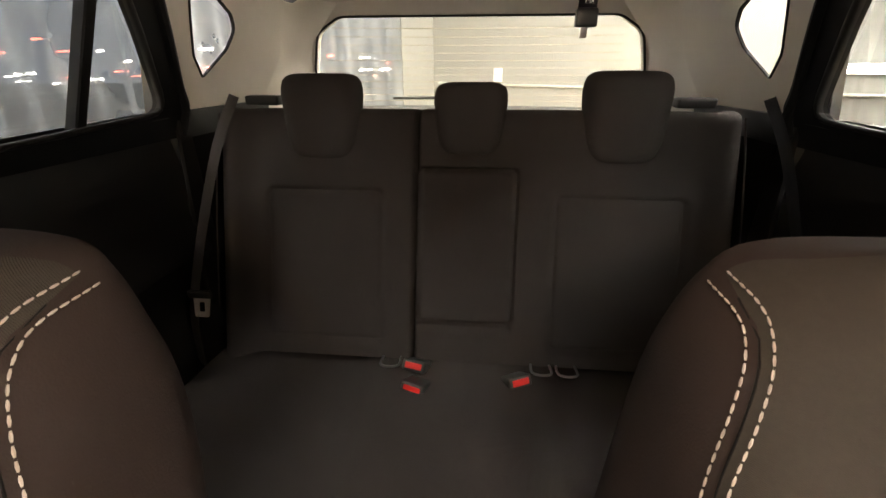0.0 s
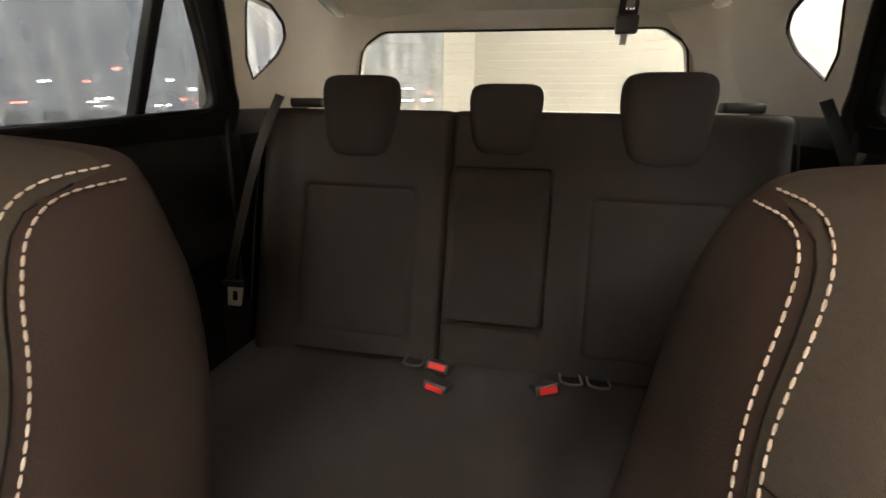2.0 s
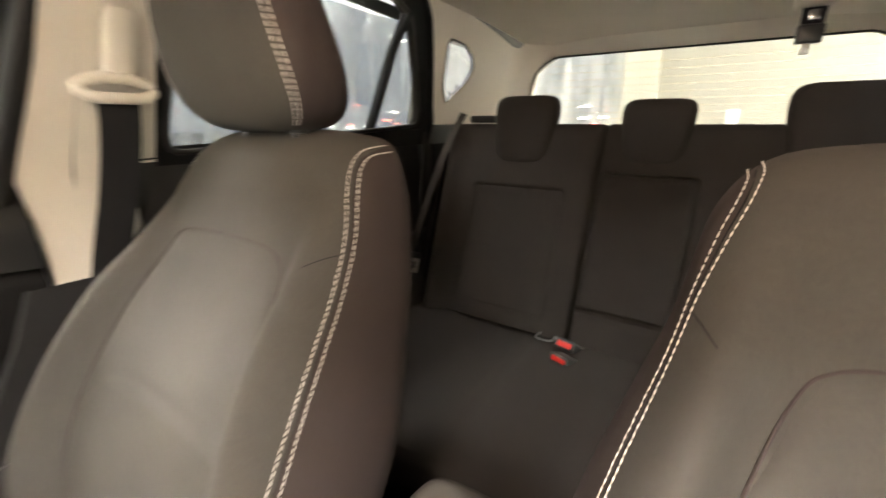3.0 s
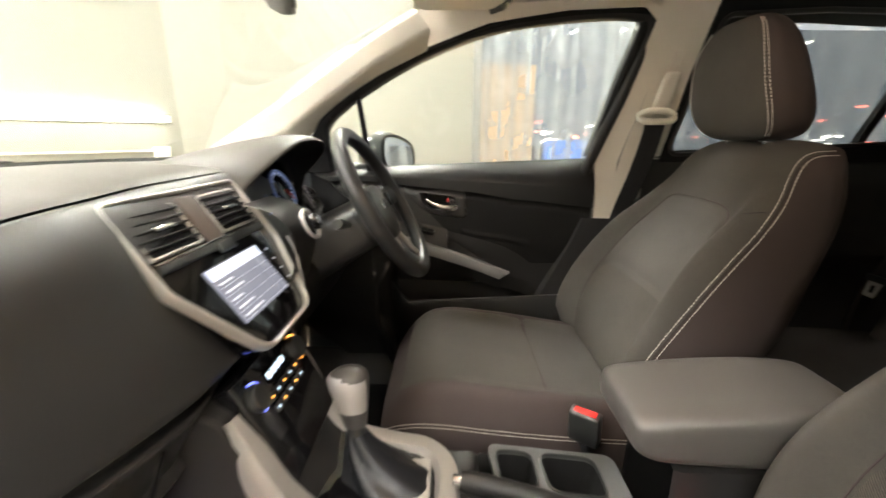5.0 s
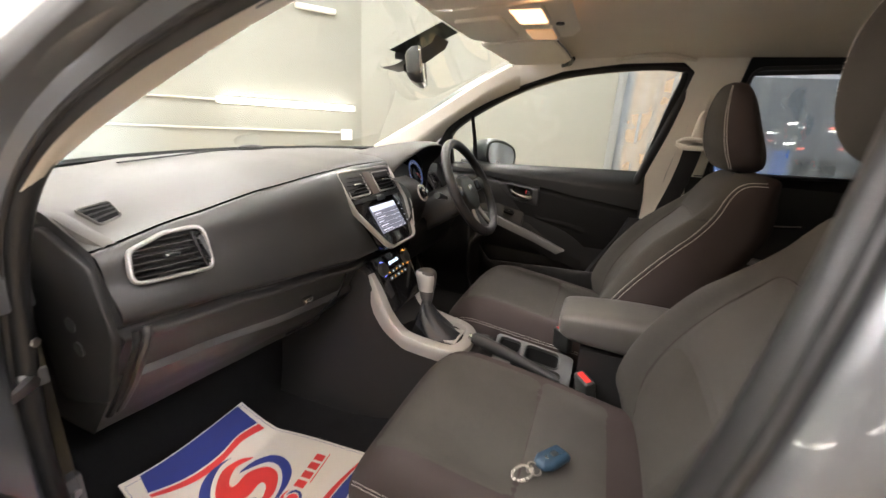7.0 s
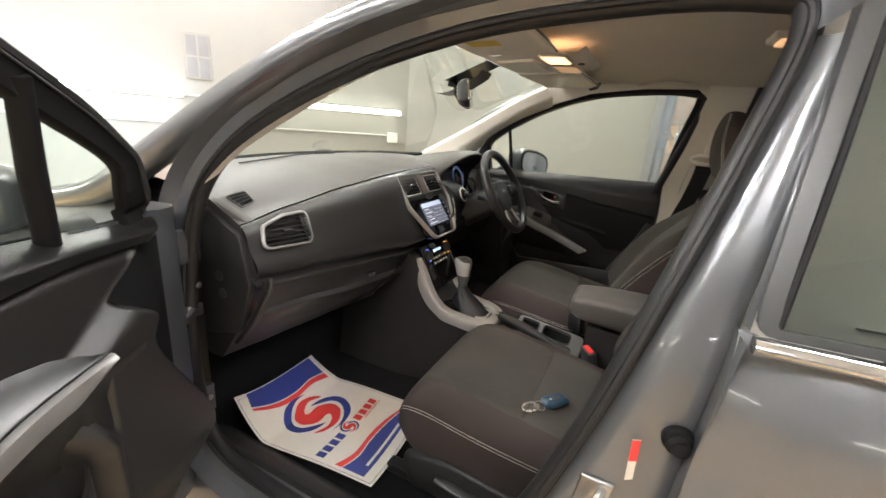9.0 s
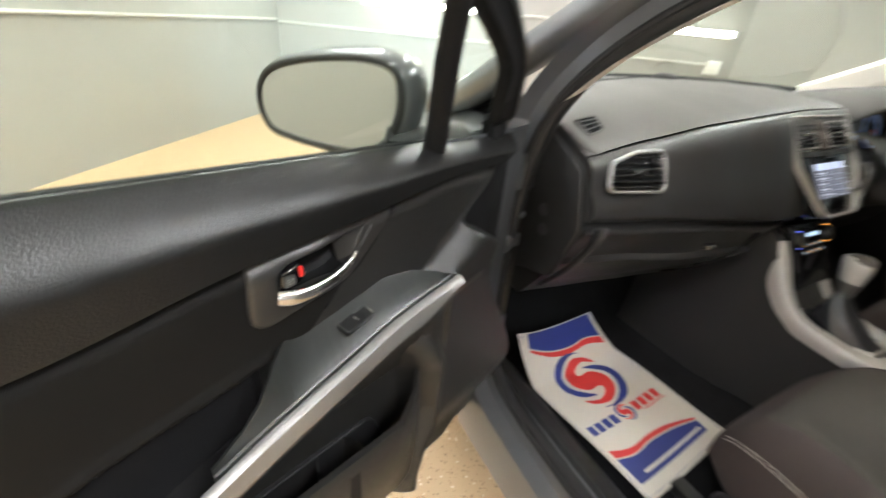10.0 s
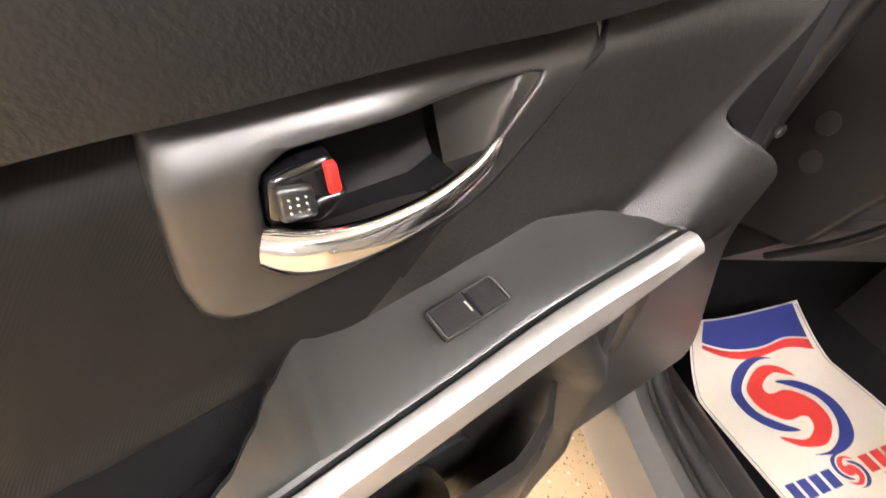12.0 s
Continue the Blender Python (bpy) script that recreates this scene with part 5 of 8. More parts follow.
side_vent("driver_vent", [(-0.595, 0.955), (-0.54, 0.955), (-0.54, 1.015), (-0.595, 1.005)], lambda x, z, w: (x, face_point(x, z) + 0.012 + w, z), 4, dash, 0.012)

# ---------------------------------------------------------------- front seats
BACK = [  # z, front y of the bolster edge, half width, half depth
    (0.50, -0.158, 0.226, 0.077), (0.58, -0.156, 0.245, 0.150), (0.68, -0.139, 0.258, 0.126), (0.78, -0.097, 0.257, 0.131), (0.88, -0.034, 0.231, 0.124), (0.96, 0.034, 0.206, 0.109),
    (1.02, 0.074, 0.196, 0.092), (1.06, 0.092, 0.189, 0.080), (1.09, 0.110, 0.174, 0.0715), (1.11, 0.1355, 0.150, 0.058), (1.12, 0.158, 0.116, 0.028), (1.124, 0.179, 0.072, 0.012)]
# seam between front and side panels: height, angle from straight ahead
SEAM_LINE = [(0.568, 61.8), (0.664, 60.2), (0.763, 60.5), (0.870, 66.5), (0.935, 69.8), (0.970, 69.6), (1.006, 67.4), (1.0365, 63.4), (1.0584, 61.2), (1.0776, 61.9), (1.089, 66.2), (1.0968, 73.0), (1.1004, 85.0), (1.1012, 106.0)]
# head restraint: half width, reach forward and reach back at its foot, middle and top
HEAD_X, HEAD_F, HEAD_B = (0.148, 0.1415, 0.1177), (0.0658, 0.0626, 0.0268), (0.0808, 0.0496, 0.0425)


def seat_back(xc, z, w, out=0.0):
    """A point on the seat back: height z, angle w round it (w = -90 degrees faces forward)."""
    yf, hw, hd = lerp_table(BACK, z)
    c, s = math.cos(w), math.sin(w)
    px = (hw + out) * math.copysign(abs(c) ** 0.55, c)
    py = (hd + out) * math.copysign(abs(s) ** 0.75, s)
    if s < 0 and z < 1.085:
        u = abs(px) / hw
        dent = 0.036 * max(0, 1 - (u / 0.74) ** 4) * ease((1.06 - z) / 0.22)
        py += dent - 0.063 * math.exp(-((u - 0.86) / 0.13) ** 2) * ease((1.085 - z) / 0.17) * min(1, max(0, (z - 0.5) / 0.15))
    return Vector((xc + px, yf + hd + py + BACK_Y + LEAN_BACK * (z - 0.97), z + BACK_Z))


def even(values, n):
    """n even steps along a list, with its corners rounded off."""
    k = [i * (len(values) - 1) / (n - 1) for i in range(n)]
    raw = [values[int(t)] + (values[min(int(t) + 1, len(values) - 1)] - values[int(t)]) * (t - int(t)) for t in k]
    return [sum(raw[min(max(i + j, 0), n - 1)] for j in range(-4, 5)) / 9 for i in range(n)]


BACK = [(p.x, p.y, q.y, q.z) for p, q in zip(spline([(z, f, 0) for z, f, w, d in BACK], 70), spline([(z, w, d) for z, f, w, d in BACK], 70))]
SEAM_CURVE = list(zip(even([p.x for p in spline([(z, 0.01 * a, 0) for z, a in SEAM_LINE], 120)], 120), even([100 * p.y for p in spline([(z, 0.01 * a, 0) for z, a in SEAM_LINE], 120)], 120)))


def seam_angle(z):
    return radians(lerp_table(SEAM_CURVE, min(z, 1.1009))[0])


def seat_normal(xc, z, w):
    """The way out of the seat back at a point."""
    a, b = seat_back(xc, z, w + 0.01) - seat_back(xc, z, w - 0.01), seat_back(xc, z + 0.002, w) - seat_back(xc, z - 0.002, w)
    return a.cross(b).normalized()


def three(v, q):
    """A smooth value through its foot, middle and top, q from -1 to 1."""
    return v[1] + (v[2] - v[0]) / 2 * q + ((v[0] + v[2]) / 2 - v[1]) * q * q


def head_point(xc, q, w, out=0.0):
    """A point on the head restraint: q from -1 (foot) to 1 (top), angle w round it."""
    lift = abs(math.cos(math.asin(math.copysign(min(1, abs(q)) ** (1 / 0.7), q)))) ** 0.49
    c, s = math.cos(w), math.sin(w)
    hx = three(HEAD_X, q) * lift + out
    hy = three(HEAD_F if s < 0 else HEAD_B, q) * lift + out
    return Vector((xc + math.copysign(0.011, xc) + hx * math.copysign(abs(c) ** 0.6, c), 0.1332 + HEAD_Y - 0.0277 * q + hy * math.copysign(abs(s) ** 0.75, s), 1.246 + HEAD_Z + 0.1183 * q))


def dashes(curve, gap=0.0056, fill=0.72, r=0.00075):
    """Stitches along a list of points."""
    geos, run, on = [], 0.0, None
    pts = [Vector(p) for p in curve]
    L = [0.0]
    for a, b in zip(pts, pts[1:]):
        L.append(L[-1] + (b - a).length)

    def at(d):
        for i in range(1, len(L)):
            if d <= L[i]:
                t = (d - L[i - 1]) / max(1e-9, L[i] - L[i - 1])
                return pts[i - 1].lerp(pts[i], t)
        return pts[-1]
    d = 0.0
    while d + gap < L[-1]:
        a, b = at(d), at(d + gap * fill)
        m = (a + b) / 2
        geos.append(tube([a, m, b], [r * 0.6, r, r * 0.6], 5))
        d += gap
    return join(*geos)


def pillow(xc, yc, zc, hx, hy, hz, fn=lambda x, y, z: (x, y, z), ex=0.45, taper=0.0, nz=16, nw=32):
    """A padded block with rounded corners."""
    rows = []
    for i in range(nz + 1):
        a = math.pi * (i / nz - 0.5)
        sz, cz = math.copysign(abs(math.sin(a)) ** 0.5, math.sin(a)), abs(math.cos(a)) ** 0.32
        k = 1 - taper * (1 - (sz + 1) / 2)
        rows.append([fn(xc + hx * k * cz * math.copysign(abs(math.cos(w)) ** ex, math.cos(w)), yc + hy * cz * math.copysign(abs(math.sin(w)) ** 0.7, math.sin(w)), zc + hz * sz) for w in (2 * math.pi * j / nw for j in range(nw))])
    return grid(rows, True)


RAIL = material("seat_rail_steel", (0.07, 0.07, 0.072), 0.35, metal=0.8, vary=0.2)


def front_seat(xc):
    t = thing("front_bucket_seat", (xc, -0.2, 0.30), "dark grey cloth front seat with pale double stitching", "car seat", "front seats")
    zs = [0.50 + 0.55 * i / 34 for i in range(35)] + [1.056, 1.062, 1.068, 1.074, 1.08, 1.085, 1.09, 1.095, 1.1, 1.104, 1.108, 1.112, 1.116, 1.119, 1.122, 1.124]
    front = [[seat_back(xc, z, -math.pi / 2 + seam_angle(z) * k / 24) for k in range(-24, 25)] for z in zs]
    b = part("backrest", grid(front), FABRIC, t, "dark grey cloth backrest", 60)
    part("top_panel", ([seat_back(xc, 1.124, -math.pi / 2 + seam_angle(1.124) * k / 24) for k in range(-24, 25)] + [seat_back(xc, 1.124, math.pi / 2 + (math.pi - seam_angle(1.124)) * k / 12) for k in range(-11, 12)], [list(range(72))]), FABRIC, b)
    for sg in (1, -1):
        rows = []
        for z in zs:
            a = seam_angle(z)
            rows.append([seat_back(xc, z, -math.pi / 2 + sg * (a + (math.pi - a) * k / 24)) for k in range(25)])
        part("side_panel", grid(rows), FABRIC_SIDE, b, "dark brown-grey side panel", 60)
        part("piped_seam", tube([seat_back(xc, z, -math.pi / 2 + sg * seam_angle(z), 0.0002) for z in (0.56 + 0.54 * i / 60 for i in range(61))], 0.0007, 5), RUBBER, b)
    # centre panels set on the backrest, with seams between
    for z0, z1, mat in ((0.798, 0.985, FABRIC), (0.565, 0.7965, FABRIC_RIB)):
        rows = []
        for i in range(15):
            z = z0 + (z1 - z0) * i / 14
            e = min(i, 14 - i) / 2
            rows.append([seat_back(xc, z + 0.012 * (1 - u * u) * (1 if z0 > 0.7 else 0.5), math.pi * (-0.5 + 0.155 * u * (1.0 if z < 0.9 else 1 - 0.25 * (z - 0.9) / 0.1)), 0.007 * min(1, e) * min(1, (1 - abs(u)) * 6) - 0.001) for u in (k / 10 for k in range(-10, 11))])
        part("centre_panel", grid(rows), mat, b)
    for sg in (1, -1):
        for off in (-0.0058, 0.0058):
            mid = [seat_back(xc, z, sg * radians(a) - math.pi / 2) for z, a in SEAM_CURVE]
            cur = []
            for i, (z, a) in enumerate(SEAM_CURVE):
                tan = mid[min(i + 2, 119)] - mid[max(i - 2, 0)]
                nrm = seat_normal(xc, z, sg * radians(a) - math.pi / 2)
                cur.append(mid[i] + tan.cross(nrm).normalized() * off + nrm * 0.0012)
            part("stitching", dashes(cur[:117], 0.0070, 0.74, 0.00085), THREAD, b, "pale double stitching")
        part("cross_seam", tube(spline([seat_back(xc, z, math.radians(-90 + sg * a), 0.0003) for z, a in ((0.998, 66.0), (0.9985, 62), (0.998, 58), (0.996, 53.5), (0.993, 49))], 24), 0.0006, 6), RUBBER, b)
        part("panel_seam", tube(spline([seat_back(xc, z, math.radians(-90 + sg * a), 0.0008) for z, a in ((0.60, 27.5), (0.70, 28), (0.80, 28), (0.90, 27.5), (0.965, 24.5), (0.988, 19), (0.997, 9), (0.999, 0.2))], 40), 0.0013, 6), FABRIC_SIDE, b)
    # head restraint
    qs = [math.copysign(abs(math.sin(a)) ** 0.7, math.sin(a)) for a in (math.pi * (i / 28 - 0.5) for i in range(29))]
    edge = lambda q: math.acos(three((0.918, 0.8524, 0.8402), max(-0.95, min(0.95, q))) ** (1 / 0.6))
    rim = lambda q: math.pi / 2 - edge(q)
    hr = part("headrest", grid([[head_point(xc, q, -math.pi / 2 + rim(q) * k / 20) for k in range(-20, 21)] for q in qs]), FABRIC, t, "padded cloth headrest", 70)
    part("headrest_back", grid([[head_point(xc, q, -math.pi / 2 + rim(q) + (2 * math.pi - 2 * rim(q)) * k / 40) for k in range(41)] for q in qs]), FABRIC_SIDE, hr, "dark brown-grey side and back", 70)
    for sg in (1, -1):
        part("headrest_post", tube([(xc + sg * 0.055, 0.152 + HEAD_Y, 1.09), (xc + sg * 0.055, 0.146 + HEAD_Y, 1.17 + HEAD_Z)], 0.006, 10), CHROME, hr)
        part("post_sleeve", disc((xc + sg * 0.055, 0.152 + HEAD_Y, 1.120 + BACK_Z), 0.014, (0, 0.1, 1), 0.010), PLASTIC, hr)
        for off in (-0.0045, 0.0045):
            cur = [head_point(xc, -0.92 + 1.84 * i / 40, -math.pi / 2 + sg * (rim(-0.92 + 1.84 * i / 40) + off / 0.09), 0.0006) for i in range(41)]
            part("stitching", dashes(cur, 0.0068, 0.78, 0.0009), THREAD, hr, "pale stitching")
    # cushion
    def cushion(y, w, out=0.0):
        tt = (y + 0.60) / 0.60
        zt = 0.612 + CUSH_UP * (1 - 0.8 * tt) - 0.055 * tt ** 1.2 - 0.10 * max(0, (0.20 - tt) / 0.20) ** 2.4
        hw = 0.235 + 0.015 * math.sin(math.pi * min(1, tt * 1.2)) - 0.045 * max(0, (0.18 - tt) / 0.18) ** 2
        zb = 0.40 + 0.03 * max(0, (0.1 - tt) / 0.1)
        c, s = math.cos(w), math.sin(w)
        px = (hw + out) * math.copysign(abs(c) ** 0.45, c)
        u = abs(px) / hw
        bol = 0.030 * math.exp(-((u - 0.80) / 0.16) ** 2) * min(1, tt * 4)
        zc, hz = (zt + zb) / 2, (zt - zb) / 2
        pz = (hz + out) * math.copysign(abs(s) ** 0.6, s)
        return Vector((xc + px, y + CUSH_Y * (1 - tt), zc + pz + (bol if s > 0 else 0)))
    ys = [-0.600, -0.596, -0.588, -0.575, -0.555] + [-0.53 + 0.51 * i / 20 for i in range(21)]
    c = part("cushion", grid([[cushion(y, 2 * math.pi * j / 64) for j in range(64)] for y in ys], True, False, True), FABRIC_SIDE, t, "dark cloth seat cushion", 60)
    for y0, y1, mat in ((-0.575, -0.258, FABRIC_RIB), (-0.272, -0.10, FABRIC)):
        rows = []
        for i in range(15):
            y = y0 + (y1 - y0) * i / 14
            e = min(i, 14 - i) / 2
            rows.append([cushion(y, math.pi * (0.5 - 0.17 * u), 0.004 * min(1, e) * min(1, (1 - abs(u)) * 6) - 0.001) for u in (k / 10 for k in range(-10, 11))])
        part("centre_panel", grid(rows), mat, c)
    for sg in (1, -1):
        for off in (-0.0034, 0.0034):
            cur = []
            for i in range(60):
                y = -0.585 + 0.50 * i / 59
                w = math.radians(90 - sg * 72)
                p = cushion(y, w, 0.0006)
                q = cushion(y, w + 0.03 * sg, 0.0006)
                cur.append(p + (q - p).normalized() * off)
            part("stitching", dashes(cur), THREAD, c, "pale double stitching")
        part("side_cover", slab(fillet([(-0.50, 0.36), (-0.53, 0.45), (-0.40, 0.475), (-0.10, 0.45), (0.02, 0.50), (0.03, 0.40), (-0.08, 0.35)], 0.03), 0, 0.022, lambda y, z, w, sg=sg: (xc + sg * (0.238 + w), y, z), 0.010), PLASTIC, t, "black plastic seat side cover")
        part("seat_rail", block(xc + sg * 0.19 - 0.018, xc + sg * 0.19 + 0.018, -0.60, 0.10, 0.304, 0.332, 0.004), RAIL, t, "dark steel seat rail")
        part("seat_leg", block(xc + sg * 0.19 - 0.012, xc + sg * 0.19 + 0.012, -0.42, -0.02, 0.345, 0.43, 0.005), PLASTIC, t)
    part("height_lever", tube(spline([(xc + 0.27, -0.42, 0.43), (xc + 0.275, -0.30, 0.425), (xc + 0.272, -0.18, 0.41)], 8), [0.009, 0.012, 0.013, 0.013, 0.013, 0.012, 0.010, 0.006], 10, flat=0.6), SMOOTH, t)
    return t


CUSH_UP, CUSH_Y, BACK_Y, LEAN_BACK, BACK_Z, HEAD_Y, HEAD_Z = 0.045, -0.045, -0.0095, -0.008, 0.0064, -0.0095, 0.0
front_seat(-0.362)
CUSH_UP, CUSH_Y, BACK_Y, LEAN_BACK, BACK_Z, HEAD_Y, HEAD_Z = 0.022, 0.02, 0.048, -0.093, 0.0022, 0.022, 0.060
front_seat(0.338)


def buckle(name, x, y, z, lean, turn=0.0):
    """A belt buckle on its stalk, with a red release."""
    t = thing(name, (x, y, z - 0.09), "black seat belt buckle with a red release button", "belt buckle", "belt buckles")
    m = Matrix.Translation((x, y, z)) @ Euler((lean, 0, turn)).to_matrix().to_4x4()
    fn = lambda a, b, c: m @ Vector((a, b, c))
    part("housing", moved(block(-0.029, 0.029, -0.014, 0.014, -0.07, 0.0, 0.006), fn), SMOOTH, t)
    part("red_button", moved(block(-0.021, 0.021, -0.0075, 0.0075, -0.006, 0.0015, 0.0015), fn), RED, t, "red push button")
    part("stalk", moved(tube([(0, 0, -0.07), (0, 0, -0.15)], 0.012, 8, flat=0.5, up=(0, 1, 0)), fn), BELT, t)
    return t


buckle("front_buckle", 0.122, -0.165, 0.632, 0.25, 0.6)
buckle("front_buckle", -0.112, -0.238, 0.632, 0.12, 0.95)

# ---------------------------------------------------------------- rear bench
rear = thing("rear_bench_seat", (0, 0.6, 0.35), "dark cloth split rear bench seat with three headrests", "car seat")


def crease(x, z, x0, x1, z0, z1, r=0.02, w=0.006):
    """How near (x, z) lies to a rounded rectangle's edge, 1 on it."""
    cx, cz, hx, hz = (x0 + x1) / 2, (z0 + z1) / 2, (x1 - x0) / 2 - r, (z1 - z0) / 2 - r
    qx, qz = abs(x - cx) - hx, abs(z - cz) - hz
    d = math.hypot(max(qx, 0), max(qz, 0)) + min(max(qx, qz), 0) - r
    return math.exp(-(d / w) ** 2), d


PADS = [(-0.494, -0.205, 0.59, 0.944), (0.213, 0.506, 0.59, 0.938)]
ARM = (-0.112, 0.117, 0.645, 0.998)


def bench_back(x, z):
    y = 0.845 + 0.34 * (z - 0.645)
    for p in PADS:
        c, d = crease(x, z, *p, 0.015, 0.005)
        y += 0.007 * c + 0.004 / (1 + math.exp(d / 0.003))
    c, d = crease(x, z, *ARM, 0.012, 0.004)
    y += 0.017 * c - 0.005 / (1 + math.exp(d / 0.003))
    y += 0.016 * math.exp(-((x + 0.122) / 0.004) ** 2) * (1 if z > 0.99 else 0.2)
    b = max(0, (abs(x) - 0.52) / 0.10)
    y -= 0.035 * math.exp(-((abs(x) - 0.575) / 0.035) ** 2)
    y += 0.06 * max(0, (abs(x) - 0.595) / 0.03) ** 2
    y += 0.012 * math.exp(-((z - 0.632) / 0.006) ** 2) * (1 if abs(x) < 0.115 else 0)
    return y


def bench_block(x0, x1):
    rows = []
    n = int((x1 - x0) / 0.006)
    for i in range(n + 1):
        x = x0 + (x1 - x0) * i / n
        e = min(x - x0, x1 - x)
        rnd = 0.018 * max(0, 1 - e / 0.012) ** 2
        col = [(x, bench_back(x, z) + rnd, z) for z in (0.55 + 0.545 * k / 90 for k in range(91))]
        top = 1.128 - 0.012 * max(0, 1 - e / 0.012) ** 2
        yt = bench_back(x, 1.095) + rnd
        col += [(x, yt + 0.004, top - 0.016), (x, yt + 0.014, top - 0.005), (x, yt + 0.03, top), (x, yt + 0.09, top - 0.004), (x, yt + 0.105, top - 0.02), (x, yt + 0.10, 0.6)]
        rows.append(col)
    return grid(rows)


part("backrest", bench_block(-0.62, -0.1225), FABRIC_SHADED, rear, "dark cloth backrest section", 60)
part("backrest", bench_block(-0.1215, 0.63), FABRIC_SHADED, rear, "wide dark cloth backrest section with folding armrest", 60)
rows = []
for i in range(61):
    x = -0.62 + 1.25 * i / 60
    col = []
    for k in range(41):
        y = 0.86 - 0.56 * k / 40
        z = 0.535 + 0.02 * math.sin(math.pi * k / 40) - 0.008 * math.exp(-(abs(x) / 0.012) ** 2) - 0.008 * math.exp(-((abs(x) - 0.20) / 0.012) ** 2) + 0.012 * math.exp(-((abs(x) - 0.36) / 0.14) ** 2) * 0 - 0.02 * math.exp(-((abs(x) - 0.36) / 0.13) ** 4) + 0.02
        col.append((x, y, z - 0.012))
    col += [(x, 0.285, 0.53), (x, 0.275, 0.505), (x, 0.275, 0.44), (x, 0.30, 0.38)]
    rows.append(col)
part("bench_cushion", grid(rows), FABRIC_SHADED, rear, "dark cloth bench cushion", 60)


def bench_headrest(xc, zc, hx, hz):
    h = part("headrest", pillow(xc, 1.018, zc, hx, 0.045, hz, lambda x, y, z: (x, y + 0.14 * (z - zc), z), 0.42, 0.20), FABRIC_SHADED, rear, "cloth rear headrest", 70)
    for sg in (1, -1):
        part("headrest_post", tube([(xc + sg * 0.045, 1.03, zc - hz - 0.03), (xc + sg * 0.045, 1.03, zc - hz + 0.03)], 0.005, 8), STEEL, h)


bench_headrest(-0.357, 1.112, 0.104, 0.097)
bench_headrest(0.003, 1.110, 0.092, 0.080)
bench_headrest(0.358, 1.115, 0.104, 0.100)
for s in (1, -1):
    part("bolster_piping", tube(spline([(s * 0.605, 0.985, 1.12), (s * 0.615, 0.955, 1.02), (s * 0.622, 0.90, 0.85), (s * 0.622, 0.84, 0.66)], 20), 0.0022, 6), FABRIC_SHADED, rear)
    part("seat_latch", moved(block(-0.045, 0.045, -0.02, 0.02, -0.012, 0.012, 0.006), lambda x, y, z, s=s: (s * 0.545 + x, 1.10 + y, 1.142 + z)), PLASTIC, rear)
buckle("rear_buckle", -0.112, 0.762, 0.572, 0.95, -0.25)
buckle("rear_buckle", -0.106, 0.695, 0.562, 1.15, -0.35)
buckle("rear_buckle", 0.140, 0.735, 0.566, 1.0, 0.45)
for x in (-0.17, 0.19, 0.25):
    ob = part("isofix_loop", tube(spline([(x - 0.022, 0.80, 0.565), (x - 0.022, 0.765, 0.57), (x, 0.755, 0.572), (x + 0.022, 0.765, 0.57), (x + 0.022, 0.80, 0.565)], 14), 0.003, 8), STEEL)
    tagged(ob, "bare steel child seat anchor loop", "anchor", "anchor loops")

# rear outer belt, driver's side
for s in (1, -1):
    tb = thing("rear_seat_belt", (s * 0.62, 0.85, 0.55), "grey-brown rear seat belt webbing hanging beside the seat", "seat belt", "rear seat belts")
    o = 0.088 if s > 0 else -0.004
    web = spline([(s * 0.555 + o, 0.985, 1.160), (s * 0.597 + o, 0.940, 1.046), (s * 0.635 + o, 0.872, 0.863), (s * 0.657 + o, 0.822, 0.72), (s * 0.658 + o, 0.792, 0.64), (s * 0.645 + o, 0.765, 0.54)], 26)
    # The right belt's webbing is darker: the shade there is put into its colour.
    part("webbing", grid([[p + Vector((s * -0.017, -0.010, -0.004)), p + Vector((s * -0.002, -0.004, 0)), p + Vector((s * 0.018, 0.010, 0.004))] for p in web]), BELT if s > 0 else BELT_GREY, tb)
    part("tongue", sheet(fillet([(-0.024, -0.022), (0.024, -0.022), (0.020, 0.03), (-0.020, 0.03)], 0.006), [fillet([(-0.008, -0.006), (0.008, -0.006), (0.008, 0.018), (-0.008, 0.018)], 0.003)], lambda u, v, w, s=s: (s * 0.637 + u * 0.9, 0.800 + w - 0.3 * v, 0.690 - v), 0.003), PLATED, tb, "bright plated belt tongue")
    part("tongue_grip", moved(block(-0.03, 0.03, -0.006, 0.006, -0.008, 0.012, 0.004), lambda x, y, z, s=s: (s * 0.640 + x, 0.806 + y, 0.714 + z)), SMOOTH, tb)

# belt hanging from the roof at the back
rb = thing("roof_belt_buckle", (0.28, 1.21, 1.32), "black centre belt tongue parked in a roof holder", "seat belt")
part("holder", block(0.245, 0.325, 1.17, 1.25, 1.395, 1.43, 0.012), BEIGE, rb)
part("webbing", block(0.262, 0.308, 1.205, 1.211, 1.345, 1.40, 0.002), BELT, rb)
part("buckle_body", block(0.258, 0.312, 1.195, 1.220, 1.315, 1.358, 0.006), SMOOTH, rb)
part("slot", block(0.275, 0.295, 1.192, 1.196, 1.365, 1.388, 0.002), CHROME, rb)
part("tongue", block(0.272, 0.290, 1.204, 1.210, 1.290, 1.320, 0.002), STEEL, rb)

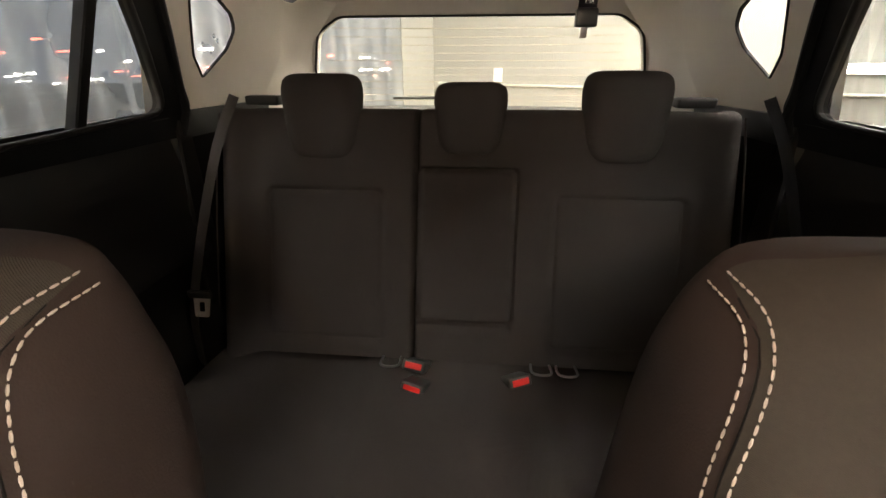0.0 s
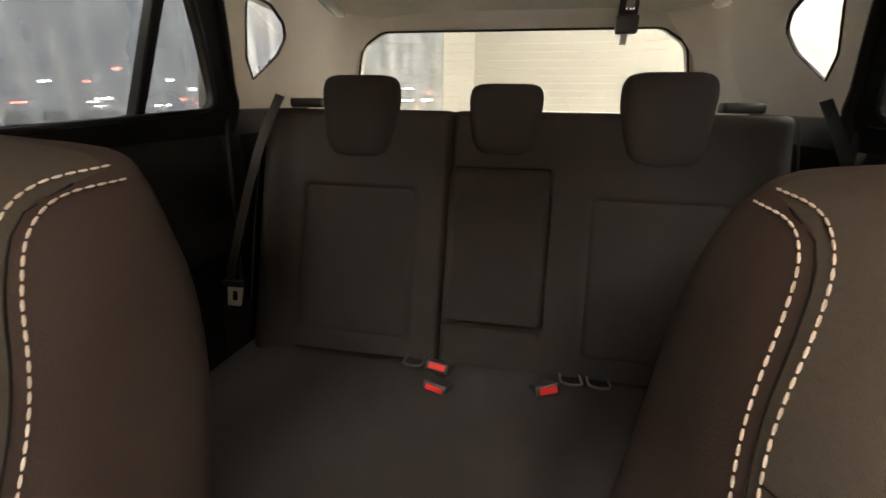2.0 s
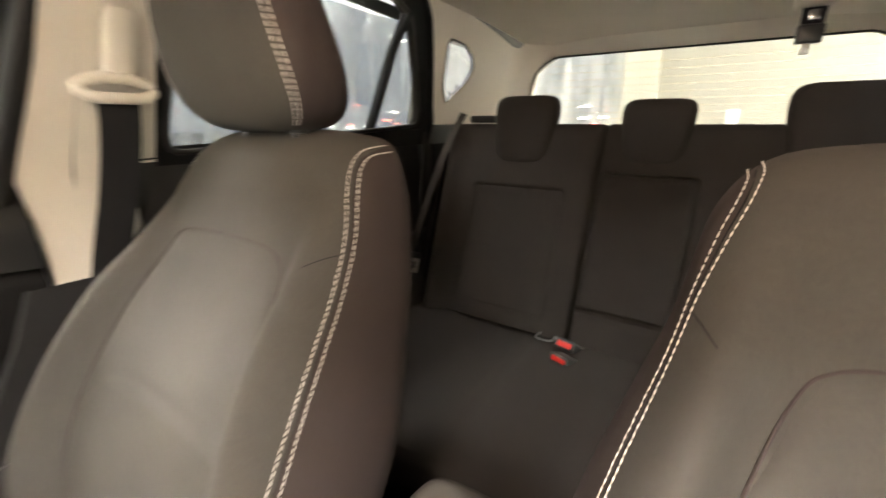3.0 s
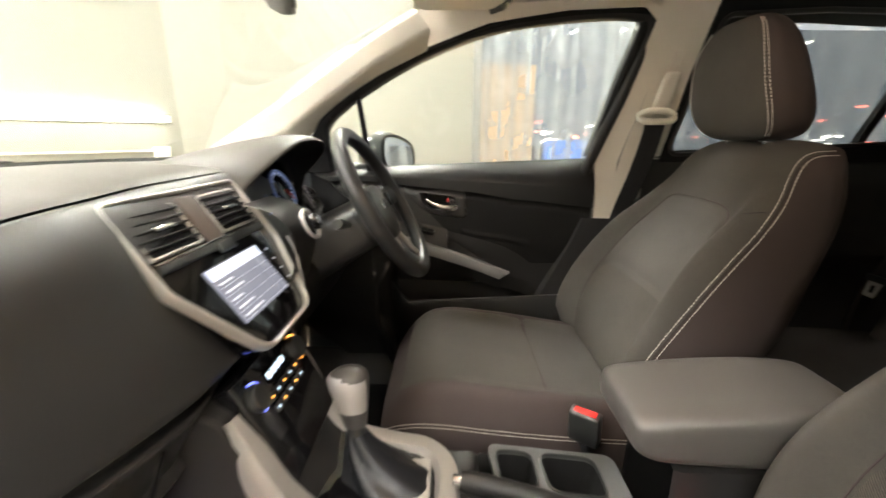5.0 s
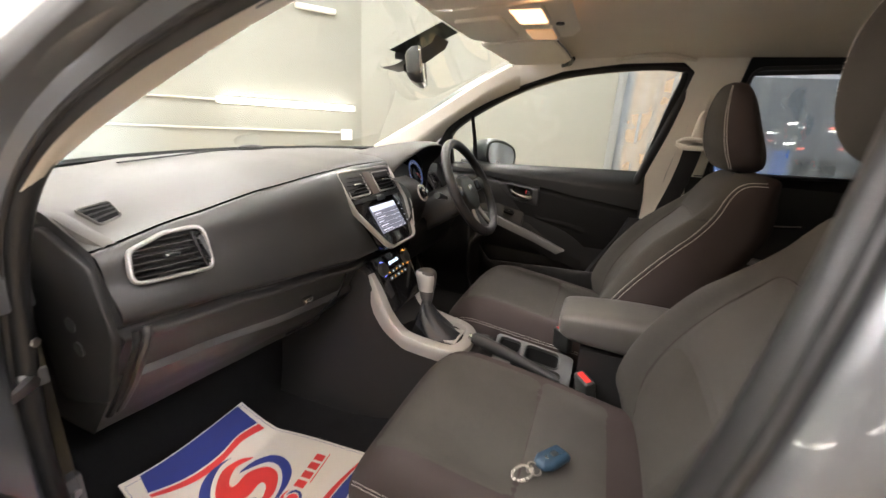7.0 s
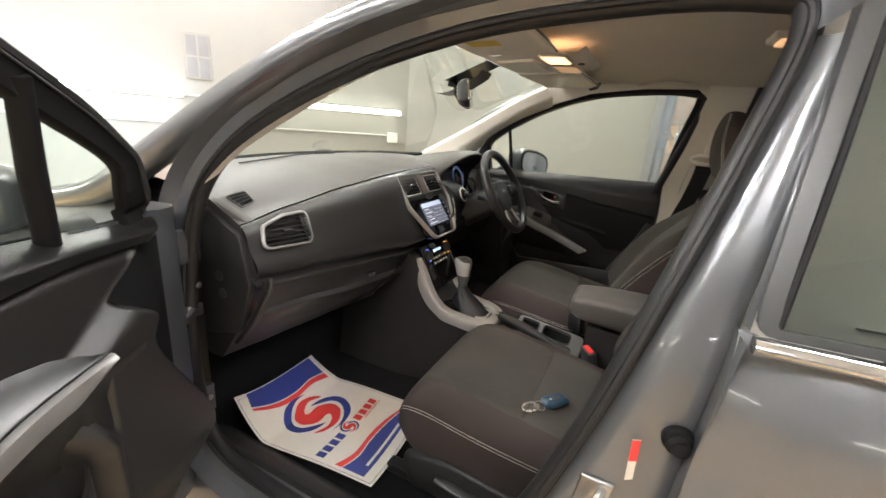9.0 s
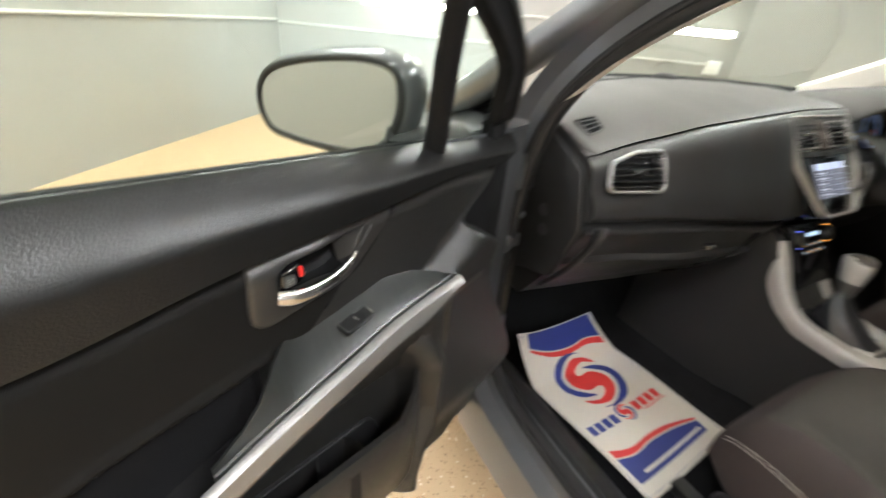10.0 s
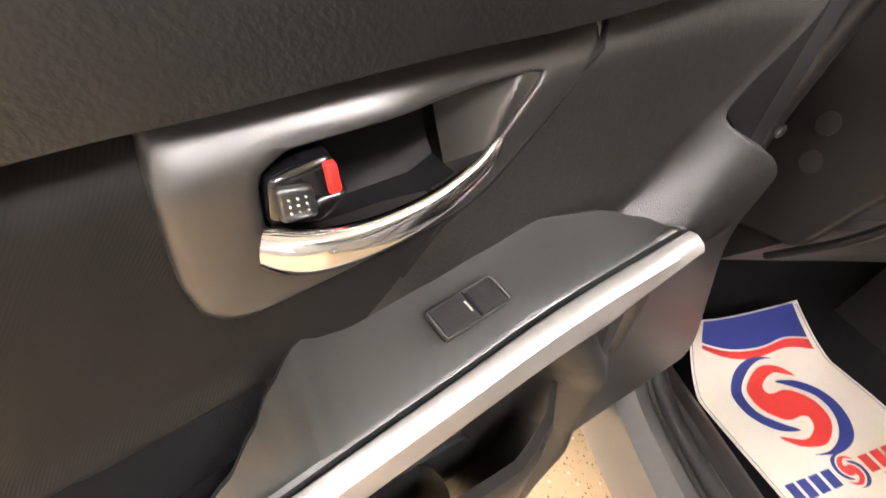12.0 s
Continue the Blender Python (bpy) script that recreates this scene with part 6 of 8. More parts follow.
# ---------------------------------------------------------------- front doors
HINGE = (0.80, -1.03)
SEAM = [(0.05, 1.000), (0.27, 1.002), (0.45, 0.982), (0.58, 0.969), (0.75, 0.943), (1.02, 0.915)]
FRONT_EDGE = [(p.x, p.y) for p in spline([(z, a, 0) for z, a in [(0.30, 0.26), (0.36, 0.20), (0.42, 0.13), (0.50, 0.055), (0.567, 0.047), (0.70, 0.12), (0.78, 0.165), (0.82, 0.178), (0.846, 0.170), (0.868, 0.165), (0.89, 0.195), (0.912, 0.232), (0.935, 0.215), (0.96, 0.185), (1.0, 0.14), (1.04, 0.075), (1.06, 0.06)]], 90)]
SHELF_WALL = [(0.19, 0.790), (0.266, 0.835), (0.346, 0.866), (0.409, 0.877), (0.491, 0.867), (0.561, 0.852), (0.62, 0.836), (0.70, 0.812), (0.76, 0.78), (0.80, 0.75)]
STRIP = [(0.19, 0.862), (0.286, 0.847), (0.398, 0.829), (0.48, 0.803), (0.575, 0.772), (0.65, 0.744), (0.72, 0.716), (0.80, 0.69)]

SHELF_WALL, STRIP = ([(p.x, p.y) for p in spline([(a, z, 0) for a, z in table], 50)] for table in (SHELF_WALL, STRIP))


def belt_z(a):
    return 1.030 + 0.038 * a


PULL_TOP = [(0.56, 0.836), (0.572, 0.833), (0.615, 0.824), (0.653, 0.818), (0.70, 0.812), (0.78, 0.795)]
RIDGE = [(0.40, 0.35), (0.453, 0.336), (0.563, 0.288), (0.66, 0.297), (0.737, 0.323), (0.80, 0.34)]


RECESS = [(0.556, 0.908), (0.548, 0.899), (0.468, 0.907), (0.418, 0.960), (0.424, 0.971), (0.522, 0.961), (0.553, 0.953)]


def inside(a, z):
    """Whether (a, z) lies in the handle's recess."""
    hit = False
    for (a0, z0), (a1, z1) in zip(RECESS, RECESS[1:] + RECESS[:1]):
        if (z0 > z) != (z1 > z) and a < a0 + (a1 - a0) * (z - z0) / (z1 - z0):
            hit = not hit
    return hit


def roll(d):
    """How far the lining falls back at d below the pad's seam."""
    return 0.65 * (0.020 - d) if d < 0.012 else 0.0052 * max(0, 1 - (d - 0.012) / 0.016) ** 2


WELL = [1.0]
# where the ribbed insert meets the plain moulding: height, distance from the hinge
JOIN = [(0.80, 0.545), (0.84, 0.520), (0.870, 0.494), (0.897, 0.470), (0.912, 0.445), (0.942, 0.415), (0.972, 0.384), (0.984, 0.378), (1.01, 0.366)]


def trim_depth(a, z):
    """How far the door lining stands in from the hinge line."""
    zs = lerp_table(SEAM, a)[0]
    bz = belt_z(a)
    if z > zs:
        t = (z - zs) / max(0.01, bz - zs)
        n = 0.072 - 0.002 * t - 0.046 * max(0, (t - 0.42) / 0.58) ** 1.5
    else:
        n = 0.062 - roll(zs - z)
    if z < 0.80:
        low = ease((0.80 - z) / 0.12)
        r = lerp_table(RIDGE, z)[0]
        n += low * (0.020 * ease((a - r + 0.05) / 0.05) + 0.028 * math.exp(-((a - r) / 0.026) ** 2) - 0.030 * ease((a - r - 0.02) / 0.05))
    # the pull pocket behind the strip is a deep well
    well = ease((lerp_table(PULL_TOP, a)[0] - z) / 0.012) * ease((a - 0.566) / 0.012) * ease((0.785 - a) / 0.025) * ease((z - lerp_table(STRIP, a)[0] + 0.075) / 0.02)
    n += 0.004 * math.exp(-((z - lerp_table(PULL_TOP, a)[0] - 0.005) / 0.008) ** 2) * ease((a - 0.566) / 0.012) * ease((0.80 - a) / 0.03)
    n += (0.020 - n) * well * WELL[0]
    if inside(a, z):
        n = 0.016
    # the front moulding swells out ahead of the shelf
    k = (a - 0.20) / 0.085
    hi, lo = 0.972 - 0.078 * k, 0.884 - 0.046 * k
    n += (0.097 - n) * ease((hi - z) / max(0.030, hi - lo)) * (1 - ease((0.85 - z) / 0.02) * ease((a - 0.283) / 0.022)) * ease((z - 0.40) / 0.14)
    ed = a - lerp_table(FRONT_EDGE, z)[0]
    n -= 0.014 * max(0, 1 - ed / 0.012) ** 2
    return n


def front_door(s, opened, label):
    WELL[0] = 1.0 if opened else 0.0
    turn = radians(20) if opened else radians(90)
    e = Vector((math.cos(turn), math.sin(turn), 0))
    n_ = Vector((-math.sin(turn), math.cos(turn), 0))

    def at(a, n, z):
        g = Vector((HINGE[0], HINGE[1], z)) + e * a + n_ * n
        return Vector((s * g.x, g.y, g.z))
    d = thing("front_door", at(0, 0, 0.36), label, "car door", "front doors")
    # lining
    def strip_of(f0, f1, n, side=0, cols=140):
        rows = []
        for i in range(n + 1):
            row = []
            for k in range(cols + 1):
                u = k / cols
                zr = 0.66
                for _ in range(3):
                    a0 = lerp_table(FRONT_EDGE, zr)[0]
                    a1 = 0.985 - 0.10 * max(0, (0.75 - zr) / 0.4)
                    if side:
                        a0, a1 = (a0, lerp_table(JOIN, zr)[0]) if side < 0 else (lerp_table(JOIN, zr)[0], a1)
                    a = a0 + (a1 - a0) * u
                    zr = f0(a) + (f1(a) - f0(a)) * i / n
                row.append(at(a, trim_depth(a, zr), zr))
            rows.append(row)
        return grid(rows)
    seam = lambda a: lerp_table(SEAM, a)[0]
    low = lambda a: lerp_table(SHELF_WALL, a)[0] - 0.02
    part("upper_pad", strip_of(lambda a: seam(a) + 0.001, belt_z, 22), DOORPAD, d, "padded black grained door top", 50)
    part("insert", strip_of(low, lambda a: seam(a) - 0.0005, 44, 1), DOORCLOTH, d, "black finely ribbed cloth insert", 50)
    part("front_moulding", strip_of(low, lambda a: seam(a) - 0.0005, 44, -1), DOORSKIN, d, "black grained moulding", 50)
    part("lower_lining", strip_of(lambda a: 0.36, low, 110, cols=280), DOORSKIN, d, "black moulded lower lining", 50)
    part("lining_back", grid([[at(a, -0.01, z) for a in (0.03, 0.5, 0.98)] for z in (0.30, 0.7, 1.03)]), PAINT, d)
    part("belt_seal", tube([at(a, 0.014, belt_z(a) - 0.001) for a in (0.17, 0.4, 0.6, 0.8, 0.985)], 0.005, 8, flat=0.7), RUBBER, d)
    part("door_top", grid([[at(a, n, belt_z(a) + h) for a in (0.04, 0.2, 0.4, 0.6, 0.8, 0.985)] for n, h in ((0.0245, -0.001), (0.020, 0.0), (0.015, -0.012))]), DOORPAD, d)
    part("lining_return", grid([[at(lerp_table(FRONT_EDGE, z)[0], trim_depth(lerp_table(FRONT_EDGE, z)[0], z), z), at(lerp_table(FRONT_EDGE, z)[0] + 0.004, 0.040, z), at(0.5 * lerp_table(FRONT_EDGE, z)[0] + 0.045, 0.0375, z), at(0.085, 0.034, z), at(0.080, 0.030, z)] for z in [0.56 + 0.47 * i / 30 for i in range(31)]]), RUBBER, d)
    # armrest shelf, silver strip
    As = [0.279 + (0.66 - 0.279) * i / 160 for i in range(161)]
    TIP_EDGE = [(0.279, 0.8475, 0.0930), (0.296, 0.8535, 0.0885), (0.319, 0.863, 0.078), (0.3555, 0.8725, 0.0663), (0.40, 0.875, 0.059), (0.441, 0.871, 0.0545), (0.48, 0.8655, 0.052), (0.525, 0.8565, 0.052)]
    BACK_EDGE = [(0.525, 0.8565, 0.052), (0.54, 0.854, 0.055), (0.555, 0.849, 0.061), (0.570, 0.838, 0.070), (0.584, 0.820, 0.078), (0.602, 0.798, 0.084), (0.625, 0.777, 0.087), (0.66, 0.754, 0.089)]
    rows = []
    for a in As:
        zw, zs = lerp_table(SHELF_WALL, a)[0], lerp_table(STRIP, a)[0]
        k = min(1, max(0, (a - 0.20) / 0.10))
        if a > 0.525:
            zb, nb = lerp_table(BACK_EDGE, a)
            if not opened:
                zb = min(zb, zs + 0.012 + 0.2 * (0.60 - a)) if a < 0.6 else zs + 0.008
        else:
            zb, nb = lerp_table(TIP_EDGE, a)
        nf = 0.0935
        zf = zs + 0.002
        rows.append([at(a, nb - 0.004, zb - 0.06), at(a, nb - 0.004, zb - 0.008), at(a, nb - 0.002, zb - 0.002), at(a, nb + 0.003, zb + 0.001), at(a, nb * 0.55 + nf * 0.45, zb * 0.58 + zf * 0.42 + 0.003 * k), at(a, nf - 0.003, zf + 0.001), at(a, nf, zf - 0.001), at(a, nf + 0.001, zf - 0.012)])
    part("armrest_shelf", grid(rows), SMOOTH if opened else DOORSKIN, d, "smooth satin armrest shelf")
    rows = []
    for i in range(188):
        a = 0.279 + (0.66 - 0.279) * i / 160
        zs = lerp_table(STRIP, a)[0]
        h = min(0.036, 0.012 + 0.34 * max(0, a - 0.283)) * min(1, (0.7251 - a) / 0.035 + 0.05)
        rows.append([at(a, 0.0965, zs - 0.008), at(a, 0.0965, zs - 0.001), at(a, 0.098, zs + 0.001), at(a, 0.104, zs + 0.002), at(a, 0.111, zs - 0.002), at(a, 0.114, zs - h * 0.55), at(a, 0.110, zs - h), at(a, 0.085, zs - h - 0.006)])
    part("silver_strip", grid(rows), SILVER_TONED, d, "satin silver armrest strip")
    rows = []
    for a in [0.21 + (0.80 - 0.21) * i / 30 for i in range(31)]:
        zs = lerp_table(STRIP, a)[0] - (0.026 if a < 0.7 else 0.014)
        rows.append([at(a, 0.100, zs), at(a, 0.098, zs - 0.012), at(a, 0.088, zs - 0.05), at(a, trim_depth(a, 0.66) - 0.004, 0.66)])
    part("armrest_underside", grid(rows), DOORSKIN, d)
    # black sheet over the pull pocket's well, painting in its deep shade
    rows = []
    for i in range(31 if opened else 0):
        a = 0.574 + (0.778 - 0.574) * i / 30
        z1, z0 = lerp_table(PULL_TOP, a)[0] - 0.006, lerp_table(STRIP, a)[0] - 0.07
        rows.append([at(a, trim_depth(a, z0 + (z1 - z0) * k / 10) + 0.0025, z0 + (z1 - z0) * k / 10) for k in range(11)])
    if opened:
        part("pull_pocket_shade", grid(rows), CARPET, d, "black sheet painting the shade in the pull pocket")
    # map pocket
    rows = []
    for i in range(31):
        a = 0.34 + (0.93 - 0.34) * i / 30
        k = min(1, (a - 0.34) / 0.05) ** 0.5 * min(1, (0.935 - a) / 0.03) ** 0.5
        top = 0.615 + 0.05 * (a - 0.34) + 0.06 * max(0, 1 - (a - 0.34) / 0.06)
        rows.append([at(a, 0.078 + 0.030 * k, top - 0.002), at(a, 0.085 + 0.034 * k, top), at(a, 0.088 + 0.036 * k, top - 0.012), at(a, 0.088 + 0.034 * k, 0.52), at(a, 0.085 + 0.02 * k, 0.42), at(a, 0.075, 0.375)])
    part("map_pocket", grid(rows), DOORSKIN, d, "black moulded map pocket")
    part("bottle_holder", tube([at(0.50, 0.088, 0.50), at(0.50, 0.088, 0.60)], [0.036, 0.037], 20, cap=False), RUBBER, d)
    part("pocket_mouth", slab(fillet([(0.38, 0.50), (0.91, 0.50), (0.90, 0.60), (0.42, 0.60)], 0.03), 0.04, 0.060, lambda a, z, w: at(a, w, z), 0.004), RUBBER, d)
    # handle
    OUTER = [(0.577, 0.971), (0.581, 0.955), (0.584, 0.930), (0.586, 0.908), (0.584, 0.893), (0.577, 0.8845), (0.5665, 0.8835), (0.538, 0.888), (0.477, 0.8975), (0.4553, 0.9035), (0.4416, 0.914), (0.4218, 0.931), (0.400, 0.953), (0.3855, 0.974), (0.384, 0.9855), (0.43, 0.9825), (0.4738, 0.9795), (0.5356, 0.9745)]
    INNER = [(0.547, 0.949), (0.5375, 0.954), (0.5215, 0.956), (0.458, 0.963), (0.4235, 0.9665), (0.4195, 0.9655), (0.444, 0.935), (0.459, 0.921), (0.474, 0.912), (0.512, 0.9080), (0.5377, 0.9065), (0.5505, 0.910), (0.5513, 0.925), (0.550, 0.943)]

    def reach(poly, ang):
        """How far the outline lies from the handle's middle along a direction."""
        c, q = Vector((0.495, 0.9345)), Vector((math.cos(ang), math.sin(ang)))
        best = 0.0
        for i in range(len(poly)):
            u, v = Vector(poly[i - 1]) - c, Vector(poly[i]) - c
            den = (v - u).x * q.y - (v - u).y * q.x
            if abs(den) > 1e-9:
                t = -(u.x * q.y - u.y * q.x) / den
                if 0 <= t <= 1:
                    best = max(best, (u + (v - u) * t).dot(q))
        return best
    angs = [2 * math.pi * k / 144 for k in range(144)]
    rows = []
    for inward, rise in ((0.0, -0.1), (0.0008, 0.35), (0.002, 0.68), (0.004, 0.86), (0.008, 0.96), (0.3, 1.02), (0.55, 1.06), (0.8, 1.06), (0.92, 1.02), (0.97, 0.9), (1.0, 0.6), (1.02, -1.2)):
        row = []
        for g in angs:
            ro, ri = reach(OUTER, g), reach(INNER, g)
            r_ = ro - inward if inward < 0.02 else ro - 0.008 + (ri - ro + 0.008) * inward
            a, z = 0.495 + r_ * math.cos(g), 0.9345 + r_ * math.sin(g)
            ao, zo = 0.495 + ro * math.cos(g), 0.9345 + ro * math.sin(g)
            low = 0.0595
            left = ease((ao - 0.43) / 0.08)
            if inward < 0.02 and rise > 0:
                rise_here = rise + (0.97 - rise) * ease((zo - lerp_table(SEAM, ao)[0] + 0.012) / 0.008)
            else:
                rise_here = rise
            slope = roll(lerp_table(SEAM, a)[0] - z)
            row.append(at(a, low + rise_here * (0.0035 + 0.0065 * left) - slope * (1 if rise > 0 else 0.4), z))
        rows.append(row)
    hb_ = part("handle_bezel", grid(rows, True), HANDLE_PLASTIC if opened else DOORSKIN, d, "satin grey-black handle surround", 60)

    def lip(a, z):
        """The bezel's height round its recess."""
        return 0.0585 + 0.6 * (0.0035 + 0.0065 * ease((a - 0.43) / 0.08)) - roll(lerp_table(SEAM, a)[0] - z)

    def span(a):
        """Lowest and highest edge of the handle's recess at a."""
        zs_ = []
        for i in range(len(INNER)):
            (a0, z0), (a1, z1) = INNER[i - 1], INNER[i]
            if (a0 - a) * (a1 - a) <= 0 and a0 != a1:
                zs_.append(z0 + (z1 - z0) * (a - a0) / (a1 - a0))
        return min(zs_), max(zs_)
    # The deep box is coloured blacker than the ramp to paint in its shade.
    for name, a_from, a_to, mat in (("handle_recess", 0.5495, 0.4605, RUBBER), ("recess_ramp", 0.4605, 0.4205, HANDLE_PLASTIC)):
        rows = []
        for i in range(25):
            a = a_from + (a_to - a_from) * i / 24
            zl, zh = span(a)
            row = [at(a, lip(a, zh), zh)]
            for k in range(9):
                z = zh + (zl - zh) * k / 8
                deep = 0.022 + (0.065 - 0.022) * min(1, max(0, (0.4605 - a) / 0.036)) + (0.010 * max(0, (k - 5) / 3) ** 2 if a_to > 0.46 else 0.022 * k / 8)
                row.append(at(a, min(lip(a, z) - 0.0005, deep), z))
            row.append(at(a, lip(a, zl), zl))
            rows.append(row)
        part(name, grid(rows), mat, hb_, "", 35)
    lev = spline([at(0.5535, 0.070, 0.9195), at(0.540, 0.0775, 0.9175), at(0.517, 0.082, 0.9195), at(0.490, 0.084, 0.927), at(0.468, 0.083, 0.938), at(0.4555, 0.079, 0.947)], 20)
    part("door_handle", tube(lev, [0.0098, 0.0102, 0.0104, 0.0104, 0.0102, 0.0099, 0.0095, 0.0091, 0.0086, 0.0081, 0.0076, 0.0071, 0.0066, 0.0061, 0.0056, 0.0051, 0.0046, 0.0042, 0.0037, 0.0025], 16, flat=0.62, up=n_), CHROME, hb_, "chrome door handle lever")
    part("lock_tab", slab(fillet([(0.551, 0.927), (0.530, 0.924), (0.519, 0.933), (0.524, 0.953), (0.548, 0.947)], 0.005), 0.048, 0.0715, lambda a, z, w: at(a, w, z), 0.004), GLOSSY, hb_)
    part("lock_pad", slab(fillet([(0.5465, 0.930), (0.5325, 0.930), (0.5335, 0.9435), (0.5465, 0.9445)], 0.003), 0.068, 0.0745, lambda a, z, w: at(a, w, z), 0.002), SMOOTH, hb_)
    for i in range(3):
        for j in range(3):
            part("grip_dot", disc(at(0.5425 - 0.0030 * i, 0.0745, 0.9345 + 0.0028 * j), 0.00045, n_ if s > 0 else Vector((-n_.x, n_.y, 0)), 0.0006, 8), CONDUIT, hb_)
    part("lock_mark", slab(fillet([(0.5275, 0.936), (0.5225, 0.938), (0.5235, 0.9495), (0.5285, 0.9505)], 0.002), 0.066, 0.0738, lambda a, z, w: at(a, w, z), 0.0015), RED, hb_, "red unlocked marker")
    part("trim_seam", tube([at(a, trim_depth(a, z) + 0.0004, z) for a, z in ((0.378, 0.984), (0.384, 0.972), (0.415, 0.942), (0.445, 0.912), (0.470, 0.897), (0.494, 0.870))], 0.0012, 5), RUBBER, d)
    # window switch
    def sw(u, v, w):
        """u along the shelf towards the hinge, v towards the strip, w out of the shelf."""
        return at(0.4615 - 0.97 * u - 0.20 * v + 0.1 * w, 0.0815 + 0.82 * v + 0.35 * w, 0.8475 + 0.25 * u - 0.28 * v + 0.92 * w)
    so = fillet([(-0.0225, -0.0115), (0.0225, -0.0115), (0.0225, 0.0115), (-0.0225, 0.0115)], 0.004)
    sp = part("window_switch", bezel(so, 0.0022, 0.0018, sw, 4, 0.0015), SMOOTH, d)
    part("switch_plate", moved(block(-0.021, 0.021, -0.0105, 0.0105, -0.010, -0.002, 0.001, 1), sw), RUBBER, sp)
    part("rocker", grid([[sw(u, v, w) for v in (-0.0095, -0.009, 0.009, 0.0095)] for u, w in ((-0.0205, -0.004), (-0.020, 0.002), (-0.010, 0.0032), (0.0005, 0.004), (0.002, 0.003), (0.004, -0.0015), (0.009, -0.003), (0.015, -0.001), (0.020, 0.0015), (0.0205, -0.004))]), RUBBER, sp)
    part("rocker_mark", moved(block(-0.0015, -0.0005, -0.004, 0.004, 0.0036, 0.0041, 0, 1), sw), CONDUIT, sp)
    # speaker tweeter triangle, glass, frame
    fw = [(-0.885, 1.03), (-0.888, 1.09), (-0.880, 1.165), (-0.785, 1.245), (-0.593, 1.347), (-0.392, 1.414), (-0.202, 1.440), (-0.03, 1.446), (0.012, 1.425), (-0.012, 1.30), (-0.052, 1.075)]

    def loc(y, z, out=0.0):
        return at(y + 1.03, HINGE[0] - wall_x(y, z) - out, z)
    fr = spline([loc(y, z, 0.022) for y, z in fw], 70)
    if opened:
        # broad frame round the glass with its seal and a raised inner step
        fo2 = spline([(a, z, 0) for a, z in ((0.082, 1.025), (0.094, 1.083), (0.114, 1.119), (0.138, 1.158), (0.18, 1.194), (0.235, 1.237), (0.288, 1.271), (0.36, 1.313), (0.437, 1.355), (0.638, 1.425), (0.828, 1.452), (1.0, 1.456), (1.045, 1.43), (1.02, 1.30), (0.985, 1.045))], 90)
        fi2 = spline([(a, z, 0) for a, z in ((0.158, 1.025), (0.166, 1.065), (0.178, 1.098), (0.19, 1.134), (0.213, 1.157), (0.252, 1.183), (0.294, 1.208), (0.358, 1.246), (0.437, 1.292), (0.638, 1.372), (0.828, 1.402), (0.972, 1.406), (0.992, 1.39), (0.968, 1.30), (0.94, 1.045))], 90)

        def band(steps):
            return grid([[loc(o.x + (i.x - o.x) * t - 1.03, o.y + (i.y - o.y) * t, w) for o, i in zip(fo2, fi2)] for t, w in steps])
        part("frame_skin", band(((0.35, 0.066), (0.02, 0.064), (-0.02, 0.056), (0.0, 0.044), (0.10, 0.040))), PAINT, d)
        part("frame_seal", band(((0.02, 0.046), (0.03, 0.034), (0.10, 0.027), (0.24, 0.024), (0.31, 0.028), (0.33, 0.036))), PLASTIC, d, "black rubber door seal")
        part("window_frame", band(((0.31, 0.036), (0.335, 0.0235), (0.36, 0.020), (0.40, 0.021), (0.90, 0.013), (0.97, 0.016), (1.0, 0.024), (0.99, 0.034))), RUBBER, d, "black window frame")
        part("frame_lip", tube([loc(o.x + (i.x - o.x) * 0.345 - 1.03, o.y + (i.y - o.y) * 0.345, 0.019) for o, i in list(zip(fo2, fi2))[6:-4]], 0.0018, 6), SMOOTH, d)
        part("sash_post", tube([loc(-0.743, 1.02, 0.02), loc(-0.712, 1.15, 0.02), loc(-0.682, 1.27, 0.02)], [0.016, 0.016, 0.014], 10, flat=0.6), RUBBER, d)
    else:
        part("window_frame", tube(fr, 0.019, 10, flat=0.8), RUBBER, d, "black window frame")
        part("frame_skin", tube([p + (loc(0, 1.2, 0.05) - loc(0, 1.2, 0.022)) for p in fr], 0.018, 8), PAINT, d)
        part("sash_post", tube([loc(-0.752, 1.02, 0.02), loc(-0.757, 1.15, 0.02), loc(-0.763, 1.25, 0.02)], [0.011, 0.009, 0.008], 8, flat=0.8), RUBBER, d)
    if not opened:
        part("corner_trim", slab(fillet([(0.03, 1.025), (0.158, 1.025), (0.156, 1.10), (0.165, 1.165), (0.20, 1.20), (0.15, 1.185)], 0.006), 0.0, 0.03, lambda a, z, w: loc(a - 1.03, z, 0.035 - w), 0.006), RUBBER, d, "black corner plate")
    gl = [(y, z) for y, z in fw] + [(-0.06, 1.05), (-0.88, 1.03)]
    g = part("window_glass", ([loc(y, z, 0.03) for y, z in gl], [list(range(len(gl)))]), GLASS, d)
    g.visible_shadow = False
    # outer skin
    rows = []
    for z in [0.30 + 0.715 * i / 14 for i in range(15)]:
        bow = -0.055 - 0.012 * math.sin(math.pi * (z - 0.30) / 0.76) + 0.03 * max(0, (0.42 - z) / 0.12) + (0.03 * max(0, (z - 1.02) / 0.04))
        rows.append([at(a, bow, z) for a in [0.005 + 0.985 * k / 10 for k in range(11)]])
    part("outer_skin", grid(rows), PAINT, d, "dark grey painted door skin")
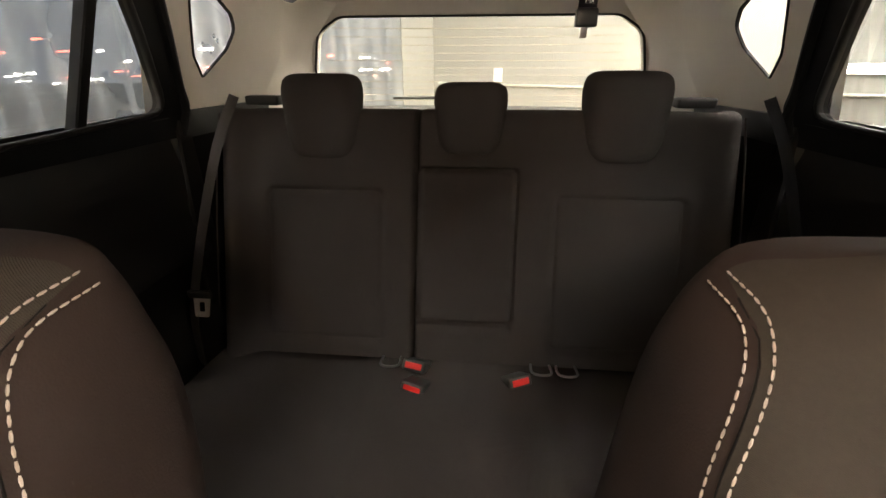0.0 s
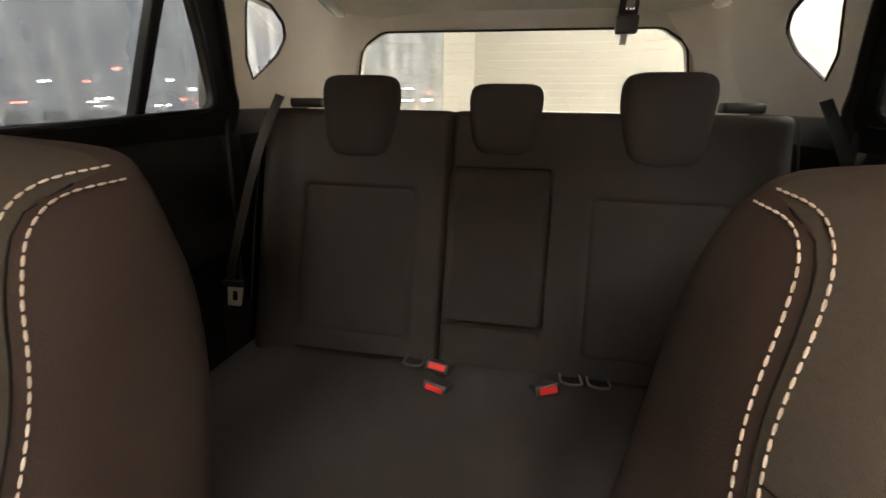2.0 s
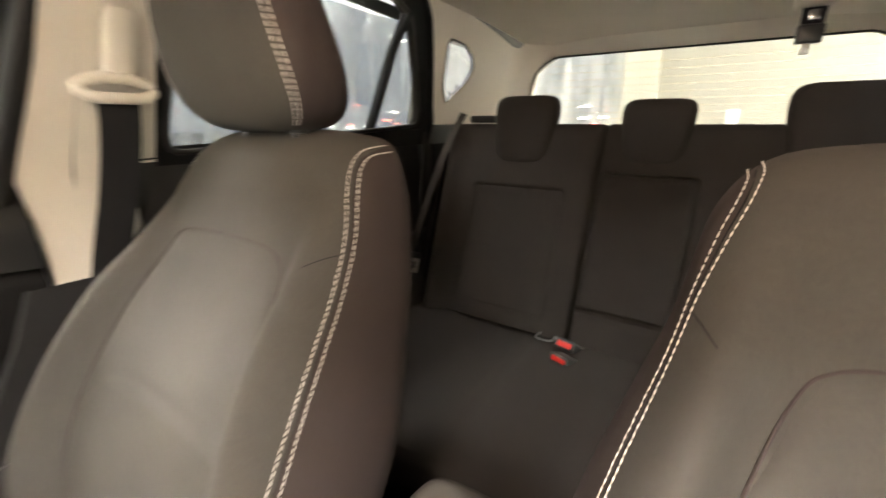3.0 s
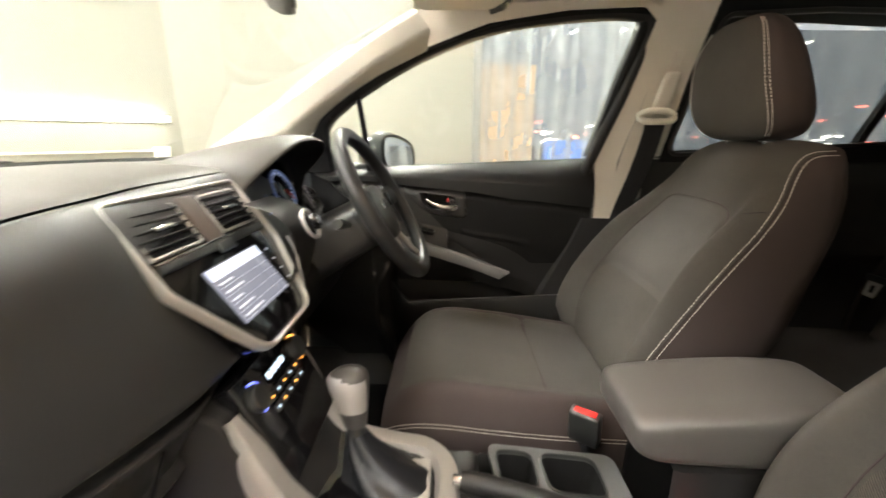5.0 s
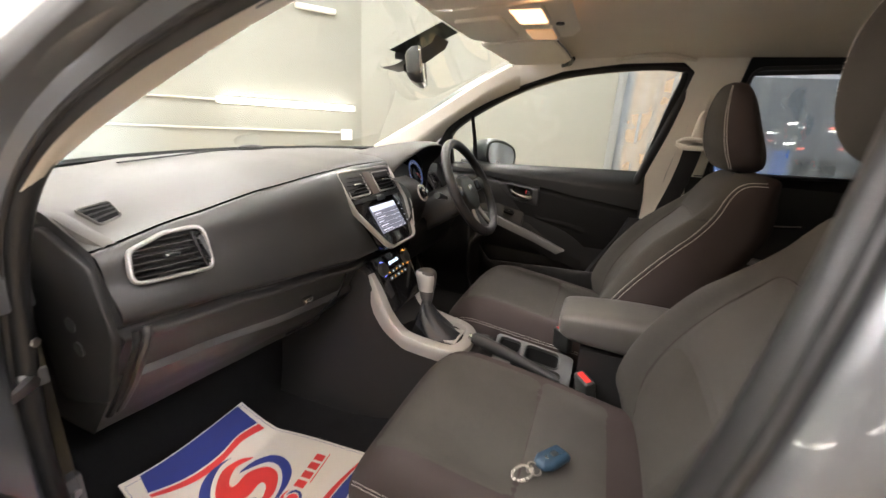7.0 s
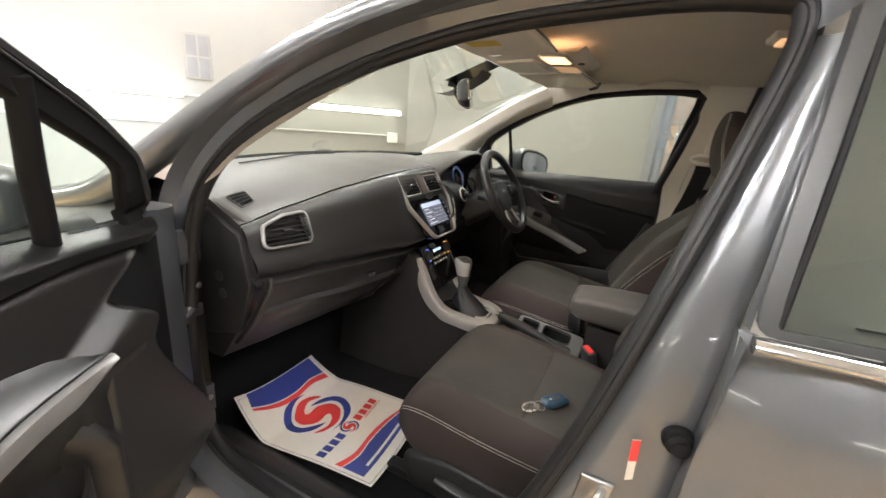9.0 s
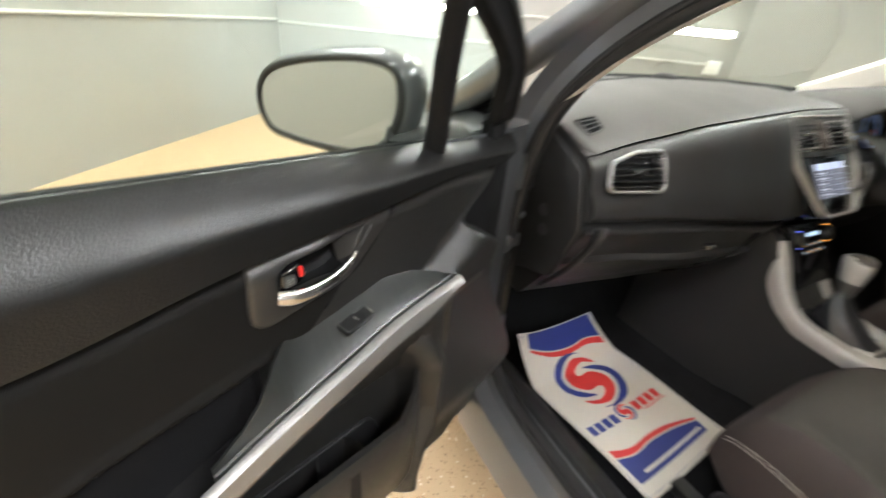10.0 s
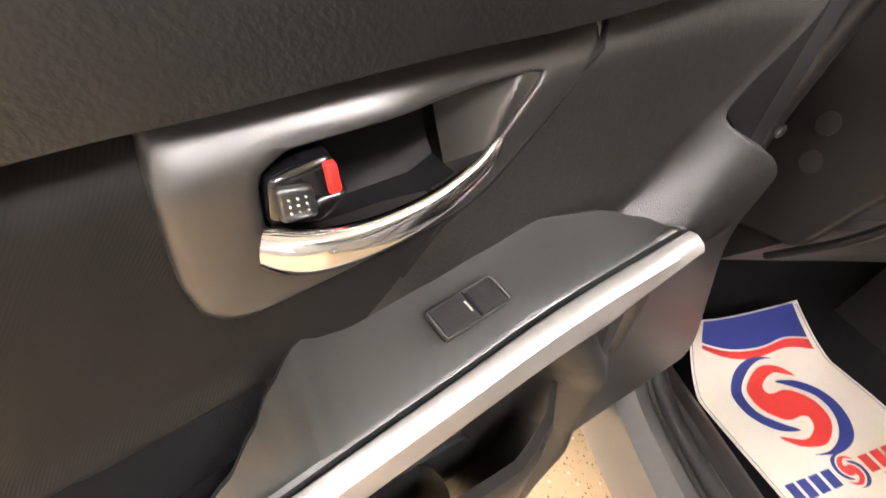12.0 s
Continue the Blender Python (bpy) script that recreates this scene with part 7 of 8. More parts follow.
    part("front_edge", grid([[at(0.004, -0.055, z), at(0.003, -0.03, z), at(0.005, 0.0, z), at(0.012, 0.018, z), at(0.03, 0.028, z), at(0.12, 0.032, z), at(0.25, 0.030, z)] for z in [0.32 + 0.72 * i / 12 for i in range(13)]]), PAINT, d)
    part("rear_edge", grid([[at(0.99 - 0.10 * max(0, (0.75 - z) / 0.4), n, z) for n in (-0.055, 0.0, 0.05)] for z in (0.32, 0.5, 0.75, 0.9, 1.06)]), PAINT, d)
    part("bottom_edge", grid([[at(a, n, 0.33) for n in (-0.03, 0.0, 0.05)] for a in (0.2, 0.5, 0.9)]), PAINT, d)
    # mirror
    m = thing("door_mirror", at(0.28, -0.15, 1.0), "dark grey door mirror in a rounded housing", "mirror", "door mirrors")
    mf = lambda u, v, w: at(0.347 + 0.958 * w - 0.30 * (u + 0.16), u + 0.287 * w, v)
    shape = [p.to_2d() for p in spline([(-0.274, 1.045, 0), (-0.268, 1.085, 0), (-0.235, 1.115, 0), (-0.16, 1.136, 0), (-0.07, 1.146, 0), (-0.018, 1.134, 0), (-0.006, 1.09, 0), (-0.022, 1.035, 0), (-0.052, 1.006, 0), (-0.13, 0.998, 0), (-0.21, 1.000, 0), (-0.255, 1.010, 0)][::-1], 60, True)]
    rows = []
    for k, w in ((0.0, 0.010), (-0.006, 0.0), (-0.008, -0.02), (0.0, -0.055), (0.012, -0.080), (0.035, -0.100), (0.055, -0.105)):
        rows.append([mf(p.x, p.y, w) for p in inset(shape, k)])
    part("housing", grid(rows, True, False, True), PAINT, m, "glossy dark grey housing", 60)
    part("glass_rim", bezel(shape, 0.012, 0.006, lambda u, v, w: mf(u, v, 0.010 + w)), PLASTIC, m)
    gs = inset(shape, 0.010)
    part("mirror_glass", ([mf(p.x, p.y, 0.0125) for p in gs], [list(range(len(gs)))]), MIRROR, m, "clear mirror glass")
    part("mirror_foot", tube([at(0.19, 0.0, 1.035), at(0.26, -0.02, 1.03), at(0.31, -0.05, 1.04)], [0.035, 0.035, 0.04], 10, flat=0.6), PLASTIC, m)
    # hinges
    if opened:
        for z in (0.93, 0.50):
            h = part("hinge", moved(block(-0.045, 0.01, -0.012, 0.012, -0.04, 0.04, 0.004), lambda x, y, zz, z=z: (0.785 + x, -1.045 + y, z + zz)), PAINT, d)
            for dz in (0.0, -0.105):
                part("bolt", disc((0.757, -1.035, z + dz + 0.005), 0.0085, (-0.3, 1, 0), 0.008, 6), STEEL, h)
        part("check_strap", tube([(0.765, -1.04, 0.762), (0.80, -1.01, 0.765), (0.86, -1.0, 0.752)], [0.010, 0.007, 0.006], 8, flat=1.6), STEEL, d)
        part("strap_plate", moved(block(-0.02, 0.02, -0.004, 0.004, -0.016, 0.016, 0.003), lambda x, y, z: (0.768 + x, -1.035 + y, 0.765 + z)), STEEL, d)
    return d


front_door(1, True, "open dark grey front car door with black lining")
front_door(-1, False, "closed front car door with black lining")

# ---------------------------------------------------------------- rear doors


def rear_door(s):
    t = thing("rear_door", (s * 0.78, 0.5, 0.35), "closed dark grey rear car door with black lining", "car door", "rear doors")

    def P(y, z, w=0.0):
        return (s * (wall_x(y, z) + w), y, z)
    bz = lambda y: 1.079 + 0.047 * (y - 0.17)
    rows = []
    for i in range(26):
        z_ = i / 25
        row = []
        for k in range(25):
            y = 0.10 + 0.86 * k / 24
            z = 0.34 + z_ * (bz(y) - 0.34)
            n = -0.022 * math.exp(-((z - 0.98) / 0.09) ** 2) - 0.045 * math.exp(-((z - 0.78) / 0.05) ** 2) * min(1, max(0, (y - 0.15) / 0.08)) - 0.03 * math.exp(-((z - 0.5) / 0.1) ** 2)
            row.append(P(y, z, n + 0.01))
        rows.append(row)
    part("lining", grid(rows), DOORSKIN, t, "black grained rear door lining")
    part("sill_top", grid([[P(y, bz(y) + h, w) for y in (0.12, 0.3, 0.5, 0.7, 0.95)] for w, h in ((-0.004, -0.004), (0.008, 0.006), (0.03, 0.006))]), SMOOTH, t)
    part("silver_strip", tube(spline([(s * 0.672, 0.22, 0.80), (s * 0.668, 0.36, 0.79), (s * 0.672, 0.52, 0.765)], 12), 0.016, 8, flat=0.9), SILVER, t, "satin silver armrest strip")
    part("door_handle", tube(spline([P(0.36, 0.92, -0.03), P(0.42, 0.925, -0.045), P(0.48, 0.93, -0.03)], 10), 0.007, 8), CHROME, t)
    o = fillet(REAR_WIN, 0.03)
    part("window_frame", sheet(REAR_FRAME, [inset(o, -0.002)], lambda y, z, w: P(y, z, w - 0.004), 0.020), RUBBER, t, "black window frame")
    part("glass_run", bezel(inset(o, -0.010), 0.012, 0.006, lambda y, z, w: P(y, z, -0.003 - w), 6), PLASTIC, t)
    part("door_seal", tube([P(p.x, p.y, -0.006) for p in spline([(y - 0.012, z, 0) for y, z in REAR_FRAME[3:]], 40)], 0.011, 8), RUBBER, t)
    part("window_post", grid([[P(y, z, 0.012), P(y + 0.002, z, -0.006), P(y + 0.005, z, -0.009), P(y + 0.023, z, -0.009), P(y + 0.027, z, -0.005), P(y + 0.029, z, 0.012)] for y, z in ((0.706, 1.09), (0.710, 1.12), (0.728, 1.32), (0.757, 1.42))]), RUBBER, t)
    g = part("window_glass", ([P(p.x, p.y, 0.02) for p in o], [list(range(len(o)))]), GLASS_DARK, t)
    g.visible_shadow = False
    # outside
    rows = []
    for i in range(41):
        z = 0.33 + 0.735 * i / 40
        x = 0.852 + 0.016 * math.sin(math.pi * (z - 0.33) / 0.8) - 0.05 * max(0, (0.45 - z) / 0.12) ** 2 + 0.006 * math.exp(-((z - 0.86) / 0.015) ** 2) - 0.026 * max(0, (z - 0.985) / 0.075) ** 1.6
        rows.append([(s * (x - 0.03 * max(0, 1 - k / 1.2) ** 2), lerp_table([(0.30, -0.056), (0.60, -0.026), (0.87, 0.0), (1.06, 0.014), (1.10, 0.016)], z)[0] * (1 - k / 14) + 0.95 * k / 14, z) for k in range(15)])
    part("outer_skin", grid(rows), PAINT, t, "glossy dark grey door skin")
    part("door_edge", grid([[(s * x, lerp_table([(0.30, -0.056), (0.60, -0.026), (0.87, 0.0), (1.06, 0.014), (1.10, 0.016)], z)[0] + 0.001, z) for x in (0.76, 0.80, 0.82, 0.835)] for z in (0.34, 0.5, 0.62, 0.8, 0.95, 1.06)]), PAINT, t)
    part("belt_strip", tube([(s * 0.842, 0.018, 1.068), (s * 0.842, 0.3, 1.078), (s * 0.835, 0.6, 1.09), (s * 0.825, 0.94, 1.105)], 0.012, 10, flat=0.8), CHROME, t, "bright metal belt strip")
    fo = [(0.016, 1.075), (0.056, 1.44), (0.45, 1.455), (0.95, 1.43), (1.05, 1.11)]
    fi = [(0.036, 1.085), (0.074, 1.415), (0.45, 1.43), (0.92, 1.405), (1.02, 1.12)]
    skin = lambda y, z, w: (s * (wall_x(y, z) + 0.070 + 0.018 * (1.44 - z) / 0.38 + w + 0.008 * math.sin(math.pi * min(1, max(0, (z - 1.08) / 0.34)))), y, z)
    part("frame_skin", sheet(fillet(fo, 0.02), [fillet(fi, 0.006)], skin, 0.006), SMOOTH, t, "black satin window frame")
    part("frame_return", grid([[(s * x_, y + dy, z) for x_, dy in ((skin(y, z, 0)[0] * s, 0.0), (skin(y, z, 0)[0] * s - 0.012, -0.003), (skin(y, z, 0)[0] * s - 0.045, 0.004))] for y, z in [(0.016 + 0.040 * k / 6, 1.075 + 0.365 * k / 6) for k in range(7)]]), PAINT, t)
    rows = []
    for i in range(13):
        z0, z1 = 1.075 + 0.345 * i / 12, 1.11 + 0.30 * i / 12
        y0, y1 = 0.034 + 0.040 * i / 12, 1.03 - 0.12 * i / 12
        rows.append([skin(y0 + (y1 - y0) * k / 16, z0 + (z1 - z0) * k / 16, -0.003 + 0.010 * math.sin(math.pi * k / 16)) for k in range(17)])
    part("outer_glass", grid(rows), GLASS_OUTER, t, "dark tinted rear door glass")
    part("glass_edge", tube(spline([skin(0.038 + 0.040 * k / 8, 1.082 + 0.335 * k / 8, 0.002) for k in range(9)], 16), 0.004, 6), RUBBER, t)
    return t


rear_door(1)
rear_door(-1)
for s in (1, -1):
    # black inner cover of the centre pillar
    rows = []
    for z, y0, y1 in ((0.36, -0.33, -0.02), (0.55, -0.245, 0.10), (0.70, -0.17, 0.13), (0.80, -0.12, 0.14), (0.886, -0.085, 0.14)):
        w = wall_x(0, z) - 0.012
        rows.append([(s * (w + 0.03), y0, z), (s * w, y0 + 0.012, z), (s * (w - 0.008), (y0 + y1) / 2, z), (s * (w + 0.01), y1, z)])
    part("lower_pillar_trim", grid(rows), PLASTIC, body, "black lower pillar trim")
part("door_striker", tube(spline([(0.800, -0.103, 0.745), (0.832, -0.106, 0.745), (0.842, -0.096, 0.768), (0.832, -0.083, 0.790), (0.800, -0.078, 0.790)], 14), 0.006, 8), STEEL, body, "steel door striker")
part("striker_plate", moved(block(-0.003, 0.003, -0.022, 0.022, -0.038, 0.038, 0.002, 1), lambda x, y, z: (0.8125 + x, -0.092 + y + 0.12 * z, 0.768 + z)), STEEL, body)
part("wiring_boot", tube([(0.800, -0.012, 0.905), (0.808, -0.011, 0.904), (0.811, -0.011, 0.904), (0.816, -0.010, 0.904), (0.819, -0.009, 0.903), (0.824, -0.008, 0.903)], [0.019, 0.019, 0.015, 0.016, 0.011, 0.010], 20), RUBBER, body, "ribbed black wiring boot")
part("warning_sticker", ([(0.8105, -0.057, 0.820), (0.8105, -0.048, 0.826), (0.8105, -0.050, 0.890), (0.8105, -0.060, 0.886)], [[0, 1, 2, 3]]), PAPER, body)
part("sticker_red", ([(0.8125, -0.0585, 0.853), (0.8125, -0.049, 0.857), (0.8125, -0.050, 0.890), (0.8125, -0.060, 0.886)], [[0, 1, 2, 3]]), INK_RED, body)

# front belts on the pillars
for s in (1, -1):
    fb = thing("front_seat_belt", (s * 0.65, 0.06, 0.6), "black front seat belt in a pale pillar guide", "seat belt", "front seat belts")
    web = spline([(s * 0.655, 0.082, 1.185), (s * 0.668, 0.078, 1.12), (s * 0.685, 0.060, 1.02), (s * 0.697, 0.034, 0.92), (s * 0.70, 0.012, 0.80), (s * 0.70, 0.0, 0.5)], 20)
    part("webbing", grid([[p + Vector((-s * 0.004, -0.030, 0)), p + Vector((-s * 0.004, 0, 0)), p + Vector((s * 0.002, 0.030, 0))] for p in web]), BELT, fb, "black belt webbing")
    part("guide", tube(spline([(s * 0.652, 0.030, 1.192), (s * 0.645, 0.045, 1.178), (s * 0.640, 0.080, 1.176), (s * 0.645, 0.118, 1.178), (s * 0.652, 0.130, 1.192), (s * 0.648, 0.105, 1.204), (s * 0.645, 0.08, 1.206), (s * 0.648, 0.052, 1.204)], 32, True), 0.009, 10, True), PILLAR, fb, "pale belt guide loop")
    part("slider_cover", moved(pillow(0, 0, 0, 0.014, 0.021, 0.052, ex=0.6), lambda x, y, z, s=s: (s * (0.640 - 0.39 * z) + x, 0.091 + y + 0.08 * z, 1.250 + z)), PILLAR, fb, "pale height adjuster cover")
    part("slider_track", moved(block(-0.003, 0.003, -0.012, 0.012, -0.09, 0.09, 0.002, 2), lambda x, y, z, s=s: (s * (0.653 - 0.39 * z) + x, 0.096 + y + 0.08 * z, 1.262 + z)), BEIGE, fb)

# ---------------------------------------------------------------- roof fittings
oc = thing("overhead_console", (0, -0.45, 1.44), "pale overhead console with two lit warm reading lamps", "roof console")
part("console_shell", grid([[(x * k, y, 1.462 - h) for x in (-0.17, -0.15, -0.08, 0, 0.08, 0.15, 0.17)] for y, h, k in ((-0.625, 0.0, 0.85), (-0.615, 0.018, 0.92), (-0.56, 0.024, 1.0), (-0.44, 0.016, 1.0), (-0.335, 0.010, 0.98), (-0.318, -0.004, 0.95))]), PILLAR, oc, "pale plastic shell")
part("sunglass_lid", slab(fillet([(-0.10, -0.575), (0.10, -0.575), (0.10, -0.465), (-0.10, -0.465)], 0.012), 0.0, 0.008, lambda x, y, w: (x, y, 1.442 - w - 0.06 * (-0.5 - y)), 0.004), PILLAR, oc)
for u0, u1 in ((0.028, 0.150), (-0.150, -0.028)):
    ln = part("lamp_lens", slab(fillet([(u0, -0.437), (u1, -0.437), (u1, -0.372), (u0, -0.372)], 0.012), 0.0, 0.010, lambda x, y, w: (x, y, 1.450 - w), 0.004), DOME if u0 > 0 else DOME_DIM, oc, "lit warm lamp lens")
    part("lens_frame", bezel(fillet([(u0 - 0.006, -0.443), (u1 + 0.006, -0.443), (u1 + 0.006, -0.366), (u0 - 0.006, -0.366)], 0.014), 0.006, 0.004, lambda x, y, w: (x, y, 1.445 - w)), PILLAR, ln)
rl = bpy.data.lights.new("reading_lamp", "SPOT")
rl.energy, rl.color, rl.shadow_soft_size, rl.spot_size, rl.spot_blend = READING_POWER, (1.0, 0.78, 0.58), 0.03, radians(150), 0.6
new("reading_lamp", rl).matrix_basis = look((0.088, -0.405, 1.434), (0.0, 0.02, 0.6))
part("microphone", disc((0.0, -0.350, 1.448), 0.010, (0, 0, -1), 0.004), PLASTIC, oc)
rd = thing("rear_dome_lamp", (0.13, 0.10, 1.47), "lit warm rear dome lamp in the roof lining", "lamp")
part("lamp_base", block(0.09, 0.19, 0.06, 0.16, 1.478, 1.495, 0.008), PILLAR, rd)
part("lamp_lens", block(0.105, 0.175, 0.075, 0.145, 1.472, 1.480, 0.004), DOME_REAR, rd, "lit warm lamp lens")
dl = bpy.data.lights.new("dome_lamp", "SPOT")
dl.energy, dl.color, dl.shadow_soft_size, dl.spot_size, dl.spot_blend = REAR_DOME_POWER, (1.0, 0.62, 0.40), 0.03, radians(150), 0.6
new("dome_lamp", dl).matrix_basis = look((0.14, 0.11, 1.468), (0.10, 0.75, 0.8))
for s in (1, -1):
    v = thing("sun_visor", (s * 0.37, -0.49, 1.43), "pale folded sun visor against the roof", "sun visor", "sun visors")
    vo = fillet([(0.185, -0.600), (0.535, -0.575), (0.565, -0.395), (0.50, -0.365), (0.185, -0.385)], [0.02, 0.03, 0.03, 0.03, 0.02])
    part("flap", grid([[(s * p.x, p.y, z - 0.05 * (abs(p.x) - 0.2) ** 2 * 1.5 - 0.05 * (-0.45 - p.y)) for p in inset(vo, k)] for z, k in ((1.456, 0.004), (1.451, 0.0), (1.446, 0.0), (1.442, 0.004), (1.441, 0.02))], True, False, True), PILLAR, v, "pale vinyl flap")
    part("pivot_arm", tube([(s * 0.50, -0.36, 1.445), (s * 0.545, -0.372, 1.437), (s * 0.56, -0.40, 1.432)], 0.008, 8), SMOOTH, v)
    # A thin dark tube draws the shadow line between visor and roof.
    part("hinge_shadow_gap", tube([(s * 0.20, -0.378, 1.446), (s * 0.35, -0.368, 1.446), (s * 0.50, -0.360, 1.440)], 0.0025, 6), SMOOTH, v)
    if s > 0:
        YELLOW = material("yellow_warning_label", (0.75, 0.52, 0.03), 0.5, vary=0.05)
        lb = part("warning_label", ([(0.26, -0.555, 1.4345), (0.40, -0.545, 1.431), (0.40, -0.47, 1.4355), (0.26, -0.48, 1.438)], [[0, 1, 2, 3]]), PAPER, v)
        part("label_yellow", ([(0.33, -0.55, 1.4325), (0.40, -0.545, 1.4300), (0.40, -0.47, 1.4345), (0.33, -0.475, 1.4357)], [[0, 1, 2, 3]]), YELLOW, lb)
    part("grab_recess", tube([(s * (0.575 - 0.05 * math.sin(math.pi * k / 14)), -0.22 + 0.24 * k / 14, 1.452 + 0.010 * math.sin(math.pi * k / 14)) for k in range(15)], 0.006, 8), BEIGE, body)

rm = thing("interior_mirror", (0, -0.72, 1.35), "black interior mirror on a windscreen stalk", "mirror")
mm = Matrix.Translation((-0.005, -0.700, 1.348)) @ Euler((radians(8), 0, radians(21))).to_matrix().to_4x4()
mo = fillet([(-0.118, -0.024), (-0.09, -0.044), (0.10, -0.044), (0.118, -0.022), (0.112, 0.040), (-0.112, 0.044)], 0.016)
mfn = lambda u, v, w: mm @ Vector((u, w, v))
part("housing", grid([[mfn(p.x, p.y, w) for p in inset(mo, k)] for k, w in ((0.002, 0.006), (0.0, 0.0), (0.001, -0.012), (0.010, -0.026), (0.024, -0.032))], True, False, True), SMOOTH, rm, "black plastic housing", 60)
gi = inset(mo, 0.005)
part("mirror_glass", ([mfn(p.x, p.y, 0.0065) for p in gi], [list(range(len(gi)))]), MIRROR, rm)
part("mirror_rim", bezel(mo, 0.005, 0.003, lambda u, v, w: mfn(u, v, 0.006 + w)), CHROME, rm)
part("stalk", tube([mm @ Vector((0, -0.03, 0.0)), (0.0, -0.745, 1.375), (0.0, -0.765, 1.385)], [0.016, 0.011, 0.018], 10), PLASTIC, rm)
sb = thing("camera_sensor_box", (0, -0.74, 1.38), "black sensor housing behind the windscreen", "sensor")
part("cover", grid([[(x * k, y, 0.435 * (y + 0.60) + 1.445 - h) for x in (-0.055, -0.045, 0, 0.045, 0.055)] for y, h, k in ((-0.80, 0.010, 0.8), (-0.79, 0.020, 0.85), (-0.75, 0.030, 0.9), (-0.70, 0.030, 0.9), (-0.65, 0.022, 0.85), (-0.64, 0.008, 0.8))]), PLASTIC, sb)
part("frit_band", grid([[(x, y, 0.435 * (y + 0.60) + 1.4425 + 0.010) for x in (-0.06, 0, 0.06)] for y in (-0.76, -0.70, -0.62)]), RUBBER, sb)

for s, x0 in ((1, 0.62), (1, -0.05)):
    w = thing("wiper", (x0, -1.45, 1.07), "black windscreen wiper parked at the screen base", "wiper", "wipers")
    part("arm", tube([(x0, -1.40 + 0.17 * (x0 / 0.72) ** 2 - 0.09, 1.062), (x0 - 0.30, -1.49, 1.066), (x0 - 0.52, -1.48, 1.066)], [0.010, 0.007, 0.005], 8), PLASTIC, w)
    part("blade", tube([(x0 - 0.12, -1.475, 1.062), (x0 - 0.35, -1.485, 1.066), (x0 - 0.58, -1.465, 1.066)], 0.006, 6), RUBBER, w)
w = thing("rear_wiper", (0, 1.92, 1.08), "black rear window wiper", "wiper")
part("arm", tube([tail(0.02, 1.075, 0.05), tail(-0.15, 1.100, 0.05), tail(-0.36, 1.098, 0.05)], [0.010, 0.007, 0.005], 8), PLASTIC, w)

# ---------------------------------------------------------------- paper mat
mat_ = thing("paper_floor_mat", (0.42, -0.88, 0.305), "white paper floor mat printed in blue and red", "floor mat")


def mat_pt(u, v, w=0.0):
    """u in metres from the emblem inwards, v in metres backwards, w above the sheet."""
    c, s_ = math.cos(radians(6.5)), math.sin(radians(6.5))
    k = (0.19 - u) / 0.38
    q = v + 0.03 * k * max(0, -v / 0.18) ** 2
    x = 0.487 - c * u - s_ * q
    y = -0.900 - s_ * u + c * q
    z = 0.316 + (0.066 + 0.05 * k) * max(0, (-0.055 - v) / 0.125) ** 1.25 + 0.030 * max(0, k) ** 4 + 0.003 * math.sin(16 * v + 5 * u)
    return Vector((x, y, z + w))


def mat_shape(name, outline, mat, w=0.0009, label=""):
    """A printed shape laid over the sheet, following its curl."""
    b = bmesh.new()
    f = b.faces.new([b.verts.new((p[0], p[1], 0)) for p in outline])
    bmesh.ops.triangulate(b, faces=[f], quad_method="BEAUTY", ngon_method="EAR_CLIP")
    for _ in range(2):
        bmesh.ops.subdivide_edges(b, edges=[e for e in b.edges if e.calc_length() > 0.012], cuts=1, use_grid_fill=False)
        bmesh.ops.triangulate(b, faces=b.faces)
    for v in b.verts:
        v.co = mat_pt(v.co.x, v.co.y, w)
    return part(name, b, mat, mat_, label)


def mat_band(name, low, high, mat):
    """A printed stripe between two curves across the sheet."""
    lo = spline([(u, v, 0) for u, v in low], 33)
    hi = spline([(u, v, 0) for u, v in high], 33)
    part(name, grid([[mat_pt(p.x, p.y, 0.0009) for p in (a.lerp(b, k / 6) for k in range(7))] for a, b in zip(lo, hi)]), mat, mat_)


SHEET = [[mat_pt(-0.19 + 0.38 * u / 40, -0.18 + 0.477 * v / 50) for u in range(41)] for v in range(51)]
part("sheet", join(grid(SHEET), grid([[p - Vector((0, 0, 0.0008)) for p in r] for r in SHEET])), PAPER, mat_, "white paper sheet")
UP = [(-0.168, 0.172), (-0.098, 0.190), (-0.013, 0.188), (0.061, 0.196), (0.152, 0.221)]
DOWN = [(-0.168, 0.193), (-0.101, 0.205), (-0.026, 0.201), (0.06, 0.208), (0.152, 0.227)]
EDGE = [(-0.168, 0.262), (-0.098, 0.262), (-0.013, 0.262), (0.061, 0.262), (0.145, 0.262)]
flip = lambda c: [(-u, 0.085 - v) for u, v in c]
lower = lambda c: [(u, v + 0.0035) for u, v in c]
for f in (lambda c: c, flip):
    mat_band("red_band", f(UP), f(DOWN), INK_RED)
    mat_band("blue_band", f(lower(DOWN)), f(EDGE), INK_BLUE)
part("border_line", join(*[tube([mat_pt(-0.182 + 0.364 * k / 20, v, 0.0006) for k in range(21)], 0.0005, 4) for v in (-0.172, 0.289)] + [tube([mat_pt(u, -0.172 + 0.461 * k / 30, 0.0006) for k in range(31)], 0.0005, 4) for u in (-0.182, 0.182)]), INK_BLUE, mat_)


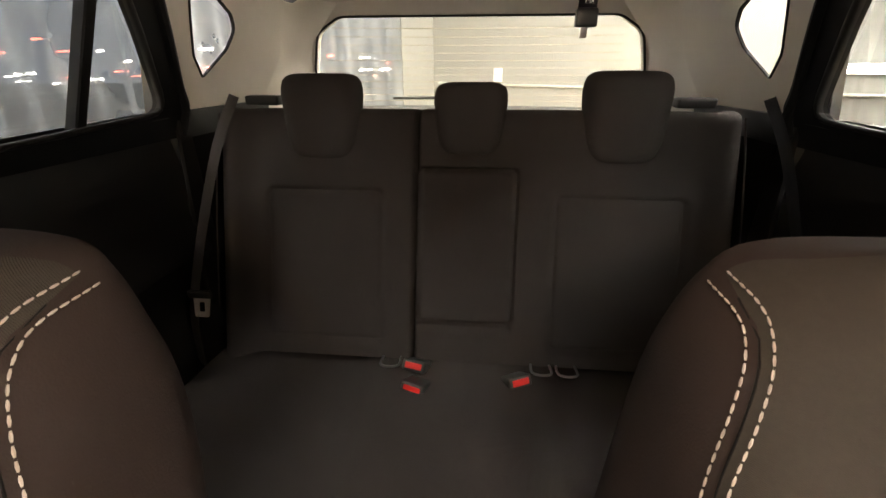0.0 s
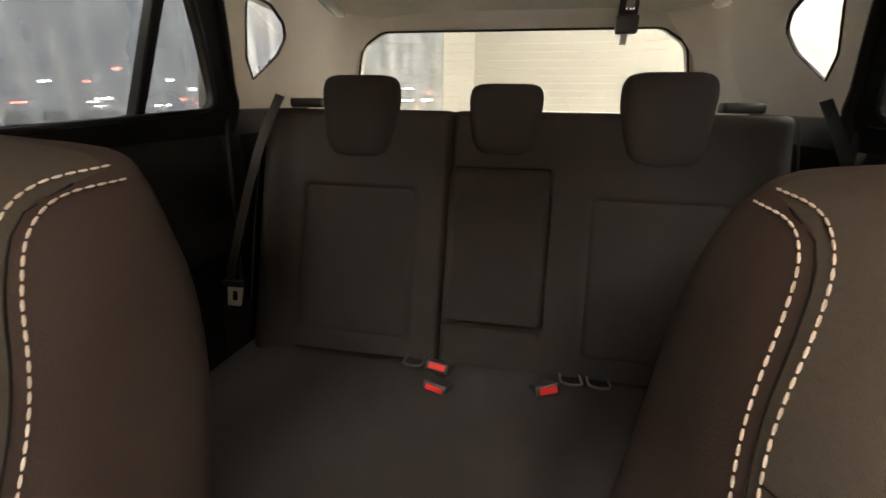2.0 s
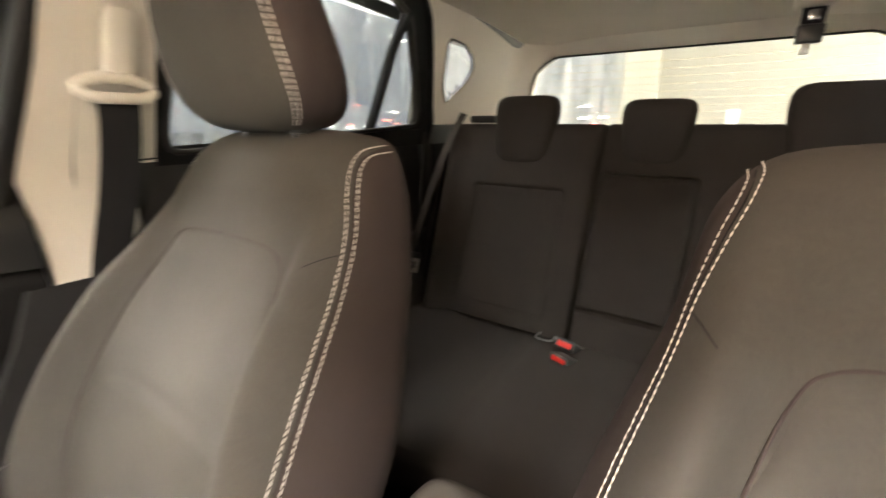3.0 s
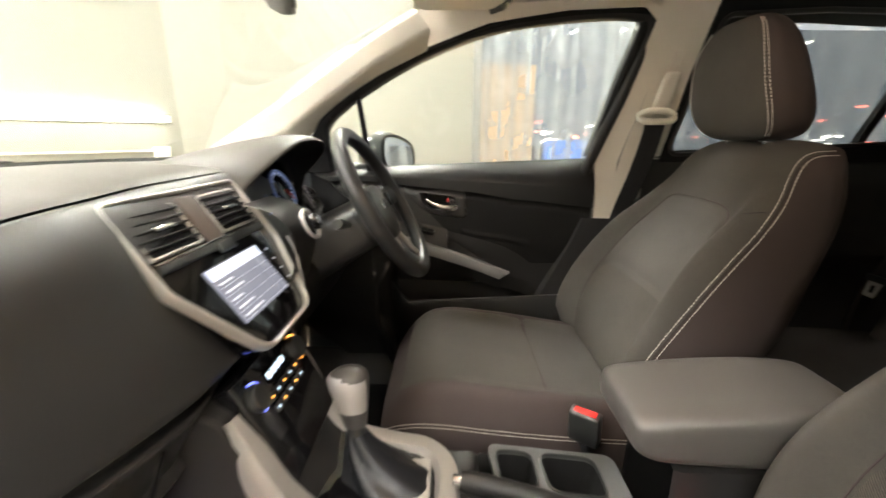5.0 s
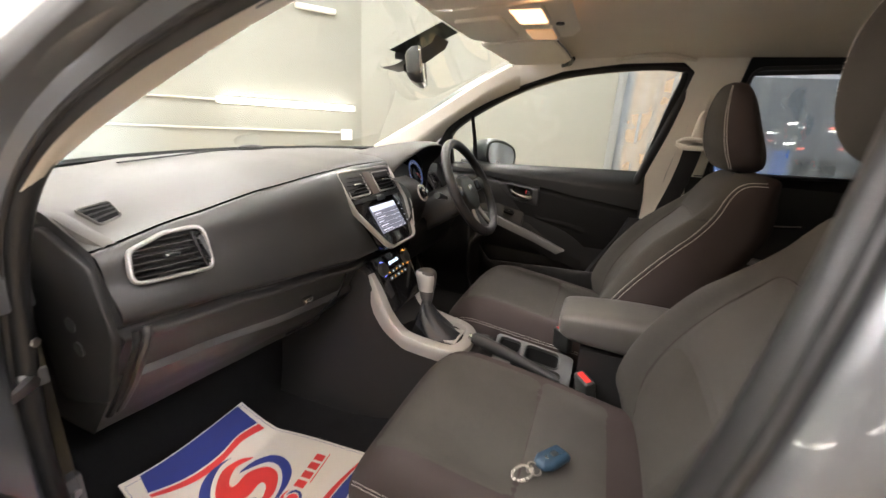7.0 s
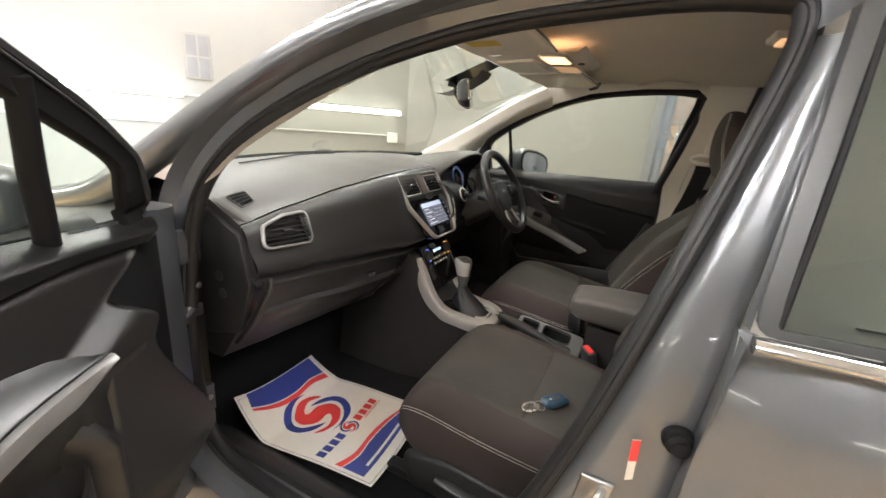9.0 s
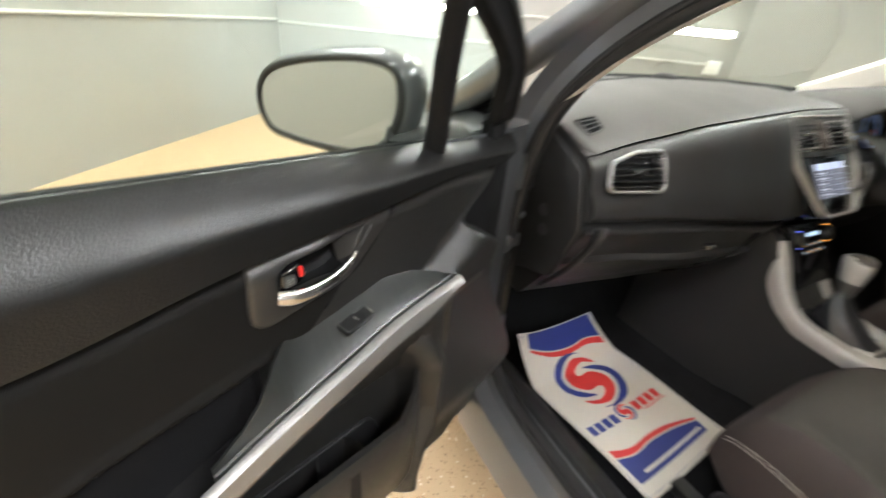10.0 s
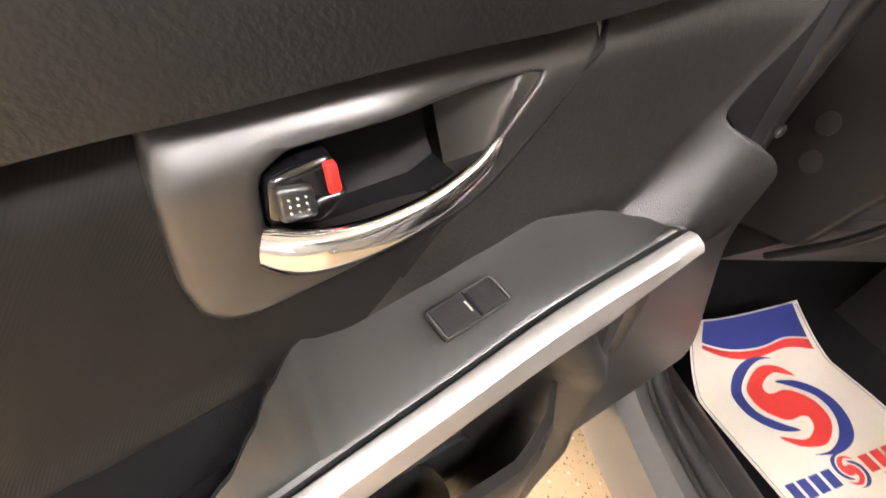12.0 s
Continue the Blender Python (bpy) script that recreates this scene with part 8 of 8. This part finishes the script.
def swirl(cu, cv, r):
    """The round emblem as plain comma shapes."""
    def pt(x, y):
        return Vector((cu + r * (0.877 * x - 0.60 * y), cv + r * (0.52 * x + 0.74 * y)))
    crescent = [(-0.19, -0.98), (-0.61, -0.82), (-0.91, -0.50), (-1.0, -0.13), (-0.92, 0.26), (-0.68, 0.55), (-0.28, 0.66), (0.10, 0.53), (-0.21, 0.48), (-0.54, 0.38), (-0.73, 0.13), (-0.765, -0.21), (-0.66, -0.56), (-0.45, -0.83)]
    half = [(0.31, -0.80), (0.0, -0.88), (-0.41, -0.73), (-0.61, -0.42), (-0.665, -0.09), (-0.51, 0.235), (-0.21, 0.37), (-0.01, 0.35), (0.19, 0.20), (0.32, 0.20), (0.33, 0.42), (0.12, 0.71)]
    for sg in (1, -1):
        c = spline([(sg * x, sg * y, 0) for x, y in crescent], 70, True)
        mat_shape("blue_crescent", [pt(p.x, p.y) for p in c], INK_BLUE)
    c = spline([(x, y, 0) for x, y in half] + [(-x, -y, 0) for x, y in half], 110, True)
    mat_shape("red_swirl", [pt(p.x, p.y) for p in c], INK_RED)


swirl(-0.002, -0.008, 0.106)
swirl(-0.008, 0.116, 0.030)
# the printed name as plain bars
for k in range(4):
    u0 = -0.163 + k * 0.031
    mat_shape("blue_bar", [(u0, 0.103), (u0 + 0.023, 0.103), (u0 + 0.023, 0.130), (u0, 0.130)], INK_BLUE)
    u0 = 0.029 + k * 0.030
    mat_shape("red_bar", [(u0, 0.103), (u0 + 0.022, 0.103), (u0 + 0.022, 0.130), (u0, 0.130)], INK_RED)
mat_shape("red_line", [(0.05, 0.135), (0.150, 0.135), (0.150, 0.138), (0.05, 0.138)], INK_RED)
mat_shape("white_text_bar", [(-0.125, 0.243), (0.135, 0.243), (0.135, 0.251), (-0.125, 0.251)], PAPER, 0.0016)

# ---------------------------------------------------------------- key on the passenger's seat
KEYBLUE = material("blue_key_cover", (0.02, 0.05, 0.085), 0.45, vary=0.15, grain=0.3, grain_size=500)
key = thing("car_key", (0.388, -0.206, 0.593), "dark blue rubber-covered car key on a metal clip", "key")
km = Matrix.Translation((0.388, -0.206, 0.6025)) @ Euler((radians(4), radians(2), radians(236))).to_matrix().to_4x4()
ko = fillet([(-0.020, -0.036), (0.020, -0.036), (0.022, 0.02), (0.012, 0.040), (-0.012, 0.040), (-0.022, 0.02)], 0.010)
kfn = lambda u, v, w: km @ Vector((u, v, w))
part("fob", grid([[kfn(p.x, p.y, w) for p in inset(ko, k)] for k, w in ((0.006, -0.008), (0.0, -0.003), (0.0, 0.003), (0.004, 0.008), (0.010, 0.0095))], True, False, True), KEYBLUE, key, "dark blue rubber cover", 60)
part("button", moved(block(-0.006, 0.006, -0.012, 0.004, 0.009, 0.0105, 0.002), kfn), SMOOTH, key)
part("emblem", moved(block(-0.004, 0.004, 0.014, 0.020, 0.009, 0.0102, 0.001, 1), kfn), CHROME, key)
part("ring", tube([kfn(0.013 * math.cos(w), 0.050 + 0.013 * math.sin(w), -0.002 + 0.004 * math.cos(w)) for w in (2 * math.pi * k / 20 for k in range(20))], 0.0018, 6, True), BRIGHT, key)
part("clip", tube(spline([kfn(0.0, 0.058, 0), kfn(0.012, 0.066, 0.004), kfn(0.013, 0.092, 0.003), kfn(0.0, 0.104, 0), kfn(-0.013, 0.090, 0.002), kfn(-0.011, 0.066, 0.003)], 26, True), 0.0026, 8, True), BRIGHT, key)
part("swivel", tube([kfn(0, 0.056, 0), kfn(0, 0.068, 0.001)], 0.005, 8), BRIGHT, key)

# ---------------------------------------------------------------- headlight beams
for s in (1, -1):
    ld = bpy.data.lights.new("headlight_beam", "SPOT")
    ld.energy, ld.spot_size, ld.spot_blend, ld.color, ld.shadow_soft_size = BEAM, radians(62), 0.9, (0.72, 0.88, 1.0), 0.06
    lo_ = new("headlight_beam", ld)
    lo_.matrix_basis = look((s * 0.56, -2.42, 0.78), (s * 0.5 - 0.3, -5.5, 0.92))
